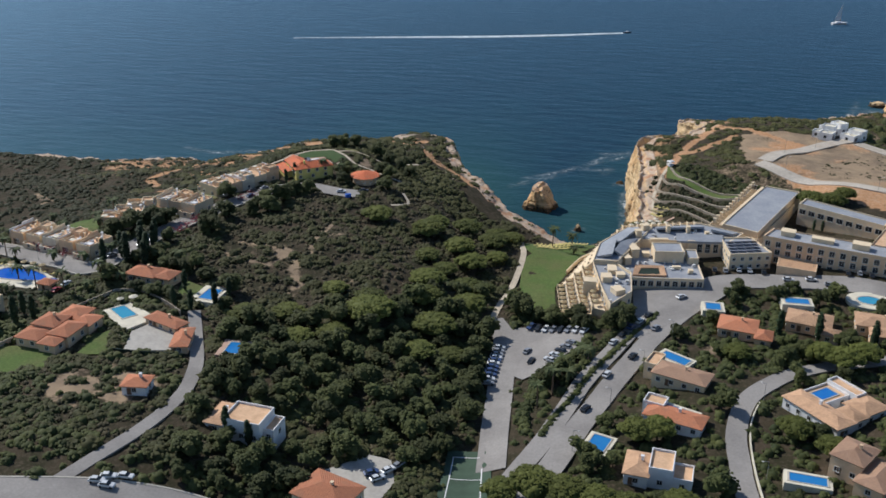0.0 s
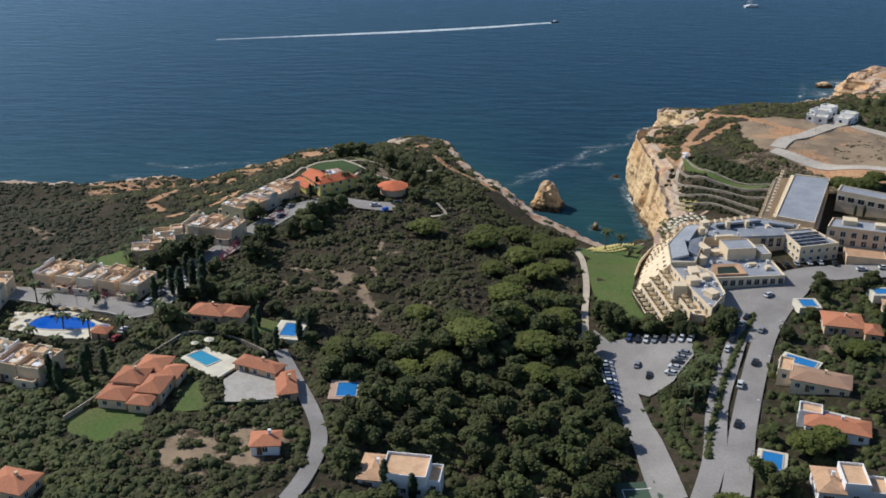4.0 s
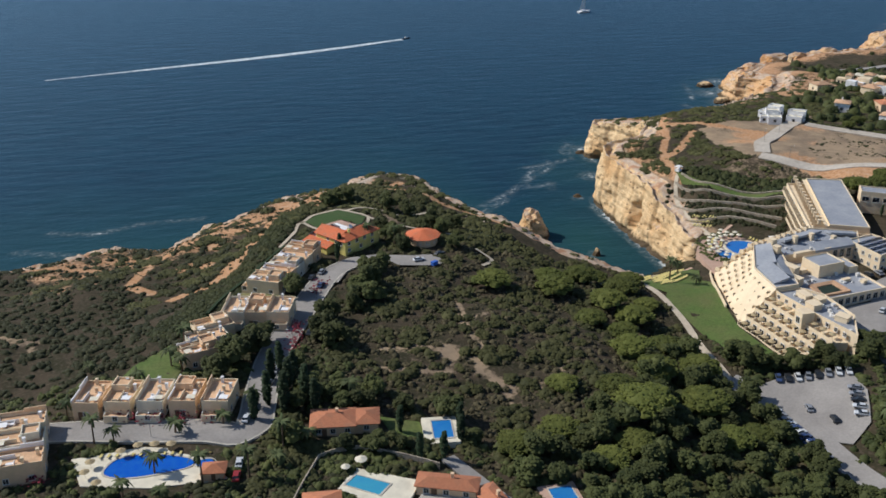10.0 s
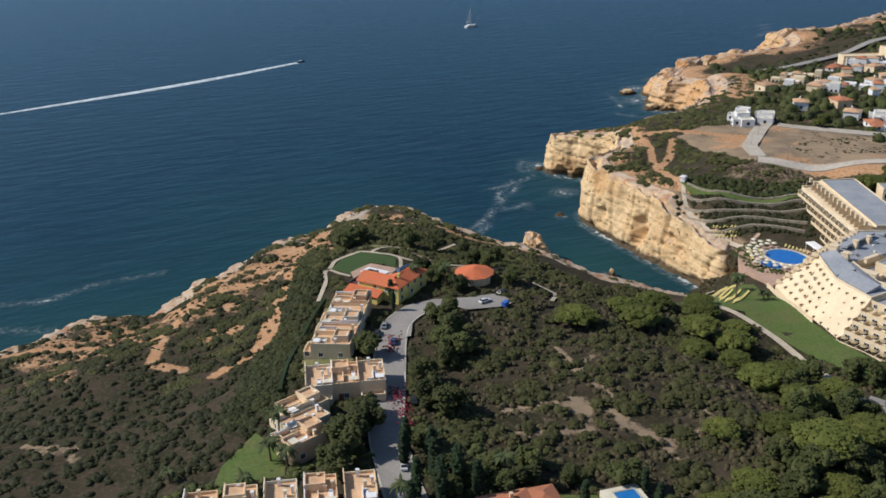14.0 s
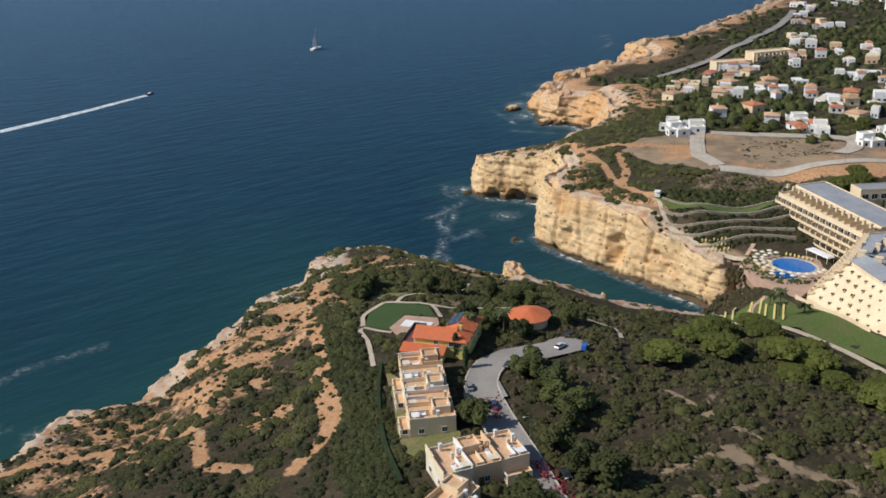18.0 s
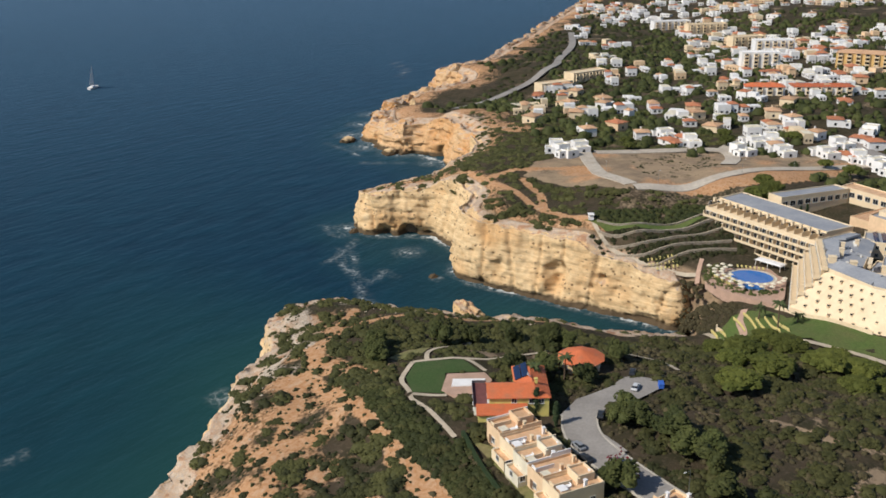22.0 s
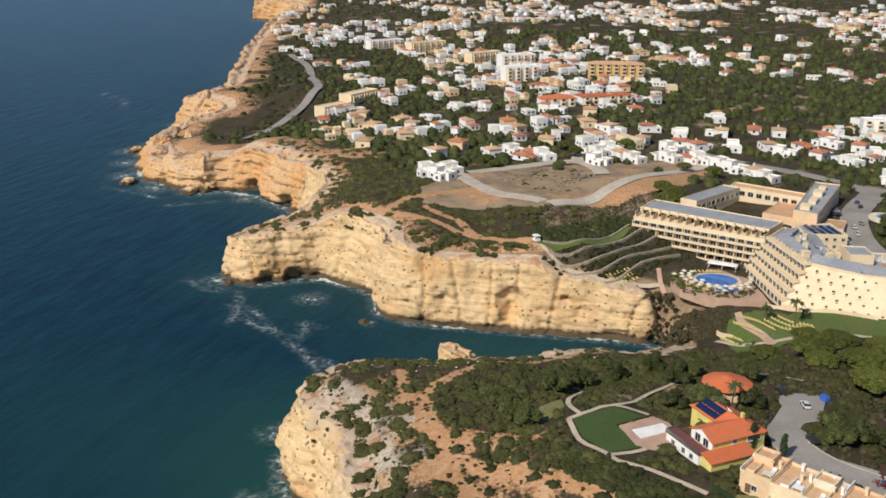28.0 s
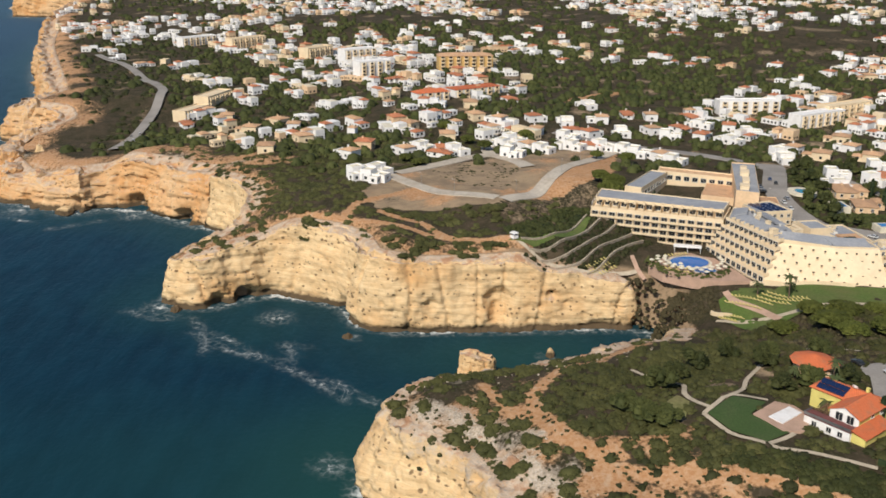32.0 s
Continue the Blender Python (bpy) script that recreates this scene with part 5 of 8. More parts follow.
# pool wing: rooms with balconies
C0, C1, C2, C3 = (149.5, 311), (172.5, 364.5), (194, 356), (169, 301)
block("pool_wing", [C0, C3, C2, C1], 22, 37.9, M_CREAM, hotel, M_CREAM, 0.9)
D0, D1, D3, D2 = (155.5, 309), (179.5, 361), (168.5, 302), (193.4, 355.5)
block("upper_storey", [D0, D3, D2, D1], 37.9, 41.0, M_CREAM, hotel, M_FLATROOF, 0.5)
tc_ = facing(C1, C0)
for row in range(4):
    z = 25.8 + 3.0 * row
    for k, (x, y) in enumerate(along(C1, C0, 15)):
        if z < gz(x - 2, y + 2) - 0.8:
            continue
        b = new("balcony", BALCONY)
        b.parent = hotel
        b.matrix_basis = pose(x, y, z, 0, 0, tc_) @ Matrix.Diagonal((1.12, 1.0 + 0.35 * (3 - row), 1, 1))
        put_window(hotel, x - 0.02, y + 0.02, z + 0.05, tc_, (2.6, 2.1), "balcony_door")
for x, y in along(D1, D0, 15):
    put_window(hotel, x - 0.02, y + 0.02, 38.1, facing(D1, D0), (2.6, 2.1), "terrace_door")
    fin = part("terrace_screen", boxes((1.8, -5.2, 0, 2.0, 0, 2.2), (-1.9, -1.6, 2.6, 2.0, 0, 2.85)), M_CREAM, hotel, "cream screen wall between roof terraces")
    fin.matrix_basis = pose(x, y, 37.96, 0, 0, facing(D1, D0))
for x, y in along(C2, C1, 4):
    for z in (35.6, 38.4):
        put_window(hotel, x, y, z, facing(C2, C1), (1.8, 2.1))

# stepped wing towards the pool
F0, F1, T0, T1 = (107, 308), (147, 318.5), (117, 298.5), (147, 309)
for row in range(5):
    u = row / 5
    a, b = [f[0] + (t[0] - f[0]) * u for f, t in ((F0, T0), (F1, T1))], [f[1] + (t[1] - f[1]) * u for f, t in ((F0, T0), (F1, T1))]
    poly = [(a[0], b[0]), (T0[0], T0[1]), (T1[0], T1[1]), (a[1], b[1])]
    z = 25.4 + 3.0 * row
    bm = bmesh.new()
    prism(bm, poly, 22, z + 2.75)
    bmesh.ops.recalc_face_normals(bm, faces=bm.faces)
    part("terrace_storey", bm, M_CREAM, hotel)
    p, q = poly[3], poly[0]
    for x, y in along(p, q, 11):
        put_window(hotel, x, y, z + 0.2, facing(p, q), (2.6, 2.1), "terrace_door")
    for x, y in along(p, q, 11):
        ob = part("terrace_parapet", boxes((-1.9, 0.05, 0, 1.9, 0.25, 0.9), (1.75, 0.25, 0, 1.95, 2.2, 1.5)), M_CREAM, hotel)
        ob.matrix_basis = pose(x, y, z + 2.75, 0, 0, facing(p, q))

TAKEN.append([(89, 234), (89, 266), (96, 290), (104, 318), (148, 324), (150, 305), (112, 228)])
# sloping west front with scattered balconies
FOOT, TOP = [(91, 264), (98, 286), (107, 308)], [(104, 264), (106, 281), (117, 298.5)]
bm = bmesh.new()
for (f0, f1), (t0, t1) in zip(zip(FOOT, FOOT[1:]), zip(TOP, TOP[1:])):
    lo = [bm.verts.new((*f0, 23)), bm.verts.new((*f1, 23))]
    lf = [bm.verts.new((*f0, 27)), bm.verts.new((*f1, 27))]
    hi = [bm.verts.new((*t0, 40.2)), bm.verts.new((*t1, 40.2))]
    bk = [bm.verts.new((*t0, 23)), bm.verts.new((*t1, 23))]
    for f in ((lo[0], lf[0], lf[1], lo[1]), (lf[0], hi[0], hi[1], lf[1]), (hi[0], bk[0], bk[1], hi[1]), (lo[0], bk[0], hi[0], lf[0]), (lo[1], lf[1], hi[1], bk[1])):
        bm.faces.new(f)
bmesh.ops.recalc_face_normals(bm, faces=bm.faces)
part("sloping_front", bm, M_CREAM, hotel, "sloping cream front wall")
for row in range(5):
    for k in range(9):
        u = (k + 0.5 + 0.5 * (row % 2)) / 9.5
        s = min(int(u * 2), 1)
        w = u * 2 - s
        v = (row + 0.55) / 5.4
        fx, fy = [FOOT[s][i] + (FOOT[s + 1][i] - FOOT[s][i]) * w for i in (0, 1)]
        tx, ty = [TOP[s][i] + (TOP[s + 1][i] - TOP[s][i]) * w for i in (0, 1)]
        x, y, z = fx + (tx - fx) * v, fy + (ty - fy) * v, 27 + 13.2 * v
        turn = facing(FOOT[s + 1], FOOT[s])
        b = new("balcony", NICHE)
        b.parent = hotel
        b.matrix_basis = pose(x, y, z, 0, 0, turn) @ Matrix.Diagonal((0.4, 0.26, 0.42, 1))
        d = new("pane", NICHE_GLASS_SHADE)
        d.parent = b
for s in (0, 1):
    for x, y in along(TOP[s + 1], TOP[s], 5):
        put_window(hotel, x, y, 38.0, facing(TOP[s + 1], TOP[s]), (2.6, 2.1), "roof_window")

# stepped terraces of the south-west end
A0, A1, B0, B1 = (94, 236), (91, 264), (109, 231), (104, 264)
for row in range(4):
    u = row / 4.3
    p, q = [A0[i] + (B0[i] - A0[i]) * u for i in (0, 1)], [A1[i] + (B1[i] - A1[i]) * u for i in (0, 1)]
    z = 28.2 + 2.7 * row
    bm = bmesh.new()
    prism(bm, [tuple(p), B0, B1, tuple(q)], 23, z)
    bmesh.ops.recalc_face_normals(bm, faces=bm.faces)
    part("terrace_storey", bm, M_CREAM, hotel)
    d = Vector((p[0] - q[0], p[1] - q[1]))
    n = 8
    for i, (x, y) in enumerate(along(q, p, n)):
        turn = facing(q, p)
        m = pose(x, y, z, 0, 0, turn)
        bm = boxes((-d.length / n / 2, 0.0, 0.0, d.length / n / 2, 0.15, 0.75), (-d.length / n / 2 - 0.1, 0.0, 0, -d.length / n / 2 + 0.1, 2.9, 1.35))
        ob = part("terrace_parapet", bm, M_CREAM, hotel)
        ob.matrix_basis = m
        bx, by = (Matrix(m) @ Vector((0, 3.05, 0))).to_2d()
        if row < 3:
            put_window(hotel, bx, by, z + 0.1, turn, (1.8, 2.1), "terrace_door")
    if row == 3:
        for x, y in along(B1, B0, 9):
            put_window(hotel, x, y, 38.2 - 0.6, facing(B1, B0), (1.2, 1.3))
bm = boxes((101.0, 244, 30, 105.5, 248, 40.9))
part("stair_tower", bm, M_CREAM, hotel, "projecting cream stair tower")
for z in (33.5, 37):
    put_window(hotel, 100.98, 246, z, -90, (1.8, 2.1))

# roof structures
for x, y, z, w, d, h, t in ((109, 250, 39, 3.5, 4, 2.0, 10), (114, 254, 39, 3, 3, 1.4, 10), (113, 240, 39, 3.5, 4, 1.8, 30), (111, 258, 39, 3, 5, 1.6, 5), (121, 291, 40.2, 2.2, 2.2, 3.0, 20), (133, 298, 40.2, 1.6, 1.6, 3.0, 15),
                            (141, 299.5, 40.2, 1.4, 1.4, 2.6, 15), (148, 296, 40.2, 1.4, 1.4, 2.2, 15), (124, 299, 40.2, 2.6, 2.6, 2.4, 20), (129, 287, 40.2, 7, 1.2, 1.5, 8), (119, 279, 37.3, 3, 6, 3.6, 20), (116.5, 271, 37.3, 2.5, 4, 2.8, 20),
                            (124, 279, 37.3, 2.5, 2.5, 1.6, 10), (140, 266, 37.3, 1.6, 1.6, 1.2, 10), (135, 269, 37.3, 3, 1.2, 0.9, 10), (141.5, 290.5, 37.3, 2.5, 2, 3.4, 10)):
    ob = part("roof_house", boxes((-w / 2, -d / 2, -0.1, w / 2, d / 2, h), (-w / 2 - 0.15, -d / 2 - 0.15, h, w / 2 + 0.15, d / 2 + 0.15, h + 0.2)), M_CREAM, hotel)
    ob.matrix_basis = pose(x, y, z + 0.05, 0, 0, t)
for poly, z, n in ((SOUTH_ROOF, 39.05, 40), (CENTRE_ROOF, 37.35, 60), (NORTH_BAR, 40.25, 40)):
    xs_, ys_ = [q[0] for q in poly], [q[1] for q in poly]
    for k in range(n):
        x, y = random.uniform(min(xs_), max(xs_)), random.uniform(min(ys_), max(ys_))
        if not inside(np.array([x]), np.array([y]), grow(poly, -1.8))[0] or inside(np.array([x]), np.array([y]), [(117, 258), (133, 258), (133, 271), (117, 271)])[0]:
            continue
        w, h = random.uniform(0.5, 1.3), random.uniform(0.4, 1.2)
        part("air_unit", boxes((x - w / 2, y - w / 2, z, x + w / 2, y + w / 2, z + h), bevel=0.05), M_FRAME if k % 3 else M_METAL, hotel)
for r in range(4):
    u = (r + 0.6) / 4.4
    for k in range(4):
        x, y = E1[0][0] + 1.8 + 3.0 * k - 1.0 * u, E1[0][1] + 1.6 + 0.85 * k + 13.5 * u
        ob = part("solar_panel", boxes((-1.4, -0.8, 0, 1.4, 0.8, 0.12)), M_SOLAR, hotel)
        ob.matrix_basis = pose(x, y, 41.0, -16, 0, 15)
# sunken atrium with a tiled rim
ATRIUM = [(118.6, 259.3), (131, 260.6), (130.4, 269.5), (119.8, 268.5)]
bm = bmesh.new()
inner = grow(ATRIUM, -2.6)
ring = [[bm.verts.new((x, y, z)) for x, y in q] for q, z in ((ATRIUM, 37.0), (ATRIUM, 38.1), (inner, 37.7), (inner, 37.38))]
for a, b in zip(ring, ring[1:]):
    for i in range(4):
        bm.faces.new((a[i], a[(i + 1) % 4], b[(i + 1) % 4], b[i]))
bmesh.ops.recalc_face_normals(bm, faces=bm.faces)
part("atrium_rim", bm, M_TANTILE, hotel, "tan tiled rim of the atrium")
bm = bmesh.new()
prism(bm, grow(inner, 0.3), 37.38, 37.46)
part("atrium_floor", bm, M_DARK, hotel, "dark planted floor of the atrium")
for k in range(14):
    a = C1[0] + (C0[0] - C1[0]) * (k + 0.5) / 14, C1[1] + (C0[1] - C1[1]) * (k + 0.5) / 14
    ob = part("chimney", boxes((-0.5, -0.5, 0, 0.5, 0.5, 1.6), (-0.65, -0.65, 1.6, 0.65, 0.65, 1.8)), M_CREAM, hotel)
    ob.matrix_basis = pose(a[0] + 2.2, a[1] - 1.4, 41.05, 0, 0, tc_)
tagged(hotel, "large cream hotel with stepped balconies and grey flat roofs", "hotel")


def parasol(x, y, z, r=1.5, h=2.3, material=None):
    root = empty("parasol", pose(x, y, z))
    bm = bmesh.new()
    bmesh.ops.create_cone(bm, cap_ends=False, segments=8, radius1=r, radius2=0.05, depth=0.55, matrix=Matrix.Translation((0, 0, h)))
    part("canopy", bm, material or M_FABRIC, root)
    bm = bmesh.new()
    bmesh.ops.create_cone(bm, cap_ends=True, segments=6, radius1=0.04, radius2=0.04, depth=h, matrix=Matrix.Translation((0, 0, h / 2)))
    part("pole", bm, M_METAL, root)
    return root


def lounger():
    root = empty("sun_lounger")
    bm = boxes((-0.33, -1.0, 0.30, 0.33, 0.35, 0.38))
    part("seat", bm, M_YELLOWFAB, root)
    bm = boxes((-0.33, 0, 0, 0.33, 0.75, 0.08))
    bmesh.ops.rotate(bm, verts=bm.verts, cent=(0, 0, 0), matrix=Matrix.Rotation(radians(38), 3, "X"))
    bmesh.ops.translate(bm, verts=bm.verts, vec=(0, 0.35, 0.32))
    part("backrest", bm, M_YELLOWFAB, root)
    part("frame", boxes((-0.31, -0.95, 0, -0.25, -0.89, 0.3), (0.25, -0.95, 0, 0.31, -0.89, 0.3), (-0.31, 0.25, 0, -0.25, 0.31, 0.3), (0.25, 0.25, 0, 0.31, 0.31, 0.3), (-0.3, -0.95, 0.24, 0.3, 0.3, 0.3)), M_METAL, root)
    return tagged(root, "faded yellow sun lounger on the grass", "sun lounger", group="sun loungers")


thatch = parasol(0, 0, -50, 1.25, 2.0, M_STRAW)
tagged(thatch, "round straw parasol on a hotel terrace", "parasol", group="straw parasols")
first = True
for row in range(4):
    u = row / 4.3
    p, q = [A0[i] + (B0[i] - A0[i]) * u for i in (0, 1)], [A1[i] + (B1[i] - A1[i]) * u for i in (0, 1)]
    for x, y in along(q, p, 8):
        m = pose(x + 1.5, y, 28.2 + 2.7 * row)
        if first:
            thatch.matrix_basis, first = m, False
        else:
            copy_thing(thatch, m)
white = parasol(126, 336, 25.4, 1.15)
tagged(white, "cream parasol on the pool terrace", "parasol", group="cream parasols")
for k in range(44):
    a = 1.1 + 3.9 * k / 43
    r = (1.25, 1.55, 1.85)[k % 3]
    x, y = 131 + 8.2 * r * math.cos(a), 329 + 9.6 * r * math.sin(a)
    if inside(np.array([x]), np.array([y]), [(131, 347), (120, 341), (114, 328), (120, 319), (134, 316), (147, 318), (149, 330), (142, 341)])[0]:
        copy_thing(white, pose(x, y, 25.4))
seat = lounger()
first = True
for x0, y0, dx, dy, n in ((101, 322, -1.5, -0.9, 11), (99.5, 325, -1.5, -0.9, 10), (96, 310, -1.6, -1.0, 10), (94.5, 312.5, -1.6, -1.0, 10), (93, 315, -1.6, -1.0, 8), (91, 330, -1.2, -0.8, 6), (92, 327.5, -1.2, -0.8, 6),
                          (129, 371, 0.8, -1.4, 8), (131, 372, 0.8, -1.4, 8), (133, 373.5, 0.8, -1.4, 8), (128, 340, -0.9, -1.3, 7), (125, 342, -0.9, -1.3, 7), (140, 338, 0.4, -1.6, 7)):
    for k in range(n):
        x, y = x0 + dx * k, y0 + dy * k
        z = max(gz(x, y) + 0.4, 25.42 if x > 118 and y < 345 else -9)
        m = pose(x, y, z, 0, 0, -60)
        if first:
            seat.matrix_basis, first = m, False
        else:
            copy_thing(seat, m)
awning = empty("pool_bar")
part("canopy", boxes((-6, -2, 2.6, 6, 2, 2.8), (-5.5, -1.6, 2.8, 5.5, 1.6, 3.1), bevel=0.05), M_WHITE, awning, "white canvas canopy")
for x in (-5.5, 0, 5.5):
    for y in (-1.7, 1.7):
        part("post", boxes((x - 0.08, y - 0.08, 0, x + 0.08, y + 0.08, 2.6)), M_FRAME, awning)
awning.matrix_world = pose(146, 327, 25.4, 0, 0, 75)
tagged(awning, "white canopy of the pool bar on posts", "canopy")


# ---------------------------------------------------------------- houses
def hip_roof(bm, x0, y0, x1, y1, z, rise, over=0.5, thick=0.22):
    """A hipped roof with its eaves, over a box."""
    x0, y0, x1, y1 = x0 - over, y0 - over, x1 + over, y1 + over
    w, d = x1 - x0, y1 - y0
    k = min(w, d) / 2 * 0.98
    if w >= d:
        r = [(x0 + k, (y0 + y1) / 2), (x1 - k, (y0 + y1) / 2)]
    else:
        r = [((x0 + x1) / 2, y0 + k), ((x0 + x1) / 2, y1 - k)]
    lo = [bm.verts.new((x, y, z - thick)) for x, y in ((x0, y0), (x1, y0), (x1, y1), (x0, y1))]
    ed = [bm.verts.new((x, y, z)) for x, y in ((x0, y0), (x1, y0), (x1, y1), (x0, y1))]
    a, b = (bm.verts.new((x, y, z + rise)) for x, y in r)
    for i in range(4):
        bm.faces.new((lo[i], lo[(i + 1) % 4], ed[(i + 1) % 4], ed[i]))
    bm.faces.new(lo[::-1])
    if w >= d:
        for f in ((ed[0], ed[1], b, a), (ed[1], ed[2], b), (ed[2], ed[3], a, b), (ed[3], ed[0], a)):
            bm.faces.new(f)
    else:
        for f in ((ed[0], ed[1], a), (ed[1], ed[2], b, a), (ed[2], ed[3], b), (ed[3], ed[0], a, b)):
            bm.faces.new(f)


def flat_roof_edge(bm, x0, y0, x1, y1, z, rim=0.7, w=0.25):
    for q in ((x0, y0, x1, y0 + w), (x0, y1 - w, x1, y1), (x0, y0 + w, x0 + w, y1 - w), (x1 - w, y0 + w, x1, y1 - w)):
        box(bm, q[0], q[1], z, q[2], q[3], z + rim)


DOOR = mesh_of("door", boxes((-0.55, -0.08, 0, 0.55, 0.04, 2.1), (-0.65, -0.12, 0, -0.55, 0.04, 2.2), (0.55, -0.12, 0, 0.65, 0.04, 2.2), (-0.65, -0.12, 2.1, 0.65, 0.04, 2.2)), M_WOOD)


def house(blocks, wall, roof, label, name="villa", category="house", group="", deck_mat=None, panes=True, spare=1.0):
    """blocks: x0, y0, x1, y1, height, rise of the hip (0: flat terrace with parapet), all in the house's own metres."""
    root = empty(name)
    for k, (x0, y0, x1, y1, h, rise) in enumerate(blocks):
        w = part("wall", boxes((x0, y0, -3.0, x1, y1, h)), wall, root)
        if rise:
            bm = bmesh.new()
            hip_roof(bm, x0, y0, x1, y1, h + 0.02, rise)
            bmesh.ops.recalc_face_normals(bm, faces=bm.faces)
            part("roof", bm, roof, root)
        else:
            bm = bmesh.new()
            box(bm, x0 + 0.2, y0 + 0.2, h - 0.1, x1 - 0.2, y1 - 0.2, h + 0.08)
            part("roof_terrace", bm, deck_mat or M_DECKROOF, root)
            bm = bmesh.new()
            flat_roof_edge(bm, x0 - 0.02, y0 - 0.02, x1 + 0.02, y1 + 0.02, h - 0.2, 0.9)
            part("parapet", bm, wall, root)
        for storey in range(max(1, int(h // 2.8))):
            z = 0.9 + 2.8 * storey
            for (ax, ay), (bx, by) in (((x0, y0), (x1, y0)), ((x1, y0), (x1, y1)), ((x1, y1), (x0, y1)), ((x0, y1), (x0, y0))):
                length = math.hypot(bx - ax, by - ay)
                n = max(1, int(length / (3.6 * spare)))
                for x, y in along((ax, ay), (bx, by), n):
                    if any(o is not blocks[k] and o[0] - 0.3 < x < o[2] + 0.3 and o[1] - 0.3 < y < o[3] + 0.3 and o[4] > z for o in blocks):
                        continue
                    if panes:
                        put_window(root, x, y, z, facing((ax, ay), (bx, by)))
                    else:
                        ob = new("window", WIN[(1.2, 1.3)][1])
                        ob.parent = root
                        ob.matrix_basis = pose(x, y, z, 0, 0, facing((ax, ay), (bx, by))) @ Matrix.Diagonal((1.2, 1.6, 1.15, 1))
        if k == 0:
            d = new("door", DOOR)
            d.parent = root
            d.matrix_basis = pose(x0 + (x1 - x0) * 0.3, y0, 0, 0, 0, 0)
            c = part("chimney", boxes((-0.35, -0.35, 0, 0.35, 0.35, 1.5), (-0.45, -0.45, 1.5, 0.45, 0.45, 1.65), bevel=0.03), wall, root)
            c.location = ((x0 + x1) / 2 + 1, (y0 + y1) / 2 + 0.5, h + rise * 0.5)
    return tagged(root, label, category, group=group)


SITES = []


def stand(root, x, y, turn, up=0.3, reach=7):
    z = np.mean([gz(x + reach * 0.6 * math.cos(a), y + reach * 0.6 * math.sin(a)) for a in (0, 1.57, 3.14, 4.71)])
    root.matrix_world = pose(x, y, max(z, gz(x, y)) + up, 0, 0, turn)
    SITES.append((x, y, reach))
    return root


def footprint(blocks, x, y, turn):
    for x0, y0, x1, y1, *_ in blocks:
        m = pose(x, y, 0, 0, 0, turn)
        TAKEN.append([(m @ Vector((u, v, 0)))[:2] for u, v in ((x0 - 1, y0 - 1), (x1 + 1, y0 - 1), (x1 + 1, y1 + 1), (x0 - 1, y1 + 1))])


def place(blocks, x, y, turn, wall, roof, label, **kw):
    footprint(blocks, x, y, turn)
    return stand(house(blocks, wall, roof, label, **kw), x, y, turn, reach=1)


# the red-roofed house on the point, in front of its lawn
yellow = empty("cliff_house", pose(-31.5, 330, 41.0, 0, 0, 35.3))
footprint([(-4, 0, 18, 19.5)], -31.5, 330, 35.3)
part("wall", boxes((0, 0, -2.5, 17.5, 8, 5.0)), M_YELLOW, yellow)
part("wall", boxes((0, 8, -2.5, 7.8, 15.4, 5.0)), M_YELLOW, yellow)
part("gable_wall", boxes((0.05, 15.4, -2.5, 7.75, 15.6, 5.0)), M_WHITE, yellow, "white gable wall")
bm = bmesh.new()
hip_roof(bm, 0, 0, 17.5, 8, 5.02, 1.9)
bmesh.ops.recalc_face_normals(bm, faces=bm.faces)
part("roof", bm, M_REDTILE, yellow, "bright red hipped tile roof")
bm = bmesh.new()
prof = [(-0.55, 4.85), (3.9, 6.9), (8.35, 4.85), (8.35, 5.07), (3.9, 7.15), (-0.55, 5.07)]
lo, hi = [bm.verts.new((x, 3.5, z)) for x, z in prof], [bm.verts.new((x, 16.0, z)) for x, z in prof]
bm.faces.new(lo)
bm.faces.new(hi[::-1])
for i in range(6):
    bm.faces.new((lo[i], lo[(i + 1) % 6], hi[(i + 1) % 6], hi[i]))
bmesh.ops.recalc_face_normals(bm, faces=bm.faces)
part("roof", bm, M_REDTILE, yellow, "bright red gabled tile roof")
bm = bmesh.new()
pts = [bm.verts.new(p) for p in ((0.1, 15.5, 4.9), (7.7, 15.5, 4.9), (3.9, 15.5, 6.85), (0.1, 15.35, 4.9), (7.7, 15.35, 4.9), (3.9, 15.35, 6.85))]
for q in ((0, 1, 2), (5, 4, 3), (0, 3, 4, 1), (1, 4, 5, 2), (2, 5, 3, 0)):
    bm.faces.new([pts[i] for i in q])
bmesh.ops.recalc_face_normals(bm, faces=bm.faces)
part("gable", bm, M_WHITE, yellow, "white gable")
part("lower_wall", boxes((-3.6, 6, -2.5, 0, 18.4, 2.2)), M_YELLOW, yellow)
bm = bmesh.new()
pts = [bm.verts.new(p) for p in ((-4.1, 5.6, 2.25), (0.05, 5.6, 3.3), (0.05, 18.8, 3.3), (-4.1, 18.8, 2.25), (-4.1, 5.6, 2.03), (0.05, 5.6, 3.05), (0.05, 18.8, 3.05), (-4.1, 18.8, 2.03))]
for q in ((0, 1, 2, 3), (7, 6, 5, 4), (0, 4, 5, 1), (1, 5, 6, 2), (2, 6, 7, 3), (3, 7, 4, 0)):
    bm.faces.new([pts[i] for i in q])
bmesh.ops.recalc_face_normals(bm, faces=bm.faces)
part("lean_to_roof", bm, M_REDTILE, yellow, "low red tiled lean-to roof")
part("terrace_wall", boxes((0.05, 15.6, -2.5, 12.4, 19.3, 2.6)), M_WHITE, yellow, "white terrace wall")
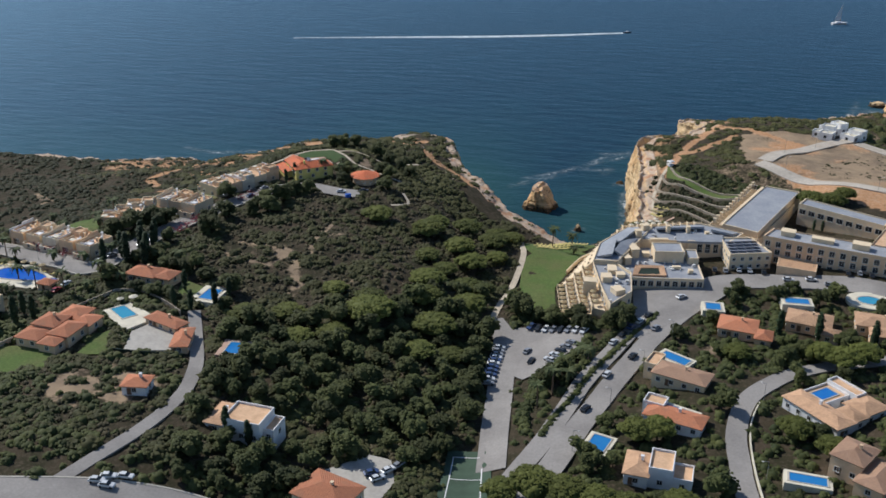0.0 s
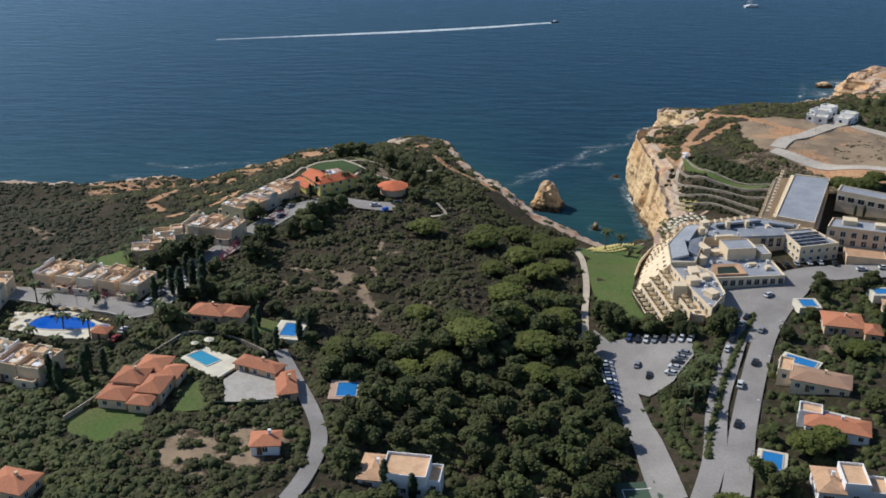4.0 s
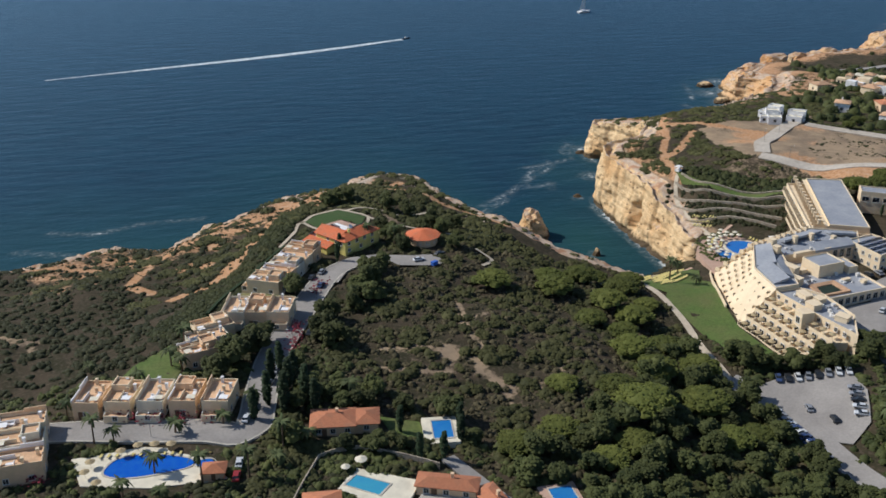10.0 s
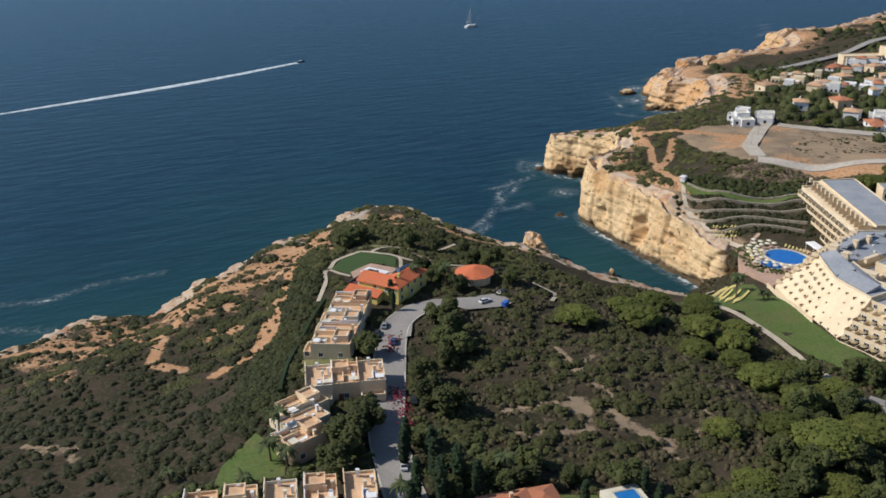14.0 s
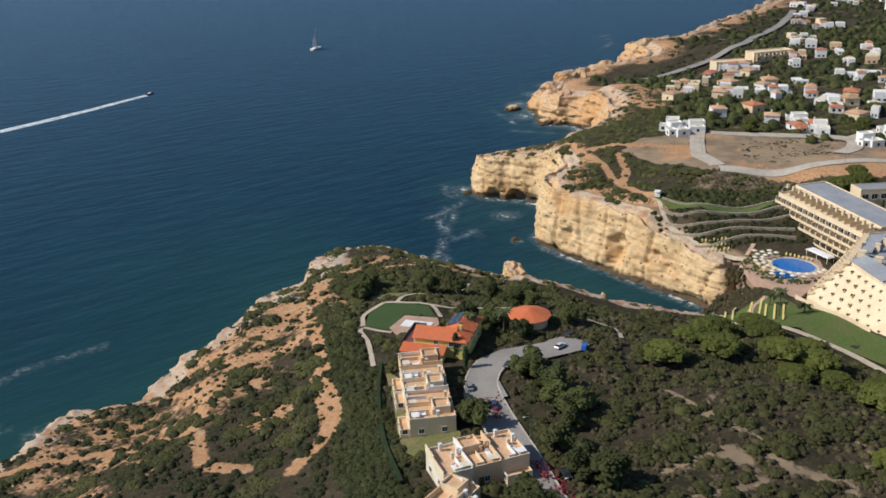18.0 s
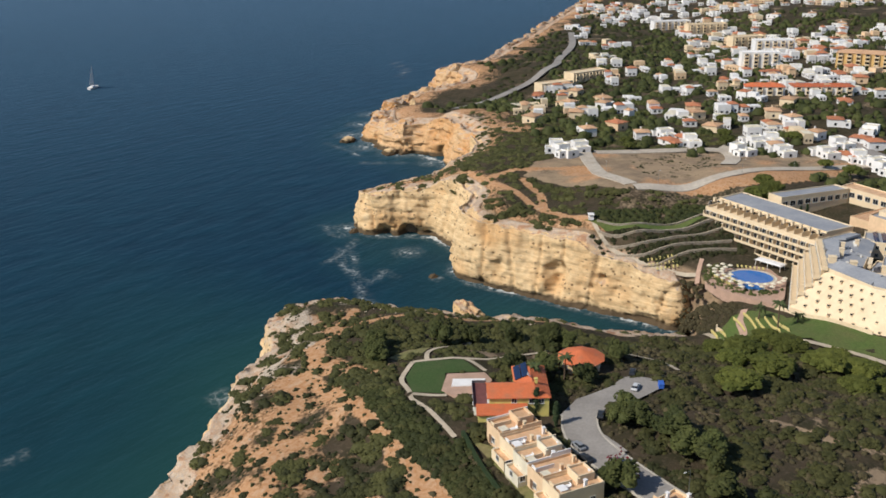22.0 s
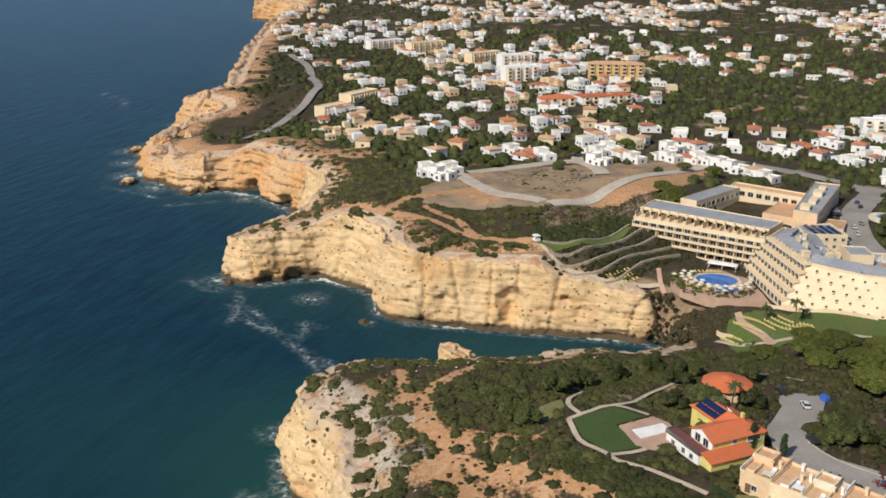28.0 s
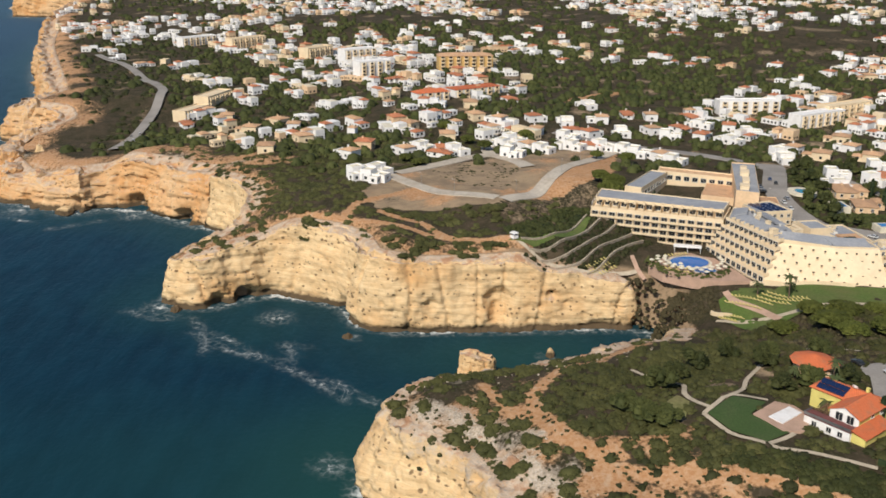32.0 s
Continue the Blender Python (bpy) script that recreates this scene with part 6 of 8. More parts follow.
part("terrace_roof", boxes((-0.15, 15.6, 2.6, 12.6, 19.5, 2.85)), mat("maroon_deck", (0.17, 0.065, 0.06), 0.7), yellow, "maroon flat terrace roof")
part("terrace_rail", boxes((-0.1, 19.36, 2.85, 12.55, 19.44, 3.6), (12.47, 15.6, 2.85, 12.55, 19.36, 3.6)), M_METAL, yellow, "thin terrace rail")
part("pergola", boxes((9, 9.2, 2.5, 9.2, 17, 2.7), (11.5, 9.2, 2.5, 11.7, 17, 2.7), *[(8.6, 9.4 + 0.9 * k, 2.7, 12.2, 9.5 + 0.9 * k, 2.85) for k in range(8)], (11.5, 9.2, -0.3, 11.7, 9.4, 2.5), (9, 9.2, -0.3, 9.2, 9.4, 2.5)), M_WOOD, yellow, "wooden pergola")
for x, y, z, t in ((0, 2, 3.2, -90), (0, 4.5, 3.2, -90), (0, 9, 3.5, -90), (2.2, 15.6, 2.9, 180), (5.2, 15.6, 2.9, 180), (2, 0, 3.2, 0), (6, 0, 3.2, 0), (10, 0, 3.2, 0), (14, 0, 3.2, 0), (2, 0, 0.6, 0), (8, 0, 0.6, 0), (14, 0, 0.6, 0), (2.5, 19.3, 0.5, 180), (5.5, 19.3, 0.5, 180), (9.5, 19.3, 0.5, 180), (17.5, 3, 3.2, 90), (17.5, 6, 3.2, 90)):
    put_window(yellow, x, y, z, t, (1.8, 2.1) if t == 180 and z > 1 else (1.2, 1.3))
for k in range(12):
    s = part("solar_panel", boxes((-0.6, -0.9, 0, 0.6, 0.9, 0.1)), M_SOLAR, yellow)
    s.matrix_basis = pose(9.3 + 1.28 * (k % 6), 7.3 - 1.85 * (k // 6), 5.78 + 0.8 * (k // 6), -23.5, 0, 0)
bm = bmesh.new()
bmesh.ops.create_cone(bm, cap_ends=True, segments=14, radius1=0.1, radius2=0.85, depth=0.35, matrix=Matrix.Translation((7.6, 4.8, 7.6)) @ Matrix.Rotation(radians(55), 4, "X"))
part("satellite_dish", bm, M_WHITE, yellow)
part("chimney", boxes((4.6, 2.6, 6, 5.3, 3.3, 7.7), (4.5, 2.5, 7.7, 5.4, 3.4, 7.85)), M_YELLOW, yellow)
tagged(yellow, "lemon-yellow house with bright red tiled roofs by the lawn", "house")

# round pavilion
pav = empty("pavilion")
bm = bmesh.new()
bmesh.ops.create_cone(bm, cap_ends=True, segments=10, radius1=6.9, radius2=0.5, depth=2.0, matrix=Matrix.Translation((0, 0, 3.9)))
part("roof", bm, M_REDTILE, pav, "ten-sided red tiled roof")
bm = bmesh.new()
bmesh.ops.create_cone(bm, cap_ends=True, segments=10, radius1=5.6, radius2=5.6, depth=5.6, matrix=Matrix.Translation((0, 0, 0.2)))
part("wall", bm, M_PEACH, pav)
for k in range(10):
    a = radians(36 * k + 18)
    put_window(pav, 5.36 * math.cos(a), 5.36 * math.sin(a), 0.8, math.degrees(a) + 90)
stand(pav, -1, 336.5, 8, reach=6)
TAKEN.append(ellipse(-1, 336.5, 6, 6))
tagged(pav, "round pavilion with a red tiled roof among trees", "pavilion")


# rows of holiday houses
def row_house(h, extra, kind):
    w, d = 7.0, 11.5
    blocks = [(-w / 2, -d / 2, w / 2, d / 2, h, 0)]
    if extra:
        blocks.append((-w / 2 + 0.1, 0.5, w / 2 - 2.4, d / 2 - 1.0, h + 1.4, 0))
    if kind:
        blocks.append((-w / 2 + 0.4, -d / 2 - 2.4, w / 2 - 0.4, -d / 2, h - 2.9, 0))
    root = house(blocks, (M_PEACH, M_CREAM, M_FABRIC)[kind % 3], M_TANTILE, "peach terraced holiday house with tiled roof terraces", name="row_house", category="terraced house", group="terraced holiday houses", spare=1.25)
    t = part("terrace_wall", boxes((-0.1, -2.4, 0, 0.1, 2.4, 1.1), (-1.8, -2.4, 0, -0.1, -2.2, 1.1)), (M_WHITE, M_CREAM)[extra], root)
    t.location = (-0.6 + 0.9 * kind, -2.9, h + 0.05)
    part("party_wall", boxes((-w / 2 - 0.12, -d / 2, h, -w / 2 + 0.12, 0.4, h + 1.25), (-w / 2 - 0.12, 0.4, h, -w / 2 + 0.12, d / 2, h + 1.9)), (M_WHITE, M_PEACH, M_CREAM)[kind % 3], root)
    for cx, cy in ((w / 2 - 0.9, 1.4), (-0.4, d / 2 - 1.2)):
        c = part("flue", boxes((-0.32, -0.32, 0, 0.32, 0.32, 1.7), (-0.42, -0.42, 1.7, 0.42, 0.42, 1.9)), M_WHITE if kind else M_CREAM, root)
        c.location = (cx, cy, h + 0.05)
    part("awning", boxes((w / 2 - 2.6, -d / 2 + 0.6, h + 1.0, w / 2 - 0.3, -d / 2 + 2.6, h + 1.1), (w / 2 - 2.5, -d / 2 + 0.7, h, w / 2 - 2.4, -d / 2 + 0.8, h + 1.0), (w / 2 - 0.5, -d / 2 + 0.7, h, w / 2 - 0.4, -d / 2 + 0.8, h + 1.0)), M_WHITE if kind == 1 else M_FABRIC, root, "pale roof awning")
    s = part("lounge_seat", boxes((-0.5, -1.0, 0, 0.5, 1.0, 0.45), (-0.5, 0.8, 0.45, 0.5, 1.0, 0.9), bevel=0.04), M_WHITE, root)
    s.location = (2.2 - 1.1 * kind, -1.4 - kind, h + 0.08)
    return root


ROWS = [((-113, 245.5), (-80, 235), -17, 5, 4.4), ((-80.5, 275.5), (-84.5, 262), -73, 3, 4.6), ((-72.5, 286.5), (-59.2, 282.5), -17, 3, 4.6), ((-46.9, 331.2), (-61.6, 307.3), -120, 5, 4.4),
        ((-129.5, 236), (-128, 218), -88, 3, 5.0), ((-107, 187), (-92.5, 183), -14, 3, 5.2), ((-134, 190), (-126.5, 188), -14, 2, 5.2)]
protos = {}
for k, ((ax, ay), (bx, by), turn, n, h) in enumerate(ROWS):
    for i in range(n):
        x, y = ax + (bx - ax) * i / (n - 1), ay + (by - ay) * i / (n - 1)
        key = (h, (i + k) % 2, (i + k) % 3)
        z = gz(x, y) + 0.25
        m = pose(x, y, z, 0, 0, turn)
        if key in protos:
            copy_thing(protos[key], m)
        else:
            protos[key] = row_house(*key)
            protos[key].matrix_basis = m
        TAKEN.append(rect(x, y, 9, 14, turn))

# villas near the start
place([(-8, -6, 0, 2, 4.2, 1.7), (0, -9, 7, 0, 3.6, 1.5), (-5, 2, 3, 10, 3.6, 1.6), (1, 0, 8, 7, 3.0, 1.3), (-9, -13, -1, -6, 3.0, 1.3), (0, -14, 6, -9, 2.8, 1.1)], -60, 178, -8, M_PEACH, M_TILE, "rambling villa under many orange tiled roofs")
place([(-7, -2.5, 7, 2.5, 2.8, 1.0)], -30.5, 186.5, -24, M_PEACH, M_TILE, "long garage with an orange tiled roof", name="garage", category="garage")
place([(-2.5, -6, 2.5, 6, 2.8, 1.0)], -21.5, 178, 12, M_PEACH, M_TILE, "open garage with an orange tiled roof", name="garage", category="garage")
place([(-8, -4, 3, 4, 3.0, 1.5), (3, -3, 9, 4, 2.8, 1.2)], -50, 218.5, -10, M_PEACH, M_TILE, "low house with orange tiled roof behind trees")
place([(-3.5, -3, 3.5, 3, 2.8, 1.2)], -21.5, 147, 5, M_WHITE, M_TILE, "small cottage with an orange tiled roof", name="cottage", category="cottage")
place([(-9, -5, -3, 5, 3.2, 1.3), (-3, -6, 8, 3, 5.4, 0), (8, -4, 11, 3, 3.0, 0)], 12, 140, -8, M_WHITE, M_TANTILE, "white two-storey villa with roof terraces in trees")
place([(-7, -5.5, 7, 5.5, 4.0, 1.8)], 42, 117, -22, M_CREAM, M_TILE, "broad house under a plain orange tiled roof")
place([(-6, -5, 6, 5, 3.2, 1.3), (6, -8, 11, -1, 3.0, 1.2)], 153, 227, -12, M_PEACH, M_TILE, "villa with orange tiled roofs behind trees")
place([(-8, -5, 6, 5, 3.2, 1.4), (2, -10, 9, -5, 3.0, 1.2)], 178, 234, -15, M_PEACH, M_TANTILE, "villa with tan tiled roofs")
place([(-8, -5, 8, 5, 3.2, 1.4), (-4, -11, 8, -5, 3.0, 1.3)], 200, 234, -10, M_PEACH, M_TANTILE, "villa with tan roofs behind a round pool")
place([(-8, -4, 8, 4, 3.4, 1.2), (-12, 0, -8, 8, 3.0, 0)], 132, 187, -22, M_CREAM, M_BROWNTILE, "white villa with a brown tiled roof and pool deck")
place([(-8, -4, 8, 3, 3.0, 1.2), (-10, 1, -4, 6, 3.4, 0)], 129, 165, -20, M_WHITE, M_TILE, "white villa with red roof terraces")
place([(-8, -5, -2, 5, 3.4, 1.4), (-2, -4, 4, 5, 5.0, 0), (4, -4, 9, 3, 3.0, 0)], 123, 140, -8, M_WHITE, M_TANTILE, "white villa with tan roofs and stair tower")
patio = place([(-8.5, -9, -1.5, 10, 3.6, 1.1), (-1.5, -8.5, 4, -2, 3.4, 1.0), (4, -8, 13, -0.5, 3.4, 1.2), (9, -0.5, 13, 10, 3.6, 0), (-1.5, 2, 9, 10, 2.6, 0)], 172, 173, 38, M_WHITE, M_TANTILE, "large white villa with tan roofs round a pool deck")
pool(rect(171.2, 180.2, 6.4, 4.2, 38), patio.matrix_world.translation.z + 2.78, "rectangular blue pool on a villa deck", 0.7)
place([(-7, -5, 1, 5, 5.2, 1.5), (1, -9, 8, 4, 3.2, 1.3)], 174, 144, -35, M_PEACH, M_BROWNTILE, "peach villa with brown tiled roofs")
place([(-6, -5, 6, 5, 3.2, 1.3)], 208, 178, 15, M_WHITE, M_TANTILE, "white bungalow with tan tiled roof")
place([(-7, -4, 7, 4, 3.2, 1.3)], 222, 200, -20, M_WHITE, M_TILE, "white bungalow with orange tiled roof")

place([(-6, -5, 6, 5, 3.4, 1.5), (-12, -3, -6, 4, 3.0, 1.2)], -61, 113, -10, M_WHITE, M_TILE, "white house with an orange tiled roof in gardens")
place([(-5, -4, 5, 4, 3.2, 1.4)], -79, 131, -15, M_PEACH, M_TILE, "peach house with an orange tiled roof in gardens")

# ---------------------------------------------------------------- the town
KINDS = []
for wall, roof, blocks, label in (
    (M_WHITE, M_WHITE, [(-6, -4, 1, 3, 3.1, 0), (1, -3, 7, 4, 5.2, 0), (-4, 3, 1, 7, 2.9, 0)], "white cube house with roof terraces"),
    (M_WHITE, M_TILE, [(-5, -4, 5, 4, 3.0, 1.4), (-9, -2, -5, 4, 2.6, 1.0)], "white bungalow with orange tiled roofs"),
    (M_WHITE, M_TANTILE, [(-6, -4, 2, 4, 4.8, 1.3), (2, -4, 8, 3, 2.8, 0)], "white villa with tan tiled roof"),
    (M_CREAM, M_TANTILE, [(-6, -5, 4, 4, 4.6, 1.4), (4, -3, 9, 3, 2.9, 1.0)], "cream villa with tan tiled roof"),
    (M_WHITE, M_WHITE, [(-8, -4, -2, 4, 3.0, 0), (-2, -5, 4, 3, 4.6, 0), (4, -2, 9, 5, 2.8, 0)], "white terraced house with stepped flat roofs"),
    (M_PEACH, M_TILE, [(-5, -5, 5, 4, 4.6, 1.6)], "peach town house with orange roof"),
    (M_WHITE, M_TILE, [(-4, -4, 4, 5, 4.6, 1.4), (-4, -8, 3, -4, 2.7, 0)], "white house with red roof and porch"),
):
    h = house(blocks, wall, roof, label + " among trees", name="town_house", group="town houses", panes=False, spare=4.0, deck_mat=M_FABRIC if wall is M_WHITE else None)
    KINDS.append([h, False])


def town(x, y, kind, turn, size=1.0):
    z = min(gz(x + 4, y), gz(x - 4, y), gz(x, y)) + 0.2
    m = pose(x, y, z, 0, 0, turn)
    h, used = KINDS[kind]
    if used:
        o = copy_thing(h, m)
    else:
        o, KINDS[kind][1] = h, True
        h.matrix_basis = m
    SITES.append((x, y, 8))
    return o


ROW_A = [(231, 470), (240, 462), (226, 462), (289, 447), (299, 437), (285, 428), (289, 416), (311, 388), (284, 385), (305, 375), (306, 348), (308, 338), (304, 329), (296, 320), (286, 312), (278, 304), (266, 300), (298, 425), (320, 380), (296, 368)]
ROW_B = [(268, 236), (280, 232), (294, 221), (276, 212), (231, 222), (210, 232), (217, 208), (294, 187), (267, 187), (245, 192), (230, 170), (255, 165), (300, 160), (320, 180)]
ROW_C = [(299, 525), (321, 506), (281, 478), (302, 469), (440, 568), (429, 594), (407, 529), (384, 545), (383, 516), (376, 450), (361, 443), (385, 428), (331, 420), (376, 399), (369, 385), (456, 424), (411, 399), (432, 369)]
ROW_D = [(342, 309), (351, 289), (360, 268), (369, 251), (360, 235), (343, 226), (394, 278), (396, 250), (320, 248), (332, 262), (335, 280), (380, 316), (401, 292), (423, 315), (340, 330), (330, 345), (345, 365), (350, 340), (370, 340), (375, 360)]
for k, (x, y) in enumerate(ROW_A):
    town(x, y, (0, 4, 0, 2, 4, 1)[k % 6], 35 + 14 * (k % 3))
for k, (x, y) in enumerate(ROW_B):
    town(x, y, (4, 0, 2, 3, 0)[k % 5], 20 * (k % 5))
for k, (x, y) in enumerate(ROW_C):
    town(x, y, (3, 3, 2, 5, 3, 1)[k % 6], 25 * (k % 4))
for k, (x, y) in enumerate(ROW_D):
    town(x, y, (0, 2, 1, 4, 6)[k % 5], 17 * (k % 6))
# the crowded centre and the looser quarters round it
CENTRE = [(900, 735), (830, 610), (740, 540), (620, 490), (540, 455), (470, 400), (520, 380), (620, 400), (700, 450), (800, 540), (900, 640), (960, 720)]
ROUND = [(330, 440), (430, 300), (350, 200), (420, 120), (640, -40), (900, 100), (1000, 350), (1150, 600), (980, 760), (880, 600), (720, 430), (600, 340), (460, 360), (480, 500), (420, 540)]
WOODS = [[(625, 355), (470, 330), (440, 230), (460, 190), (560, 150), (620, 150), (640, 240)], [(690, 570), (630, 640), (550, 560), (600, 520)]]
rnd = random.Random(5)


def clear_of(x, y, gap):
    return all((x - a) ** 2 + (y - b) ** 2 > (gap + 0 * r) ** 2 for a, b, r in SITES)


SITES += [(578, 385, 24), (600, 395, 24), (425, 406, 10), (419, 212, 14), (418, 190, 14), (365, 168, 14), (390, 150, 14)]
count = 0
for _ in range(2600):
    x, y = rnd.uniform(450, 980), rnd.uniform(360, 760)
    if count < 46 and inside(np.array([x]), np.array([y]), CENTRE)[0] and clear_of(x, y, 13.5):
        town(x, y, rnd.choice((0, 0, 4, 6, 1, 5, 0, 4)), rnd.choice((30, 35, -55, 40)) + rnd.uniform(-6, 6))
        count += 1
count = 0
for _ in range(6000):
    x, y = rnd.uniform(300, 1150), rnd.uniform(-40, 760)
    if count < 30 and inside(np.array([x]), np.array([y]), ROUND)[0] and clear_of(x, y, 22) and not any(inside(np.array([x]), np.array([y]), w)[0] for w in WOODS):
        town(x, y, rnd.choice((0, 1, 2, 2, 3, 4, 6)), rnd.uniform(0, 180))
        count += 1


# long pale apartment blocks and public buildings
def apartments(x, y, turn, length, depth, floors, wall, label, roof=0.0, roof_mat=None):
    root = empty("apartment_block")
    h = 3.0 * floors
    part("wall", boxes((-length / 2, -depth / 2, -3, length / 2, depth / 2, h)), wall, root)
    if roof:
        bm = bmesh.new()
        hip_roof(bm, -length / 2, -depth / 2, length / 2, depth / 2, h, roof)
        bmesh.ops.recalc_face_normals(bm, faces=bm.faces)
        part("roof", bm, roof_mat or M_TILE, root)
    else:
        bm = bmesh.new()
        flat_roof_edge(bm, -length / 2 - 0.02, -depth / 2 - 0.02, length / 2 + 0.02, depth / 2 + 0.02, h - 0.1, 0.8)
        part("parapet", bm, wall, root)
    for f in range(floors):
        for side in (-1, 1):
            n = max(2, int(length / 6.5))
            for i in range(n):
                u = -length / 2 + (i + 0.5) * length / n
                b = new("balcony", BALCONY)
                b.parent = root
                b.matrix_basis = pose(u, side * depth / 2, 3.0 * f + 0.3, 0, 0, 0 if side < 0 else 180)
                w = new("window", WIN[(2.6, 2.1)][1])
                w.parent = root
                w.matrix_basis = pose(u, side * depth / 2, 3.0 * f + 0.35, 0, 0, 0 if side < 0 else 180)
    root.matrix_world = pose(x, y, gz(x, y), 0, 0, turn)
    TAKEN.append(rect(x, y, length + 2, depth + 2, turn))
    return tagged(root, label, "apartment block")


apartments(418, 202, -88, 44, 10, 3, M_WHITE, "long white apartment block with balconies")
apartments(372, 172, -62, 44, 10, 3, M_WHITE, "curved white apartment block with balconies")
apartments(396, 142, -62, 46, 10, 3, M_CREAM, "long cream apartment block with balconies")
apartments(582, 388, -85, 46, 16, 4, M_OCHRE, "large ochre hotel block with tiled roof", 2.0, M_TANTILE)
apartments(440, 424, -65, 26, 10, 2, M_WHITE, "public hall with a bright red tiled roof", 2.0, M_REDTILE)
apartments(462, 392, -60, 40, 14, 2, M_WHITE, "white public building with red roof edge", 1.4, M_REDTILE)
apartments(560, 466, -60, 30, 12, 4, M_WHITE, "tall white apartment block in the town")
apartments(640, 480, -55, 34, 12, 4, M_WHITE, "tall white apartment block in the town")
apartments(690, 520, -40, 34, 12, 4, M_CREAM, "tall cream apartment block in the town")
apartments(800, 600, -45, 44, 12, 4, M_CREAM, "long cream apartment block above the cliffs")
apartments(490, 585, -20, 36, 12, 2, M_CREAM, "cream holiday apartments by the coast road")
apartments(455, 595, -25, 30, 11, 2, M_CREAM, "cream holiday apartments by the coast road")
apartments(850, 660, -45, 44, 12, 3, M_WHITE, "long white apartment block above the cliffs")

# distant white quarters, too many and too far to tell one by one
def block(v, f, mi, r2, x, y, t, w, d, h, roof, wm):
    """One small house: walls, eaves, a flat or hipped roof and dark openings."""
    z = gz(x, y)
    c, s = math.cos(t), math.sin(t)
    k = len(v)
    for zz, g in ((z - 4, 0), (z + h, 0), (z + h + 0.05, 0.35 if roof else 0.0)):
        for a, b in ((-1, -1), (1, -1), (1, 1), (-1, 1)):
            u, q = a * (w + g), b * (d + g)
            v.append((x + u * c - q * s, y + u * s + q * c, zz))
    v.append((x, y, z + h + (1.5 if roof else 0.1)))
    top = r2.choice((3, 4)) if roof else r2.choice((wm, wm, 6))
    for i in range(4):
        j = (i + 1) % 4
        f.append((k + i, k + j, k + 4 + j, k + 4 + i))
        mi.append(wm)
        f.append((k + 4 + i, k + 4 + j, k + 8 + j, k + 8 + i))
        mi.append(wm)
        f.append((k + 8 + i, k + 8 + j, k + 12))
        mi.append(top)
        p, q2 = Vector(v[k + i]), Vector(v[k + j])
        run = q2 - p
        out = Vector((run.y, -run.x, 0)).normalized() * 0.08
        for u in (0.2, 0.6):
            a, b = p + run * u + out, p + run * (u + 0.2) + out
            m0 = len(v)
            v.extend([(a.x, a.y, z + 0.9), (b.x, b.y, z + 0.9), (b.x, b.y, z + 2.3), (a.x, a.y, z + 2.3)])
            f.append((m0, m0 + 1, m0 + 2, m0 + 3))
            mi.append(5)


def far_quarter():
    v, f, mi = [], [], []
    r2 = random.Random(9)
    for _ in range(8000):
        x, y = 330 + 2100 * r2.random() ** 1.7, r2.uniform(-700, 1050)
        if r2.random() > (0.9 if x < 1300 else 0.5) or on_grid(GRID_D, x, y) < (25 if x > 900 or x < 560 and y < 560 else 75 if x > 640 else 125):
            continue
        if any(inside(np.array([x]), np.array([y]), w)[0] for w in WOODS) or inside(np.array([x]), np.array([y]), LOT)[0]:
            continue
        if noise.noise(Vector((x * 0.006, y * 0.006, 0))) < -0.08 + 0.3 * noise.noise(Vector((x * 0.02, y * 0.02, 5))) or x < 900 and not clear_of(x, y, 11 if inside(np.array([x]), np.array([y]), CENTRE)[0] else 13.5):
            continue
        if x < 900:
            SITES.append((x, y, 5))
        if near_line(np.array([x]), np.array([y]), [(363, 628), (405, 624), (500, 626), (580, 655), (663, 688), (772, 746)])[0] < 14:
            continue
        turn = r2.choice((0.6, 0.65, 2.2, r2.uniform(0, 3.1)))
        wm0 = r2.choice((0, 0, 0, 0, 0, 0, 1, 2))
        at = 0.0
        for unit in range(r2.choice((1, 2, 3, 4) if x < 1300 else (1, 1, 2))):
            w, d, h = r2.uniform(2.0, 4.2), r2.uniform(2.3, 4.4), r2.choice((2.8, 3.2, 3.6, 5.6, 6.2))
            block(v, f, mi, r2, x + (at + w) * math.cos(turn) - r2.uniform(-2, 2) * math.sin(turn), y + (at + w) * math.sin(turn) + r2.uniform(-2, 2) * math.cos(turn), turn, w, d, h, r2.random() < 0.28, wm0)
            at += 2 * w - 0.3
    ob = raw("far_houses", v, f, [M_WHITE, M_CREAM, M_PEACH, M_TILE, M_TANTILE, M_GLASS, M_FABRIC])
    ob.data.polygons.foreach_set("material_index", mi)
    return tagged(ob, "distant white and cream houses among the trees", "houses", kind="stuff")


far_quarter()


# ---------------------------------------------------------------- plants
RING = np.array([(1, 0, -0.25), (0, 1, -0.25), (-1, 0, -0.25), (0, -1, -0.25), (0, 0, 0.8)], float)
RINGF = np.array([(0, 1, 4), (1, 2, 4), (2, 3, 4), (3, 0, 4)])


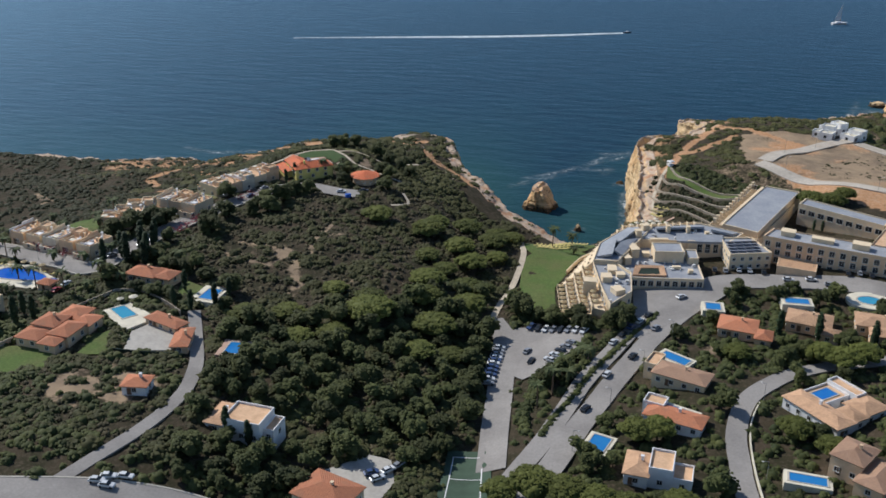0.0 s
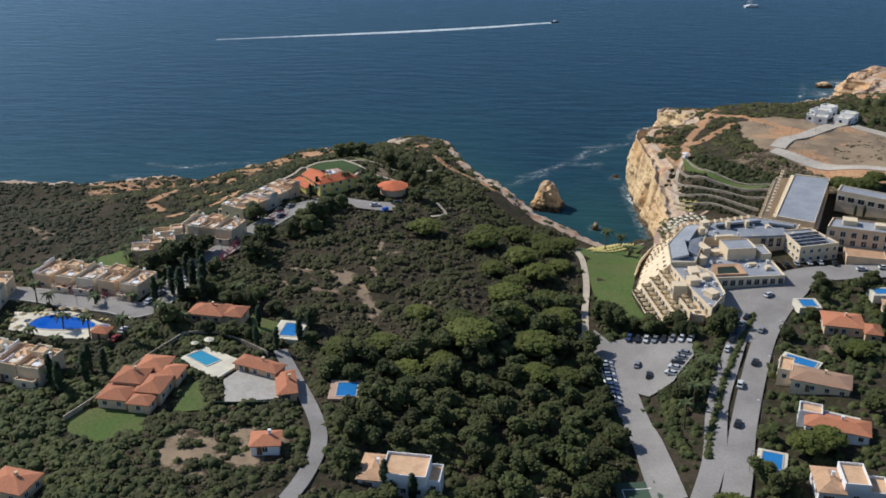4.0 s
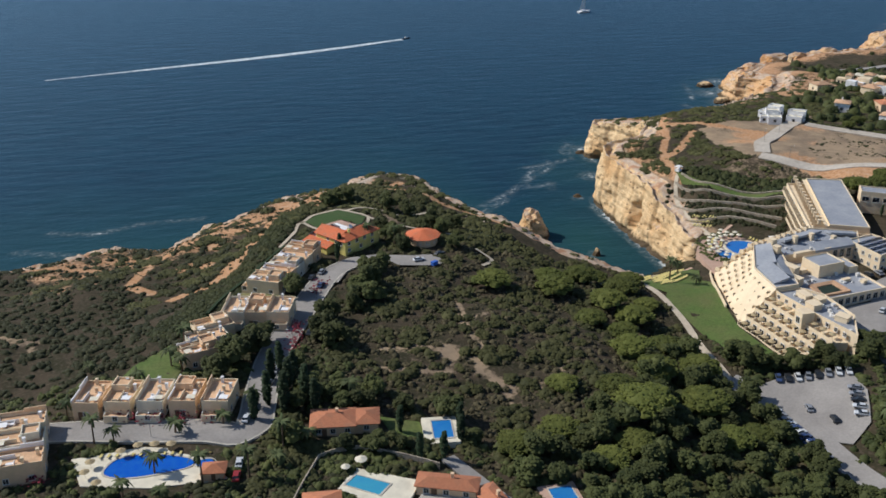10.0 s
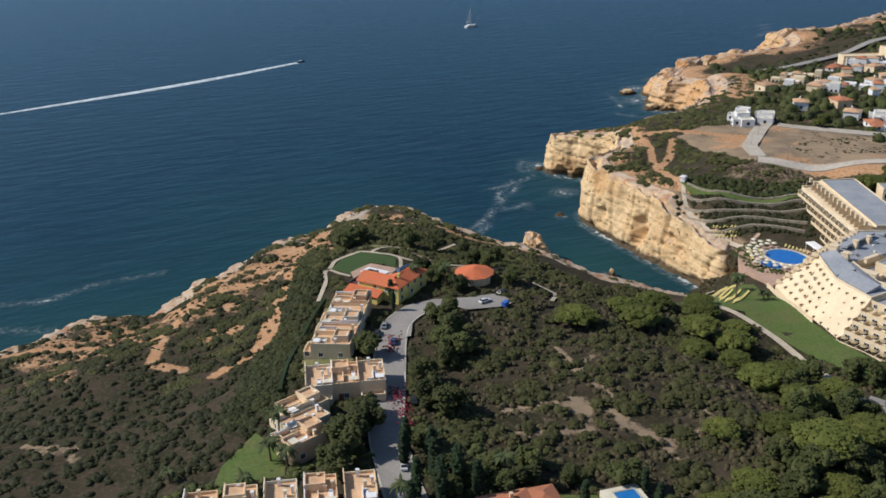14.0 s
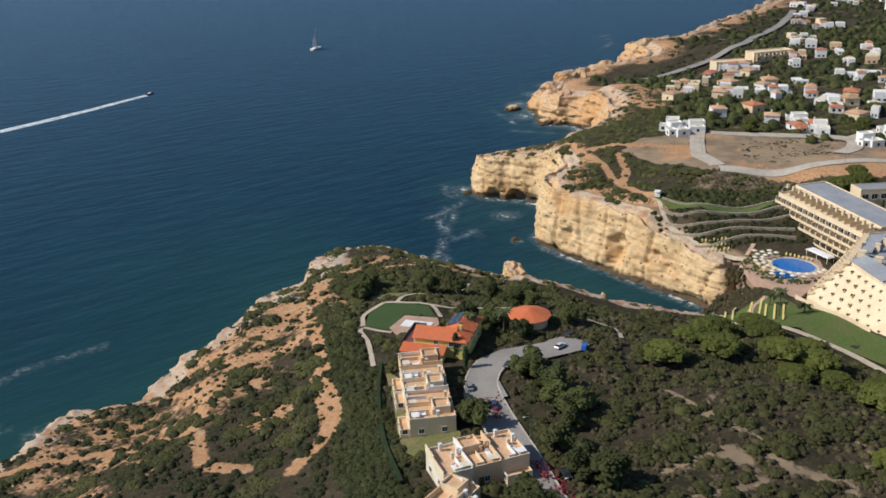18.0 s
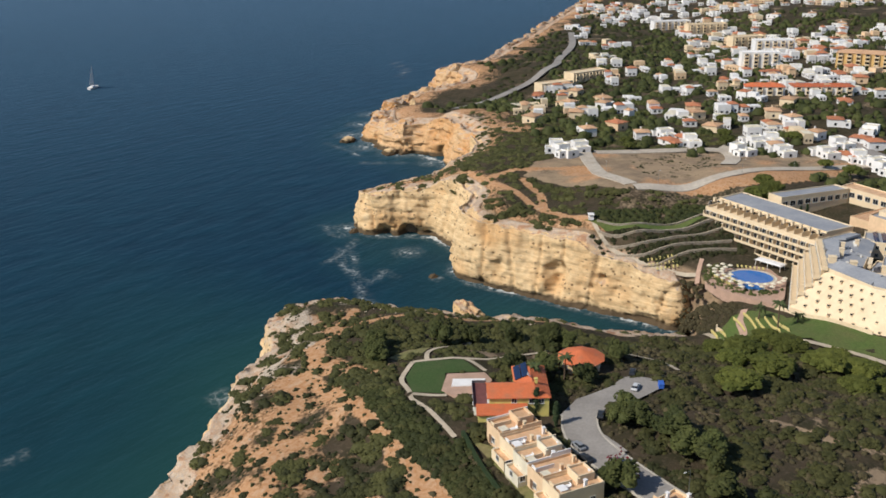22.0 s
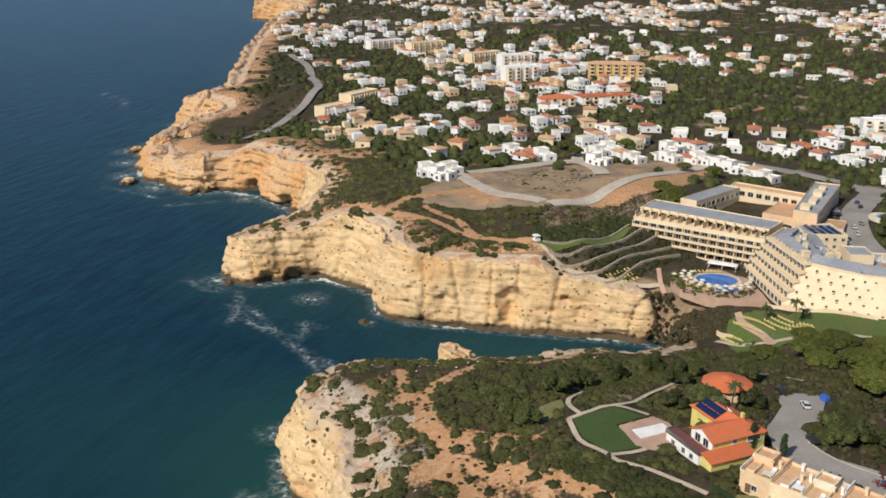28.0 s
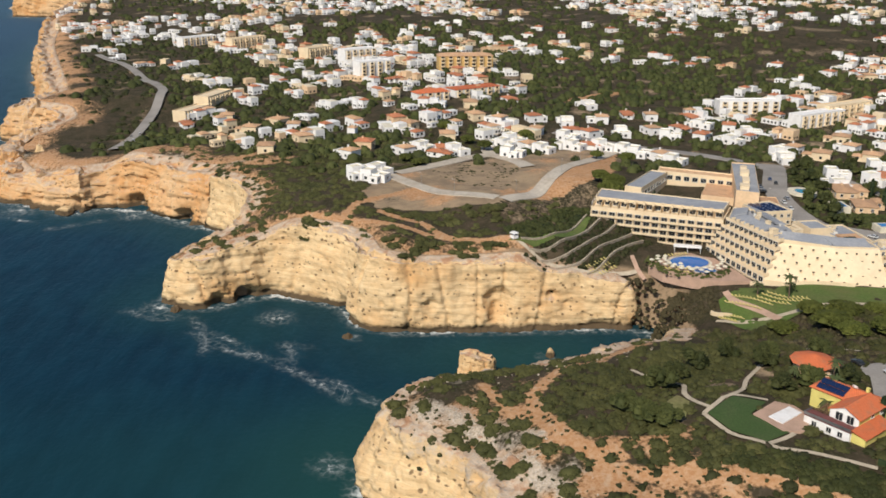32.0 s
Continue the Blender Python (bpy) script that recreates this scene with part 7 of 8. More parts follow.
def tufts(centres, sizes, rng_, flat=0.75):
    """Small irregular leaf clumps, one at each centre."""
    n = len(centres)
    a = rng_.uniform(0, 6.28, n)
    c, s = np.cos(a), np.sin(a)
    v = RING[None] * rng_.uniform(0.65, 1.3, (n, 5, 1)) + rng_.normal(0, 0.12, (n, 5, 3))
    v = np.stack([v[..., 0] * c[:, None] - v[..., 1] * s[:, None], v[..., 0] * s[:, None] + v[..., 1] * c[:, None], v[..., 2] * flat], -1)
    v = v * np.asarray(sizes)[:, None, None] + centres[:, None]
    f = RINGF[None] + 5 * np.arange(n)[:, None, None]
    return v.reshape(-1, 3), f.reshape(-1, 3)


def shells(x, y, z, r, up, rng_, seg=7):
    """Uneven domes of packed foliage, open below."""
    n = len(x)
    v = np.zeros((n, 2 * seg + 1, 3))
    a = np.arange(seg) * 2 * math.pi / seg + rng_.uniform(0, 6.28, (n, 1))
    wob = rng_.uniform(0.72, 1.15, (n, seg))
    for q, (rad, hz) in enumerate(((1.0, -0.25), (0.72, 0.62))):
        v[:, q * seg:(q + 1) * seg, 0] = x[:, None] + np.cos(a) * wob * rad * r[:, None]
        v[:, q * seg:(q + 1) * seg, 1] = y[:, None] + np.sin(a) * wob * rad * r[:, None]
        v[:, q * seg:(q + 1) * seg, 2] = z[:, None] + (hz * rng_.uniform(0.8, 1.15, (n, seg)) * up[:, None] if q else -0.5)
    v[:, -1] = np.stack([x, y, z + up * 0.92], 1)
    i = np.arange(seg)
    j = (i + 1) % seg
    f = np.concatenate([np.stack([i, j, j + seg], 1), np.stack([i, j + seg, i + seg], 1), np.stack([i + seg, j + seg, np.full(seg, 2 * seg)], 1)])
    return v.reshape(-1, 3), (f[None] + (2 * seg + 1) * np.arange(n)[:, None, None]).reshape(-1, 3)


def tri_mesh(name, v, f, *materials):
    me = bpy.data.meshes.new(name)
    me.vertices.add(len(v))
    me.vertices.foreach_set("co", np.asarray(v, np.float32).ravel())
    me.loops.add(f.size)
    me.loops.foreach_set("vertex_index", f.ravel().astype(np.int32))
    me.polygons.add(len(f))
    me.polygons.foreach_set("loop_start", np.arange(0, f.size, 3, dtype=np.int32))
    me.polygons.foreach_set("use_smooth", np.ones(len(f), bool))
    me.update(calc_edges=True)
    for m in materials:
        me.materials.append(m)
    return me


def free_ground(x, y, gap=0.0):
    ok = np.ones(len(x), bool)
    for poly in TAKEN:
        p = np.array(poly)
        near = (x > p[:, 0].min() - 2) & (x < p[:, 0].max() + 2) & (y > p[:, 1].min() - 2) & (y < p[:, 1].max() + 2)
        if near.any():
            ok[near] &= ~inside(x[near], y[near], grow(poly, gap) if gap else poly)
    for pts, w in LINES:
        ok &= near_line(x, y, pts) > w + gap
    for sx, sy, r in SITES:
        ok &= (x - sx) ** 2 + (y - sy) ** 2 > (min(r, 7) + gap) ** 2
    return ok


R = np.random.RandomState(11)


def bushes(name, x, y, r, leaves, material, label, tall=0.62, sink=0.25):
    """Many low shrubs in one mesh, each a dome of leaf clumps."""
    z = ground(x, y)
    n = len(x)
    k = leaves
    th, ph = R.uniform(0, 6.283, (n, k)), np.arccos(R.uniform(0.02, 1, (n, k)))
    rad = r[:, None] * R.uniform(0.72, 1.02, (n, k))
    sq = R.uniform(0.75, 1.3, (n, 1))
    cx = x[:, None] + rad * np.sin(ph) * np.cos(th) * sq
    cy = y[:, None] + rad * np.sin(ph) * np.sin(th) / sq
    cz = z[:, None] + rad * np.cos(ph) * tall - sink * r[:, None] * 0.3
    size = np.clip(r[:, None] * R.uniform(0.22, 0.42, (n, k)), 0.22, 0.8)
    v, f = tufts(np.stack([cx.ravel(), cy.ravel(), cz.ravel()], 1), size.ravel(), R, 0.7)
    v2, f2 = shells(x, y, z - sink * r * 0.3, r * 0.95, r * tall, R)
    v, f = np.concatenate([v2, v]), np.concatenate([f2, f + len(v2)])
    return tagged(new(name, tri_mesh(name, v, f, material)), label, "shrubs", kind="stuff")


def scatter(n, x0, x1, y0, y1):
    return R.uniform(x0, x1, n), R.uniform(y0, y1, n)


def sparse(x, y, amount):
    """Keep plants off bare soil."""
    e, p, d = soil_masks(x, y)
    bare = np.maximum(np.maximum(e * 1.0, p * 1.05), d * 1.0)
    return (R.uniform(0, 1, len(x)) > np.clip((bare - 0.30) * 3.2, 0, amount)) & free_ground(x, y, 0.6)


# dark scrub of the hill
x, y = scatter(6500, -75, 80, 120, 345)
m = (shore_distance(x, y) > 12) & sparse(x, y, 0.93)
x, y = x[m], y[m]
bushes("hill_scrub", x, y, R.uniform(0.6, 1.5, len(x)), 7, M_HEATH, "brown heath covering the hill", 0.85)
# dark green mats in loose drifts over the heath
x, y = scatter(4200, -75, 80, 120, 345)
patchy = wobble(x, y, 6.0, 1.0) + 0.7 * wobble(x, y, 2.6, 2.0)
m = (shore_distance(x, y) > 12) & (R.uniform(-0.35, 0.55, len(x)) < patchy) & sparse(x, y, 0.9)
x, y, patchy = x[m], y[m], patchy[m]
bushes("hill_mats", x, y, R.uniform(1.2, 2.4, len(x)) * (1.0 + 0.4 * np.clip(patchy, 0, 1.2)), 26, M_SCRUB, "dark green shrub mats in drifts over the hill", 0.8)
# grey-green maquis of the western slope
x, y = scatter(8000, -240, -40, 175, 425)
m = (shore_distance(x, y) > 8) & sparse(x, y, 0.86)
x, y = x[m], y[m]
m = R.uniform(-1.3, 0.4, len(x)) < wobble(x, y, 9.0, 6.0) + 0.5 * wobble(x, y, 4.0, 1.0)
x, y = x[m], y[m]
bushes("slope_scrub", x, y, R.uniform(0.8, 2.2, len(x)), 8, M_MAQUIS, "grey-green maquis on the western slope")
# rounded mats of shrub on the bare points
x, y = scatter(1500, -150, 40, 335, 466)
m = (shore_distance(x, y) > 9) & free_ground(x, y, 1.0) & (np.min([near_line(x, y, p) for p in RED_PATHS], axis=0) > 2.6) & (R.uniform(0, 1, len(x)) < np.where(x > -55, 0.46, 0.20) + 0.2 * wobble(x, y, 12.0, 3.0))
x, y = x[m], y[m]
bushes("shrub_mats", x, y, R.uniform(0.9, 2.6, len(x)) * np.where(x > -55, 1.2, 1.0), 30, M_SCRUB, "rounded dark shrubs on bare red ground", 0.6)
MATS = [(-80.8, 376.6, 4.6), (-102.5, 365.3, 4.8), (-80.5, 355.1, 4.6), (-66.3, 361.3, 4.4), (-70.5, 351.9, 4.6), (-66.2, 377.6, 2.4), (-63.3, 396.7, 2.4), (-86.1, 361.6, 2.6), (-85.6, 345.8, 3.2), (-77, 343.3, 3.4),
        (-112.2, 362.3, 2.8), (-95.3, 359.1, 2.6), (-125.1, 352.2, 3.6), (-96.2, 347.4, 4.4), (-85.3, 335.9, 4.6), (-95.9, 330.2, 3.8), (-103.9, 322.9, 4.4), (-133.5, 357.1, 4.0), (-115, 350.9, 4.2), (-140.3, 355.6, 3.6), (-74, 366, 3.0), (-90, 352, 3.0)]
for mx, my, mr in MATS:
    k = int(5 + 2.2 * mr)
    x, y = mx + R.normal(0, 0.42, k) * mr * 1.15, my + R.normal(0, 0.36, k) * mr
    bushes("shrub_mat", x, y, R.uniform(0.32, 0.6, k) * mr, 26, M_SCRUB, "large rounded dark shrub on red earth", 0.5)
c = resample([(-46, 376), (-55, 356), (-63, 338), (-73, 318), (-83, 300), (-92, 284)], 0.5)
x, y = np.repeat(c[:, 0], 5) + R.uniform(-8, 5, len(c) * 5), np.repeat(c[:, 1], 5) + R.uniform(-5, 5, len(c) * 5)
m = free_ground(x, y, 0.5) & (np.min([near_line(x, y, q) for q in RED_PATHS], axis=0) > 2.4)
x, y = x[m], y[m]
bushes("slope_thicket", x, y, R.uniform(0.9, 2.0, len(x)), 10, M_TREE, "dense dark thicket beside the row of houses", 0.75)
# tiny tussocks on the bare slope
x, y = scatter(2400, -150, 34, 335, 466)
m = (shore_distance(x, y) > 6) & free_ground(x, y, 0.5)
x, y = x[m], y[m]
bushes("tussocks", x, y, R.uniform(0.35, 0.9, len(x)), 5, M_MAQUIS, "small dry tussocks on the bare slope", 0.6)
# loose stones on the bare slope
x, y = scatter(900, -150, 36, 335, 462)
d = shore_distance(x, y)
m = (d > 8) & (d < 27) & free_ground(x, y, 0.5)
x, y = x[m], y[m]
v, f = tufts(np.stack([x, y, ground(x, y) + 0.35], 1), R.uniform(0.2, 0.48, len(x)), R, 0.8)
stones = new("loose_stones", tri_mesh("loose_stones", v, f, mat("bleached_stone", (0.50, 0.42, 0.33), 0.95, vary=0.25, scale=1.5, second=(0.42, 0.34, 0.26), scale2=0.3)))
stones.data.polygons.foreach_set("use_smooth", np.zeros(len(stones.data.polygons), bool))
tagged(stones, "bleached limestone rubble on the bare slope", "stones", kind="stuff")
x, y = scatter(1900, -45, 60, 330, 445)
m = (shore_distance(x, y) > 26) & sparse(x, y, 0.97)
x, y = x[m], y[m]
bushes("garden_scrub", x, y, R.uniform(0.8, 2.2, len(x)), 12, M_SCRUB, "dense dark shrubs round the gardens on the point", 0.8)
x, y = scatter(420, 24, 100, 340, 440)
d = shore_distance(x, y)
m = (d > 4) & (d < 22) & free_ground(x, y, 0.5) & (R.uniform(0, 1, len(x)) < 0.32 + 0.35 * wobble(x, y, 6.0, 8.0))
x, y = x[m], y[m]
bushes("cove_scrub", x, y, R.uniform(0.8, 2.4, len(x)), 14, M_SCRUB, "low shrubs along the rim of the cove", 0.5)
# eastern headland
x, y = scatter(2600, 126, 330, 375, 600)
d = shore_distance(x, y)
m = (d > 6) & sparse(x, y, 0.93) & ~inside(x, y, LOT) & ~inside(x, y, LOT_SIDE) & ((y > 415) | (x > 160))
x, y = x[m], y[m]
bushes("headland_scrub", x, y, R.uniform(0.9, 2.6, len(x)), 14, M_SCRUB, "dark wind-cut scrub on the headland", 0.5)
x, y = scatter(1500, 126, 290, 400, 560)
m = (shore_distance(x, y) > 5) & free_ground(x, y, 1.0) & ~inside(x, y, LOT) & (np.min([near_line(x, y, p) for p in RED_PATHS], axis=0) > 2.8) & (R.uniform(-0.6, 0.7, len(x)) < wobble(x, y, 9.0, 4.0))
x, y = x[m], y[m]
bushes("headland_mats", x, y, R.uniform(1.2, 3.4, len(x)), 26, M_SCRUB, "rounded dark shrubs near the cliff edge", 0.4)
x, y = scatter(900, 200, 280, 378, 440)
m = inside(x, y, PLOT) & free_ground(x, y, 0.5) & (R.uniform(-0.6, 0.9, len(x)) < wobble(x, y, 7.0, 3.0))
x, y = x[m], y[m]
bushes("plot_weeds", x, y, R.uniform(0.4, 1.0, len(x)), 6, M_MAQUIS, "dry weeds on the empty building plot", 0.4)
x, y = scatter(1100, 140, 222, 360, 415)
m = free_ground(x, y, 0.5) & ~inside(x, y, LOT_SIDE) & (near_line(x, y, [(150, 398), (164, 382), (178, 372)]) < 9)
x, y = x[m], y[m]
bushes("hedge_scrub", x, y, R.uniform(1.3, 2.4, len(x)), 14, M_TREE, "thick dark shrubs behind the curved lawn", 0.9)
# planting round the hotel pool
a, q = R.uniform(0.9, 5.3, 260), R.uniform(1.5, 2.15, 260)
x, y = 131 + 8.2 * q * np.cos(a), 329 + 9.6 * q * np.sin(a)
m = inside(x, y, [(131, 350), (117, 343), (111, 328), (118, 317), (134, 314), (148, 330), (144, 344)])
x, y = x[m], y[m]
v, f = tufts(np.stack([x, y, np.full(len(x), 25.7)], 1), R.uniform(0.5, 1.0, len(x)), R, 0.9)
tagged(new("pool_planting", tri_mesh("pool_planting", v, f, M_TREE)), "small clipped shrubs on the pool terrace", "shrubs", kind="stuff")
# planted terraces below the lawn
x, y = scatter(2300, 124, 180, 340, 406)
near = np.min([near_line(x, y, p) for p in TIERS], axis=0)
m = (near > 0.9) & (near < 4.0) & free_ground(x, y, 0.3) & (R.uniform(0, 1, len(x)) < 0.75)
x, y = x[m], y[m]
bushes("terrace_shrubs", x, y, R.uniform(0.5, 1.6, len(x)), 10, M_MAQUIS, "shrubs planted along the stone terraces", 0.9)
# coast towards the town
x, y = scatter(4200, 290, 900, 480, 800)
d = shore_distance(x, y)
m = (d > np.where(x < 470, 62, 24)) & (d < 190) & (R.uniform(0, 1, len(x)) < smoothstep(20, 80, d) * (0.62 + 0.5 * wobble(x, y, 11.0, 2.0))) & free_ground(x, y, 0)
x, y = x[m], y[m]
bushes("coast_scrub", x, y, R.uniform(1.4, 4.0, len(x)), 9, M_MAQUIS, "scrub above the far cliffs", 0.6)
# greenery of the town and the country behind
x, y = scatter(9500, 250, 2400, -600, 1000)
dens = np.array([noise.noise(Vector((a * 0.01, b * 0.01, 3))) for a, b in zip(x, y)])
woods = np.any([inside(x, y, w) for w in WOODS], axis=0)
m = (shore_distance(x, y) > 40) & (R.uniform(0, 1, len(x)) < np.where(woods, 1.0, 0.72 + dens * 0.8) * np.where(inside(x, y, CENTRE), 0.4, 1.0)) & free_ground(x, y, 0)
x, y = x[m], y[m]
bushes("town_trees", x, y, R.uniform(2.4, 5.2, len(x)), 9, M_TREE, "dark trees between the houses of the town", 0.9, -0.5)
x, y = scatter(5800, 240, 900, 60, 640)
m = (shore_distance(x, y) > 40) & free_ground(x, y, 0) & ~inside(x, y, LOT) & ~inside(x, y, LOT_SIDE) & (R.uniform(0, 1, len(x)) < np.where(inside(x, y, CENTRE), 0.3, 0.66 + 0.4 * wobble(x, y, 15.0, 4.0)))
x, y = x[m], y[m]
bushes("town_gardens", x, y, R.uniform(1.5, 4.2, len(x)), 11, M_TREE, "garden trees and hedges of the town", 0.95, -0.5)
# undergrowth of the wooded valley and the gardens
x, y = scatter(6500, -70, 245, 85, 262)
m = free_ground(x, y, 0.4) & sparse(x, y, 0.8) & ((x > 40) | (y < 205))
x, y = x[m], y[m]
bushes("undergrowth", x, y, R.uniform(0.8, 2.3, len(x)), 10, M_TREE, "dark undergrowth between houses and roads", 0.95)
x, y = scatter(900, -150, -40, 175, 262)
m = free_ground(x, y, 0.4)
x, y = x[m], y[m]
bushes("village_shrubs", x, y, R.uniform(0.8, 2.0, len(x)), 12, M_TREE, "garden shrubs of the holiday village", 1.0)
x, y = scatter(620, 100, 132, 324, 358)
m = (shore_distance(x, y) > 2.5) & free_ground(x, y, 0.3)
x, y = x[m], y[m]
bushes("cove_end_scrub", x, y, R.uniform(0.6, 1.5, len(x)), 9, M_HEATH, "brown scrub on the steep end of the cove", 0.55)
x, y = scatter(1700, -150, -58, 92, 180)
m = free_ground(x, y, 0.6) & sparse(x, y, 0.9)
x, y = x[m], y[m]
bushes("garden_trees", x, y, R.uniform(0.9, 2.6, len(x)), 12, M_TREE, "garden trees and shrubs below the village", 1.0)
# clipped hedges along the roads
for nm, pts, wd in (("road_hedge", [(92, 155), (99, 175), (107, 195), (117, 216), (127, 236)], 1.0), ("hotel_hedge", [(80, 236), (90, 234), (108, 226)], 2.2), ("car_park_hedge", [(86, 160), (88, 178), (94, 192), (100, 203)], 2.6)):
    c = resample(pts, 0.8)
    x, y = c[:, 0] + R.uniform(-wd, wd, len(c)) * 0.5, c[:, 1] + R.uniform(-wd, wd, len(c)) * 0.5
    b = bushes(nm, x, y, R.uniform(0.8, 1.3, len(x)) * (0.8 + wd * 0.25), 12, M_TREE, "dark hedge along the road", 1.1, -0.6)


# ---------------------------------------------------------------- trees
def trunk_bm(h, r, lean=0.3, limbs=4, seed=0):
    bm = bmesh.new()
    r3 = random.Random(seed)
    def tube(a, b, r0, r1):
        d = Vector(b) - Vector(a)
        bmesh.ops.create_cone(bm, cap_ends=True, segments=6, radius1=r0, radius2=r1, depth=d.length, matrix=Matrix.Translation((Vector(a) + Vector(b)) / 2) @ d.to_track_quat("Z", "Y").to_matrix().to_4x4())
    mid = (r3.uniform(-lean, lean), r3.uniform(-lean, lean), h * 0.55)
    tube((0, 0, -0.8), mid, r, r * 0.75)
    top = (mid[0] * 1.5, mid[1] * 1.5, h)
    tube(mid, top, r * 0.75, r * 0.4)
    for k in range(limbs):
        a = 6.28 * k / limbs + r3.uniform(-0.4, 0.4)
        tube(mid, (mid[0] + math.cos(a) * h * 0.35, mid[1] + math.sin(a) * h * 0.35, h * r3.uniform(0.8, 1.0)), r * 0.45, r * 0.15)
    return bm


def crown(kind, seed):
    r3 = np.random.RandomState(seed)
    if kind == "pine":
        lobes = [(0.0, 0.0, 4.6, 3.6)]
        for k in range(1, 20):
            a, d = 2.4 * k + r3.uniform(-0.2, 0.2), 0.78 * math.sqrt(k)
            lobes.append((d * math.cos(a), d * math.sin(a), 6.0 - 0.125 * d * d + r3.uniform(-0.1, 0.1), r3.uniform(1.0, 1.3)))
        flat, n, size = 0.62, 44, (0.15, 0.27)
    elif kind == "oak":
        lobes = [(r3.normal(0, 1.3), r3.normal(0, 1.3), 3.6 + r3.uniform(-1.3, 1.5), r3.uniform(1.1, 1.9)) for _ in range(9)]
        flat, n, size = 0.9, 52, (0.20, 0.42)
    else:
        lobes = [(r3.normal(0, 0.12), r3.normal(0, 0.12), 0.9 + 0.95 * k, 1.0 * math.sin(0.35 + 2.6 * k / 9) + 0.15) for k in range(9)]
        flat, n, size = 0.95, 40, (0.18, 0.40)
    pts, sz = [], []
    L = np.array(lobes)
    v2, f2 = shells(L[:, 0], L[:, 1], L[:, 2] - L[:, 3] * flat * 0.3, L[:, 3] * 0.95, L[:, 3] * flat * 1.3, r3, 8)
    for lx, ly, lz, lr in lobes:
        u = r3.normal(0, 1, (n, 3))
        u /= np.linalg.norm(u, axis=1)[:, None]
        u[:, 2] = np.where(u[:, 2] < -0.35, -u[:, 2], u[:, 2])
        rad = lr * r3.uniform(0.72, 1.06, (n, 1))
        pts.append(np.array([lx, ly, lz]) + u * rad * (1, 1, flat))
        sz.append(r3.uniform(*size, n) * (0.7 + 0.3 * lr))
    v, f = tufts(np.concatenate(pts), np.concatenate(sz), r3, 0.75)
    return np.concatenate([v2, v]), np.concatenate([f2, f + len(v2)])


def tree_kind(name, kind, seed, leaf, h, r, label, group):
    root = empty(name)
    part("trunk", trunk_bm(h, r, 0.35, 4, seed), M_BARK, root)
    v, f = crown(kind, seed)
    o = new("crown", tri_mesh("crown", v, f, leaf))
    o.parent = root
    return [tagged(root, label, "tree", group=group), False]


PINES = [tree_kind("umbrella_pine", "pine", 20 + k, M_PINE, 5.4, 0.28, "umbrella pine with a broad bright green crown", "umbrella pines") for k in range(4)]
OAKS = [tree_kind("broadleaf_tree", "oak", 40 + k, M_TREE, 3.6, 0.22, "dense dark green tree with a rounded crown", "broadleaf trees") for k in range(5)]
CYPRESSES = [tree_kind("cypress", "cypress", 60 + k, M_CYPRESS, 6.0, 0.16, "tall slim dark cypress", "cypresses") for k in range(2)]


def plant(kinds, x, y, size, tall=1.0, up=0.0):
    k = kinds[int(R.randint(len(kinds)))]
    m = pose(x, y, gz(x, y) + up, 0, 0, float(R.uniform(0, 360))) @ Matrix.Diagonal((size, size, size * tall, 1))
    if not k[1]:
        k[1] = True
        k[0].matrix_basis = m
        return
    o = copy_thing(k[0], m)
    o.matrix_basis = m


PINE_SITES = [(14, 296, 1.25), (36, 293, 1.35), (51, 306, 1.25), (51, 282, 1.2), (63, 296, 1.2), (57, 273, 1.25), (44, 246, 1.3), (45, 232, 1.3), (31, 210, 1.6), (52, 215, 1.45), (61, 235, 1.2), (-9, 200, 1.1), (4, 205, 1.1), (40, 270, 1.0),
              (14, 228, 0.9), (62, 318, 1.0), (70, 305, 1.0), (28, 222, 1.1), (58, 252, 1.1), (38, 305, 1.0), (66, 282, 0.9), (48, 262, 1.0), (22, 196, 1.1), (12, 190, 1.0), (50, 196, 1.1), (60, 200, 1.0)]
for x, y, s in PINE_SITES:
    plant(PINES, x, y, s * 1.3, 0.72, -1.7)
for x, y, s in ((198, 350, 1.6), (206, 346, 1.4), (212, 352, 1.2), (265, 325, 1.2), (275, 340, 1.0), (300, 400, 1.2), (258, 440, 0.9), (268, 446, 1.0), (318, 408, 1.1), (330, 372, 1.2), (350, 420, 1.2), (182, 204, 1.4), (176, 208, 1.3), (190, 210, 1.3),
                (160, 160, 1.2), (168, 152, 1.1), (118, 156, 1.2), (124, 158, 1.2), (92, 128, 1.5), (100, 126, 1.4), (108, 124, 1.3), (116, 122, 1.3), (84, 126, 1.2), (128, 126, 1.2), (150, 205, 1.1)):
    plant(PINES, x, y, s, 0.9, -0.8)
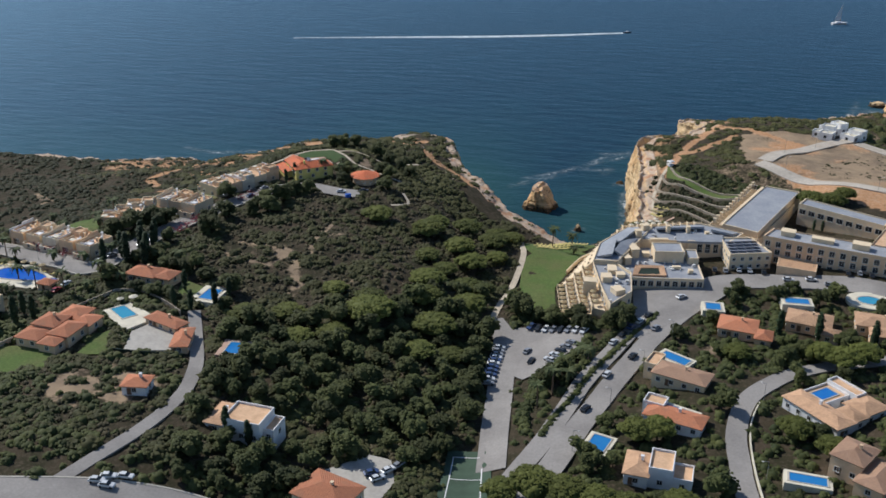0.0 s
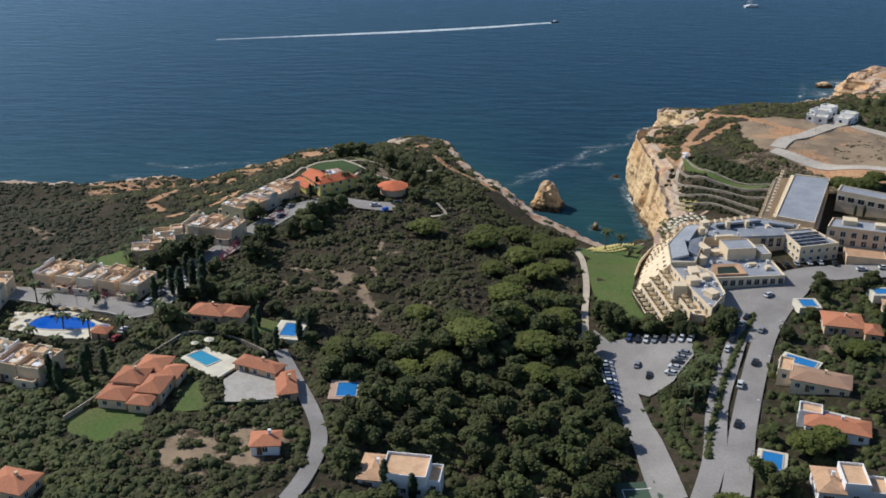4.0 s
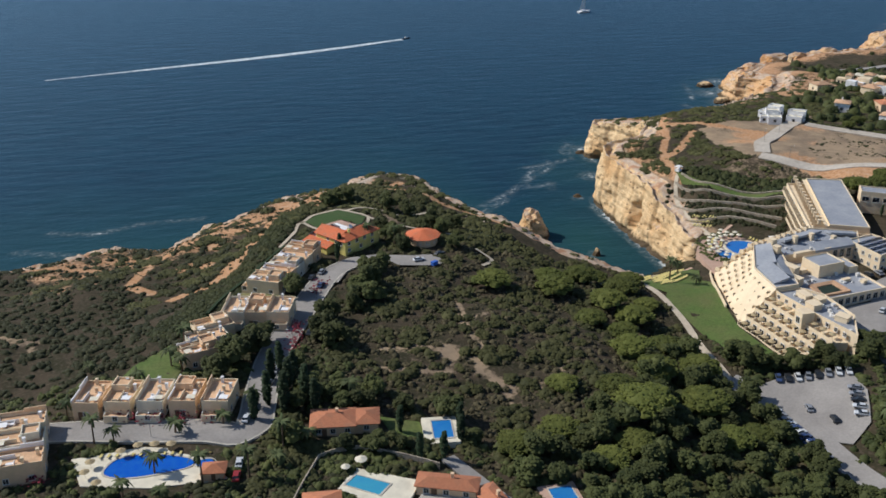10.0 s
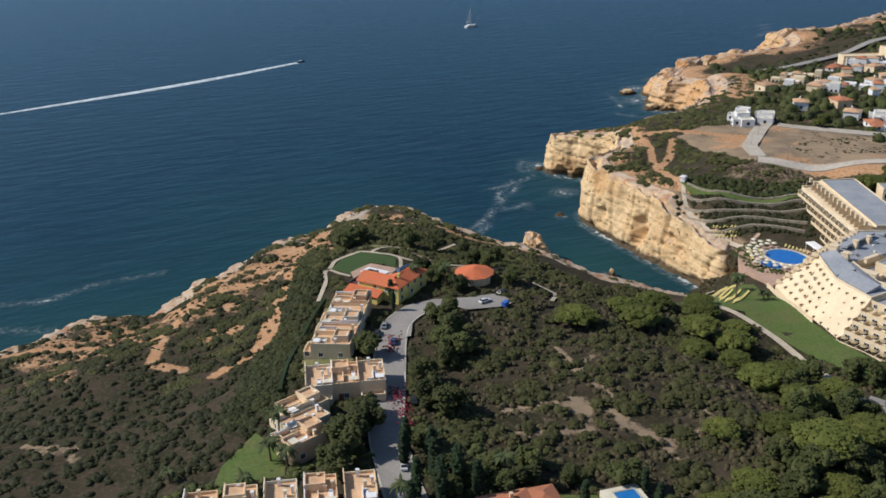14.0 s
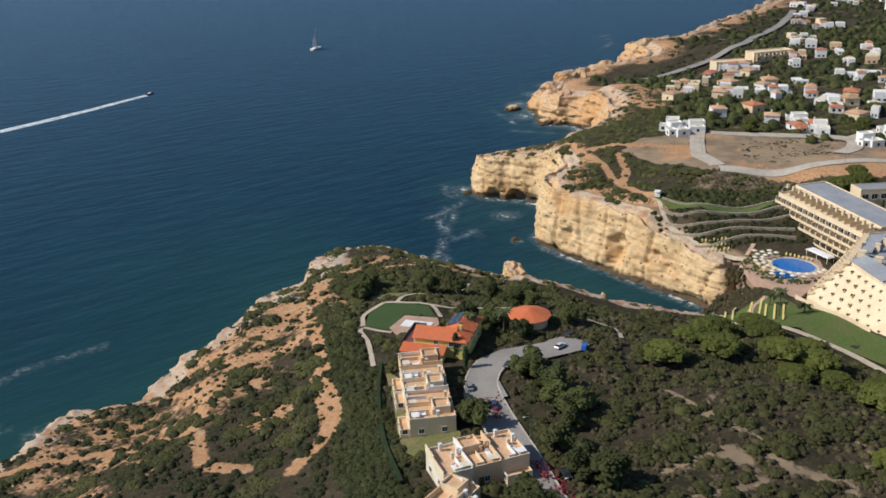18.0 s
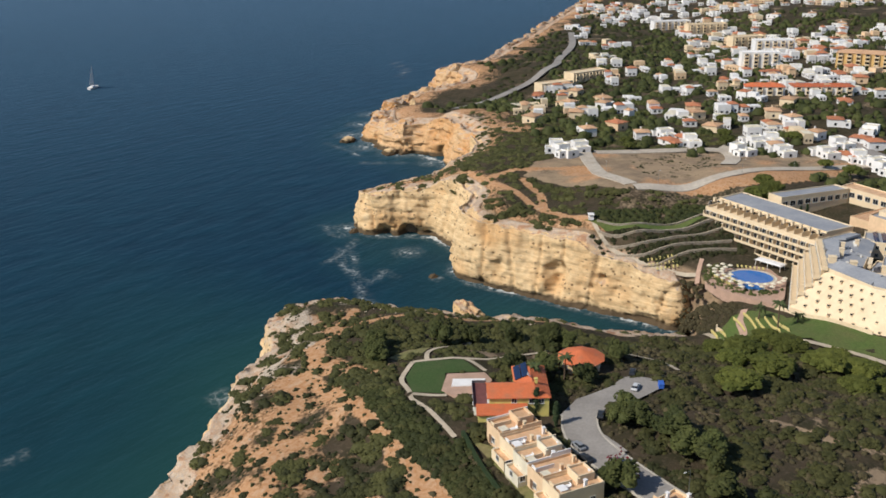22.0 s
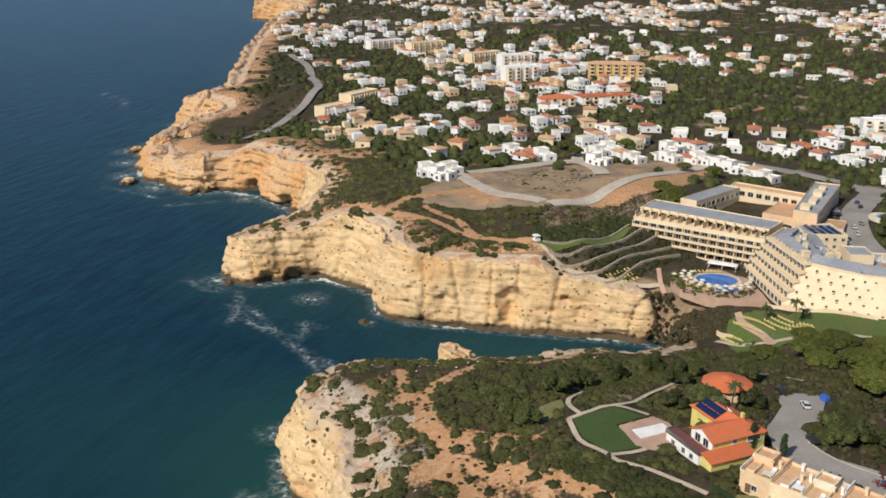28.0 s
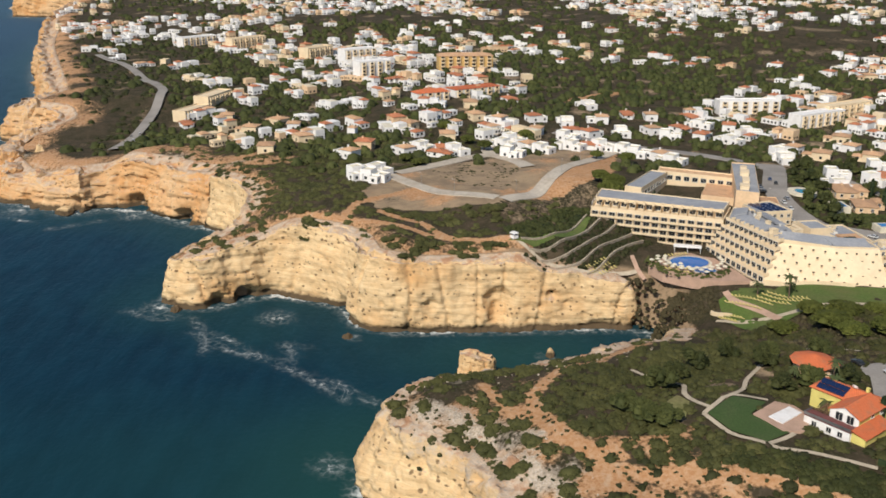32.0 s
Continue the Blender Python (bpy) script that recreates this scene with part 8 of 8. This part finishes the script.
# wood in the valley and round the villas
WOOD = [(-12, 196), (20, 214), (48, 240), (66, 262), (72, 236), (70, 150), (56, 122), (0, 112), (-4, 160)]
GROVE = [(-72, 262), (-58, 258), (-48, 240), (-20, 222), (-14, 196), (-30, 196), (-60, 210), (-72, 220)]
for count, cx, cy, gap in ((115, (-75, 72), (112, 262), 5.4), (90, (80, 260), (110, 262), 5.8)):
    x, y = scatter(2600, *cx, *cy)
    ok = free_ground(x, y, 1.8)
    if cx[0] < 0:
        ok &= inside(x, y, WOOD) | inside(x, y, GROVE)
    done = [(a, b) for a, b, _ in PINE_SITES]
    for a, b in zip(x[ok], y[ok]):
        if len(done) - len(PINE_SITES) < count and all((a - u) ** 2 + (b - w) ** 2 > gap * gap for u, w in done):
            plant(OAKS, float(a), float(b), float(R.uniform(0.75, 1.3)), float(R.uniform(0.8, 1.1)))
            done.append((a, b))
for x, y, s in ((-33, 293, 1.4), (-30, 288, 1.3), (-27, 299, 1.4), (-25, 308, 1.2), (-53, 301, 1.3), (-70, 262, 1.7), (-75, 258, 1.6), (-80, 250, 1.4), (-66, 268, 1.2), (-45, 278, 1.2), (-50, 268, 1.2), (-46, 262, 1.3), (-22, 313, 1.0), (-36, 284, 1.1),
                (-28, 312, 0.9), (-12, 342, 1.1), (-10, 330, 1.0), (8, 346, 1.1), (10, 330, 1.0), (-14, 350, 1.0), (4, 350, 1.1), (-30, 388, 1.2), (-26, 392, 1.1), (-20, 396, 1.0), (-6, 382, 1.2), (2, 376, 1.1), (10, 366, 1.1), (16, 356, 1.0),
                (78, 243, 1.2), (80, 237, 1.3), (86, 234, 1.0), (94, 231, 0.9), (100, 230, 1.2), (112, 224, 1.3), (116, 230, 1.2)):
    plant(OAKS, x, y, s)
for x, y, s in ((-62, 236, 1.3), (-60, 242, 1.2), (-58, 232, 1.3), (-64, 228, 1.4), (-56, 226, 1.2), (-68, 232, 1.2), (-36, 214, 0.9), (-20, 214, 0.9), (-22, 206, 1.0), (-34, 200, 0.9), (-72, 226, 1.1), (9, 135, 1.0), (16, 133, 1.0), (-33, 333, 0.9), (-35, 326, 0.8),
                (-28, 200, 0.9), (-66, 244, 1.2), (-63, 250, 1.1), (-88, 178, 1.1), (-84, 174, 1.1), (-78, 178, 1.2), (-74, 182, 1.1), (-80, 186, 1.0), (195, 222, 1.1), (196, 330, 0.6), (199, 328, 0.6), (178, 224, 1.2), (166, 226, 1.1)):
    plant(CYPRESSES, x, y, s)


# palms
def palm_kind(seed, h):
    r3 = random.Random(seed)
    root = empty("palm")
    bm = bmesh.new()
    for k in range(6):
        bmesh.ops.create_cone(bm, cap_ends=True, segments=7, radius1=0.26 - 0.015 * k, radius2=0.22 - 0.015 * k, depth=h / 6 + 0.1, matrix=Matrix.Translation((0.04 * k, 0, h / 6 * (k + 0.5))))
    part("trunk", bm, M_BARK, root)
    v, f = [], []
    for k in range(26):
        a, drop, ln = r3.uniform(0, 6.28), r3.uniform(-0.35, 0.9), r3.uniform(1.9, 2.7)
        base = len(v)
        for i in range(6):
            u = i / 5
            r, z = ln * u, h + 0.2 + ln * (0.55 * u - (0.55 + drop) * u * u)
            w = 0.34 * math.sin(0.35 + 2.6 * u)
            for s in (-1, 0, 1):
                v.append((0.2 + r * math.cos(a) - s * w * math.sin(a), r * math.sin(a) + s * w * math.cos(a), z - 0.16 * abs(s)))
        for i in range(5):
            for s in (0, 1):
                q = base + 3 * i + s
                f.append((q, q + 1, q + 4))
                f.append((q, q + 4, q + 3))
    o = new("fronds", tri_mesh("fronds", np.array(v), np.array(f), M_PALM))
    o.parent = root
    return [tagged(root, "fan palm with a rough trunk", "palm", group="palms"), False]


PALMS = [palm_kind(3, 4.5), palm_kind(4, 7.5), palm_kind(5, 3.0)]
for x, y, s in ((87, 306, 1.2), (95, 315, 1.1), (96, 302, 1.0), (-97, 211, 1.1), (-92, 226, 1.2), (-80, 226, 1.1), (-107, 226, 1.0), (-112, 228, 1.0), (-72, 232, 1.1), (-89, 268, 1.2), (-86, 262, 1.1), (-93, 262, 1.2), (-90, 258, 1.1), (-66, 212, 1.1), (-60, 214, 1.1),
                (-22, 340, 1.0), (-26, 344, 0.9), (-12, 336, 1.0), (-8, 345, 0.9), (-95, 200, 1.0), (-104, 203, 1.0), (-86, 204, 1.1), (98, 186, 1.3), (96, 194, 1.2), (94, 180, 1.2), (102, 202, 1.2), (90, 172, 1.1), (104, 198, 1.1), (114, 236, 1.1),
                (-46, 232, 1.2), (-68, 206, 1.1), (-75, 203, 1.1), (138, 137, 1.0), (-120, 244, 1.0), (-116, 268, 1.0), (-102, 252, 1.1)):
    plant(PALMS, x, y, s, up=0.2)
# bougainvillea in bloom along the village street
for k, (x, y) in enumerate(((-101, 234), (-96, 233), (-90, 231), (-84, 229), (-106, 237), (-57, 266), (-56, 272), (-58, 260), (-55, 276), (-44, 305), (-47, 300), (-128, 186), (-124, 214))):
    root = empty("bougainvillea", pose(x, y, gz(x, y)))
    n = 50
    u = R.normal(0, 1, (n, 3)) * (1.2, 1.2, 0.7) + (0, 0, 1.5)
    u[:, 2] = np.clip(u[:, 2], 0.2, 3)
    v, f = tufts(u, R.uniform(0.2, 0.45, n), R)
    o = new("bloom", tri_mesh("bloom", v, f, M_BLOOM))
    o.parent = root
    tagged(o, "dark red blooms", kind="stuff")
    part("stem", trunk_bm(1.4, 0.08, 0.1, 3, k), M_BARK, root)
    tagged(root, "dark red bougainvillea in bloom beside the street", "shrub", group="bougainvilleas")


# ---------------------------------------------------------------- rocks in the sea
def stack(x, y, h):
    """A flat-topped block of layered rock, wider at its foot."""
    bm = bmesh.new()
    rows, n = 26, 72
    rings = []
    for r in range(rows + 5):
        u = min(1.0, r / (rows - 1))
        cap = 1.0 - max(0, r - rows + 1) / 5.0
        ring = []
        for i in range(n):
            a = 6.2832 * i / n
            c, s = math.cos(a), math.sin(a)
            k = 1.0 / (abs(c) ** 3 + abs(s) ** 3) ** 0.333
            rx, ry = (10.2 - 6.8 * u ** 0.9), (8.2 - 2.6 * u)
            p = Vector((c * 3, s * 3, u * 4))
            g = 1 + 0.24 * noise.fractal(p * 0.5, 1.0, 2.0, 4) + 0.09 * noise.noise(Vector((c, s, u * 14))) - 0.25 * max(0.0, 0.10 - abs(noise.noise(Vector((c * 2.2, s * 2.2, u * 0.6))))) * 8
            z = -2 + (h + 2) * u * (1 + 0.08 * s * u) + (1.0 * noise.noise(Vector((c * cap * 2, s * cap * 2, 4))) + 0.5 * (1 - cap)) * u
            ring.append(bm.verts.new((c * k * rx * g * cap - 2.0 * u, s * k * ry * g * cap, z)))
        rings.append(ring)
    for p, q in zip(rings, rings[1:]):
        for i in range(n):
            bm.faces.new((p[i], p[(i + 1) % n], q[(i + 1) % n], q[i]))
    bmesh.ops.recalc_face_normals(bm, faces=bm.faces)
    ob = part("limestone_pillar", bm, M_CLIFF)
    mask(ob.data, "grey", np.zeros(len(ob.data.vertices)))
    ob.matrix_world = pose(x, y, 0, 0, 0, -15)
    return tagged(ob, "craggy flat-topped limestone stack standing in the sea", "sea rock")


def rock(name, x, y, w, d, h, seed, label, top=0.55, material=None):
    bm = bmesh.new()
    bmesh.ops.create_icosphere(bm, subdivisions=4, radius=1.0)
    for v in bm.verts:
        p = v.co.copy()
        k = 1 + 0.32 * noise.fractal(p * 1.6 + Vector((seed, 0, 0)), 1.0, 2.0, 4) + 0.10 * noise.noise(Vector((p.x * 2, p.y * 2, p.z * 9 + seed)))
        u = (p.z + 1) / 2
        taper = 1.0 - (1 - top) * max(0, u - 0.35) / 0.65
        v.co = Vector((p.x * k * w * taper + 0.25 * w * (u - 0.5), p.y * k * d * (taper * 0.35 + 0.65), -2 + u * (h + 2) * (0.92 + 0.22 * (k - 1))))
    ob = part(name, bm, material or M_CLIFF)
    mask(ob.data, "grey", np.zeros(len(ob.data.vertices)))
    ob.matrix_world = pose(x, y, 0)
    return tagged(ob, label, "sea stack")


stack(76.0, 425, 11.8)
rock("sea_rock", 96.3, 394.5, 1.9, 1.6, 4.2, 9.0, "small dark rock in the cove", 0.5)
rock("headland_boulder", 378, 678, 4.5, 4, 25, 5.0, "upright rock pinnacle on the far headland", 0.4)
for k, (x, y, s) in enumerate(((60, 376, 2.0), (72, 368, 1.6), (90, 358, 1.4), (-112, 427, 2.0), (299, 640, 5.0), (312, 690, 5.0), (150, 549, 2.5), (400, 732, 5.0), (500, 740, 5.0), (118, 474, 2.0))):
    rock("shore_rock", x, y, s * 1.3, s, s * 0.9, 20.0 + k, "weathered limestone rock at the waterline", 0.7)
for k, (x, y, w, d, h) in enumerate(((350, 686, 15, 10, 19), (374, 694, 17, 10, 24), (398, 702, 15, 9, 22), (330, 664, 11, 10, 20), (425, 700, 14, 9, 25), (318, 640, 9, 9, 24), (500, 722, 15, 11, 33), (528, 722, 15, 10, 32))):
    rock("headland_crag", x, y, w, d, h, 40.0 + 3 * k, "blocky ochre crag on the far headland", 0.8, M_RUST)
poly = [(97, 351.5), (101, 356.5), (106, 359), (111, 356), (110.5, 352.5), (104, 350)]
patch("beach", poly, mat("beach_sand", (0.56, 0.42, 0.27), 0.95, vary=0.1, scale=1.0), 0.9, "small golden sand beach in the cove", "beach", 2.0)


# ---------------------------------------------------------------- boats
def boat():
    root = empty("motor_boat")
    bm = bmesh.new()
    rings = []
    for x, w, lo in ((-4.2, 1.2, 0.0), (-2, 1.35, -0.1), (1, 1.25, -0.05), (3, 0.8, 0.2), (4.6, 0.06, 0.7)):
        rings.append([bm.verts.new(p) for p in ((x, -w, 1.0 + lo * 0.4), (x, -w * 0.7, lo - 0.2), (x, w * 0.7, lo - 0.2), (x, w, 1.0 + lo * 0.4))])
    for a, b in zip(rings, rings[1:]):
        for i in range(4):
            bm.faces.new((a[i], a[(i + 1) % 4], b[(i + 1) % 4], b[i]))
    bm.faces.new(rings[0][::-1])
    bmesh.ops.recalc_face_normals(bm, faces=bm.faces)
    part("hull", bm, mat("dark_hull", (0.03, 0.04, 0.06), 0.4), root, "dark hull")
    part("cabin", boxes((-1.5, -0.8, 0.9, 1.2, 0.8, 1.9), bevel=0.15), M_WHITE, root)
    part("windscreen", boxes((1.15, -0.7, 1.2, 1.25, 0.7, 1.7)), M_GLASS, root)
    return tagged(root, "small dark motor boat under way with a white wake", "boat")


b = boat()
b.matrix_world = pose(128, 955, 0.1, 0, 0, 21)
c = resample([(124, 953.5), (92, 941), (60, 928), (10, 911), (-40, 897), (-110, 880), (-200, 858)], 4.0)
v, f = [], []
for i, (x, y) in enumerate(c):
    u = i / (len(c) - 1)
    w = (2.2 + 4.2 * u ** 0.5) * (1.0 - 0.85 * smoothstep(0.35, 1.0, u)) + 0.5 * noise.noise(Vector((i * 0.35, 0, 0)))
    v += [(x + 0.35 * w, y - 0.94 * w, 0.10), (x, y, 0.25), (x - 0.35 * w, y + 0.94 * w, 0.10)]
for i in range(len(c) - 1):
    f += [(3 * i, 3 * i + 3, 3 * i + 4, 3 * i + 1), (3 * i + 1, 3 * i + 4, 3 * i + 5, 3 * i + 2)]
tagged(raw("wake", v, f, mat("wake_foam", (0.62, 0.68, 0.70), 0.9, vary=0.35, scale=0.5, second=(0.30, 0.38, 0.42), scale2=0.2)), "long white wake behind the motor boat", "foam", kind="stuff")

sail = empty("sailing_boat")
bm = bmesh.new()
rings = []
for x, w in ((-6, 1.5), (-2, 2.0), (3, 1.5), (6.5, 0.05)):
    rings.append([bm.verts.new(p) for p in ((x, -w, 1.3), (x, -w * 0.6, -0.3), (x, w * 0.6, -0.3), (x, w, 1.3))])
for p, q in zip(rings, rings[1:]):
    for i in range(4):
        bm.faces.new((p[i], p[(i + 1) % 4], q[(i + 1) % 4], q[i]))
bm.faces.new(rings[0][::-1])
bmesh.ops.recalc_face_normals(bm, faces=bm.faces)
part("hull", bm, M_WHITE, sail)
part("cabin", boxes((-3, -1, 1.2, 1, 1, 2.0), bevel=0.2), M_WHITE, sail)
bm = bmesh.new()
bmesh.ops.create_cone(bm, cap_ends=True, segments=8, radius1=0.12, radius2=0.07, depth=14, matrix=Matrix.Translation((0.8, 0, 8)))
part("mast", bm, M_METAL, sail)
bm = boxes((-4.6, -0.05, 2.7, 0.7, 0.05, 2.9))
part("boom", bm, M_METAL, sail)
bm = bmesh.new()
for pts in (((0.6, 0.03, 3.0), (-4.4, 0.35, 3.0), (0.6, 0.03, 14.2)),):
    a = [bm.verts.new(p) for p in pts] + [bm.verts.new((p[0], p[1] - 0.06, p[2])) for p in pts]
    bm.faces.new(a[:3])
    bm.faces.new((a[5], a[4], a[3]))
    for i in range(3):
        bm.faces.new((a[i], a[(i + 1) % 3], a[(i + 1) % 3 + 3], a[i + 3]))
part("mainsail", bm, M_WHITE, sail, "white mainsail")
sail.matrix_world = pose(358, 1056, 0.1, 0, 0, 25) @ Matrix.Scale(1.5, 4)
tagged(sail, "white sailing boat on the open sea", "boat")


# ---------------------------------------------------------------- cars
PAINTS = [mat("car_paint", c, 0.3, 0.1, vary=0.03, spec=0.5) for c in ((0.62, 0.63, 0.64), (0.03, 0.032, 0.036), (0.28, 0.29, 0.31), (0.05, 0.08, 0.18), (0.32, 0.03, 0.03), (0.70, 0.70, 0.69))]
NAMES = ("white", "black", "grey", "dark blue", "red", "pale silver")


def car(k, place_):
    root = empty("car")
    bm = bmesh.new()
    prof = [(-2.1, 0.35), (-2.15, 0.75), (-1.95, 0.95), (-1.0, 1.0), (0.9, 0.95), (1.95, 0.80), (2.12, 0.6), (2.08, 0.35)]
    l_, r_ = [bm.verts.new((x, -0.85, z)) for x, z in prof], [bm.verts.new((x, 0.85, z)) for x, z in prof]
    bm.faces.new(l_)
    bm.faces.new(r_[::-1])
    for i in range(len(prof)):
        j = (i + 1) % len(prof)
        bm.faces.new((l_[i], r_[i], r_[j], l_[j]))
    bmesh.ops.recalc_face_normals(bm, faces=bm.faces)
    bmesh.ops.bevel(bm, geom=bm.edges[:], offset=0.06, segments=1, affect="EDGES")
    part("body", bm, PAINTS[k], root)
    bm = bmesh.new()
    a = [bm.verts.new(p) for p in ((-1.75, -0.78, 0.95), (1.0, -0.78, 0.95), (1.0, 0.78, 0.95), (-1.75, 0.78, 0.95), (-1.25, -0.6, 1.42), (0.2, -0.6, 1.42), (0.2, 0.6, 1.42), (-1.25, 0.6, 1.42))]
    for q in ((0, 1, 5, 4), (1, 2, 6, 5), (2, 3, 7, 6), (3, 0, 4, 7)):
        bm.faces.new([a[i] for i in q])
    part("glasshouse", bm, M_GLASS, root, "dark windows")
    part("roof", boxes((-1.27, -0.62, 1.40, 0.22, 0.62, 1.47), bevel=0.03), PAINTS[k], root)
    for x in (-1.3, 1.3):
        for y in (-0.8, 0.8):
            bm = bmesh.new()
            bmesh.ops.create_cone(bm, cap_ends=True, segments=12, radius1=0.32, radius2=0.32, depth=0.2, matrix=Matrix.Rotation(radians(90), 4, "X"))
            w = part("wheel", bm, M_TYRE, root)
            w.location = (x, y, 0.32)
    return [tagged(root, f"{NAMES[k]} car parked {place_}", "car", group="parked cars"), False]


CARS = [car(k, "on the asphalt beside the road") for k in range(6)]


def park(x, y, turn, k, up=0.62):
    c = CARS[k % 6]
    m = pose(x, y, gz(x, y) + up, 0, 0, turn)
    if c[1]:
        copy_thing(c[0], m)
    else:
        c[0].matrix_basis, c[1] = m, True


rc = random.Random(2)
for k in range(11):
    park(74.5 - 0.1 * k, 214 - 2.55 * k, 8 + rc.uniform(-3, 3), rc.choice((0, 5, 2, 5, 3)))
for k in range(8):
    park(84 + 2.6 * k, 228 - 1.1 * k, -115 + rc.uniform(-4, 4), rc.choice((1, 2, 3, 1, 5)))
for k in range(5):
    park(92 + 1.6 * k, 200 + 3.0 * k, 150, rc.choice((1, 2, 0)))
for x, y, t, k in ((84, 212, 70, 2), (86, 203, 75, 1), (112, 212, 62, 0), (115, 218, 62, 1), (118, 224, 62, 3), (121, 229, 62, 5), (124, 234, 60, 1), (136, 250, 40, 0), (104, 170, 65, 1), (110, 190, 68, 5), (126, 224, 60, 2),
                   (150, 276, 85, 1), (154, 276, 88, 2), (159, 277, 88, 0), (163, 277, 88, 5), (168, 276, 88, 1), (176, 270, 0, 0), (184, 270, 0, 5), (198, 275, 80, 1), (202, 275, 80, 2), (206, 274, 80, 1), (190, 266, 0, 2), (214, 262, -20, 1), (222, 262, -20, 3),
                   (-74, 226, 70, 0), (-72, 232, 70, 2), (-77, 208, 80, 0), (-78, 203, 80, 4), (-52, 270, 65, 1), (-66, 244, 65, 5), (-64, 250, 65, 2), (-46, 312, 62, 1), (-42, 316, 60, 2), (-44, 304, 62, 3), (-26, 318, 20, 1), (2, 322, 20, 1), (-7, 317, 10, 0),
                   (-14, 108, 5, 0), (-12, 110, 10, 5), (-8, 111, 0, 5), (-11, 107, 0, 0), (52, 128, 40, 0), (54, 132, 50, 5), (56, 135, 60, 2), (50, 130, 30, 3), (404, 626, 10, 1), (410, 622, 10, 0), (400, 619, 15, 2), (392, 622, 10, 5), (118, 203, 62, 1)):
    park(x, y, t, k)


# ---------------------------------------------------------------- small things
hut = empty("kiosk")
part("roof", boxes((-1.6, -1.4, 2.2, 1.6, 1.4, 2.4), (-1.3, -1.1, 2.4, 1.3, 1.1, 2.6), bevel=0.04), M_WHITE, hut)
part("counter", boxes((-1.3, -1.1, 0, 1.3, 1.1, 1.1)), M_WHITE, hut)
for x in (-1.3, 1.3):
    for y in (-1.1, 1.1):
        part("post", boxes((x - 0.06, y - 0.06, 0, x + 0.06, y + 0.06, 2.2)), M_WHITE, hut)
hut.matrix_world = pose(140, 404, gz(140, 404) + 0.4, 0, 0, 30)
tagged(hut, "small white kiosk on the curved lawn", "kiosk")
bins = empty("waste_container")
part("body", boxes((-1.2, -0.7, 0, 1.2, 0.7, 1.3), bevel=0.06), M_BLUEFAB, bins)
part("lid", boxes((-1.25, -0.75, 1.3, 1.25, 0.75, 1.45), bevel=0.04), M_BLUEFAB, bins)
bins.matrix_world = pose(-2.6, 311.6, gz(-2.6, 311.6) + 0.62, 0, 0, 30)
tagged(bins, "bright blue waste container at the turning place", "container")
for x, y, r in ((-48.5, 200.5, 1.6), (-52.5, 199, 1.2)):
    p = parasol(x, y, max(gz(x, y) + 0.2, 40.6 if x > -50 else -9), r, 2.2)
    tagged(p, "cream garden parasol by the villa pool", "parasol", group="garden parasols")
for x, y in ((-112, 217), (-113, 213), (-110, 208), (-105, 220), (-101, 221.5), (-97, 221), (-93, 220)):
    p = parasol(x, y, 40.2, 1.3, 2.1, M_STRAW)
    tagged(p, "straw parasol on the resort terrace", "parasol", group="resort parasols")
bar = empty("pool_house")
part("wall", boxes((-2.5, -2, -1, 2.5, 2, 2.4)), M_PEACH, bar)
bm = bmesh.new()
hip_roof(bm, -2.5, -2, 2.5, 2, 2.4, 1.1)
bmesh.ops.recalc_face_normals(bm, faces=bm.faces)
part("roof", bm, M_TILE, bar)
part("door", boxes((-0.5, -2.05, 0, 0.5, -1.98, 2.0)), M_WOOD, bar)
bar.matrix_world = pose(-83, 206, 40.2, 0, 0, -10)
tagged(bar, "small pool house with an orange tiled roof", "pool house")
for k in range(16):
    x, y = -110 + 1.9 * k, 222 - 0.35 * k
    if k % 4 == 3:
        continue
    m = pose(x, y - 1.2, 40.22, 0, 0, 160)
    copy_thing(seat, m)


def street_lamp():
    root = empty("street_lamp")
    bm = bmesh.new()
    bmesh.ops.create_cone(bm, cap_ends=True, segments=6, radius1=0.09, radius2=0.05, depth=7, matrix=Matrix.Translation((0, 0, 3.5)))
    part("pole", bm, M_METAL, root)
    part("arm", boxes((0, -0.04, 6.9, 1.4, 0.04, 7.0)), M_METAL, root)
    part("lamp_head", boxes((1.1, -0.15, 6.85, 1.8, 0.15, 7.0), bevel=0.03), M_FRAME, root)
    return tagged(root, "grey street lamp at the roadside", "street lamp", group="street lamps")


lamp = street_lamp()
lamp.matrix_basis = pose(101, 148, gz(101, 148))
for x, y, t in ((111, 172, 160), (121, 196, 160), (131, 218, 150), (-58, 262, 160), (-48, 286, 150), (-98, 226, 90), (154, 176, 140), (186, 278, -90), (216, 440, 40), (198, 425, 40), (194, 396, 0), (230, 368, -30), (262, 352, -30), (150, 140, 180)):
    copy_thing(lamp, pose(x, y, gz(x, y), 0, 0, t))
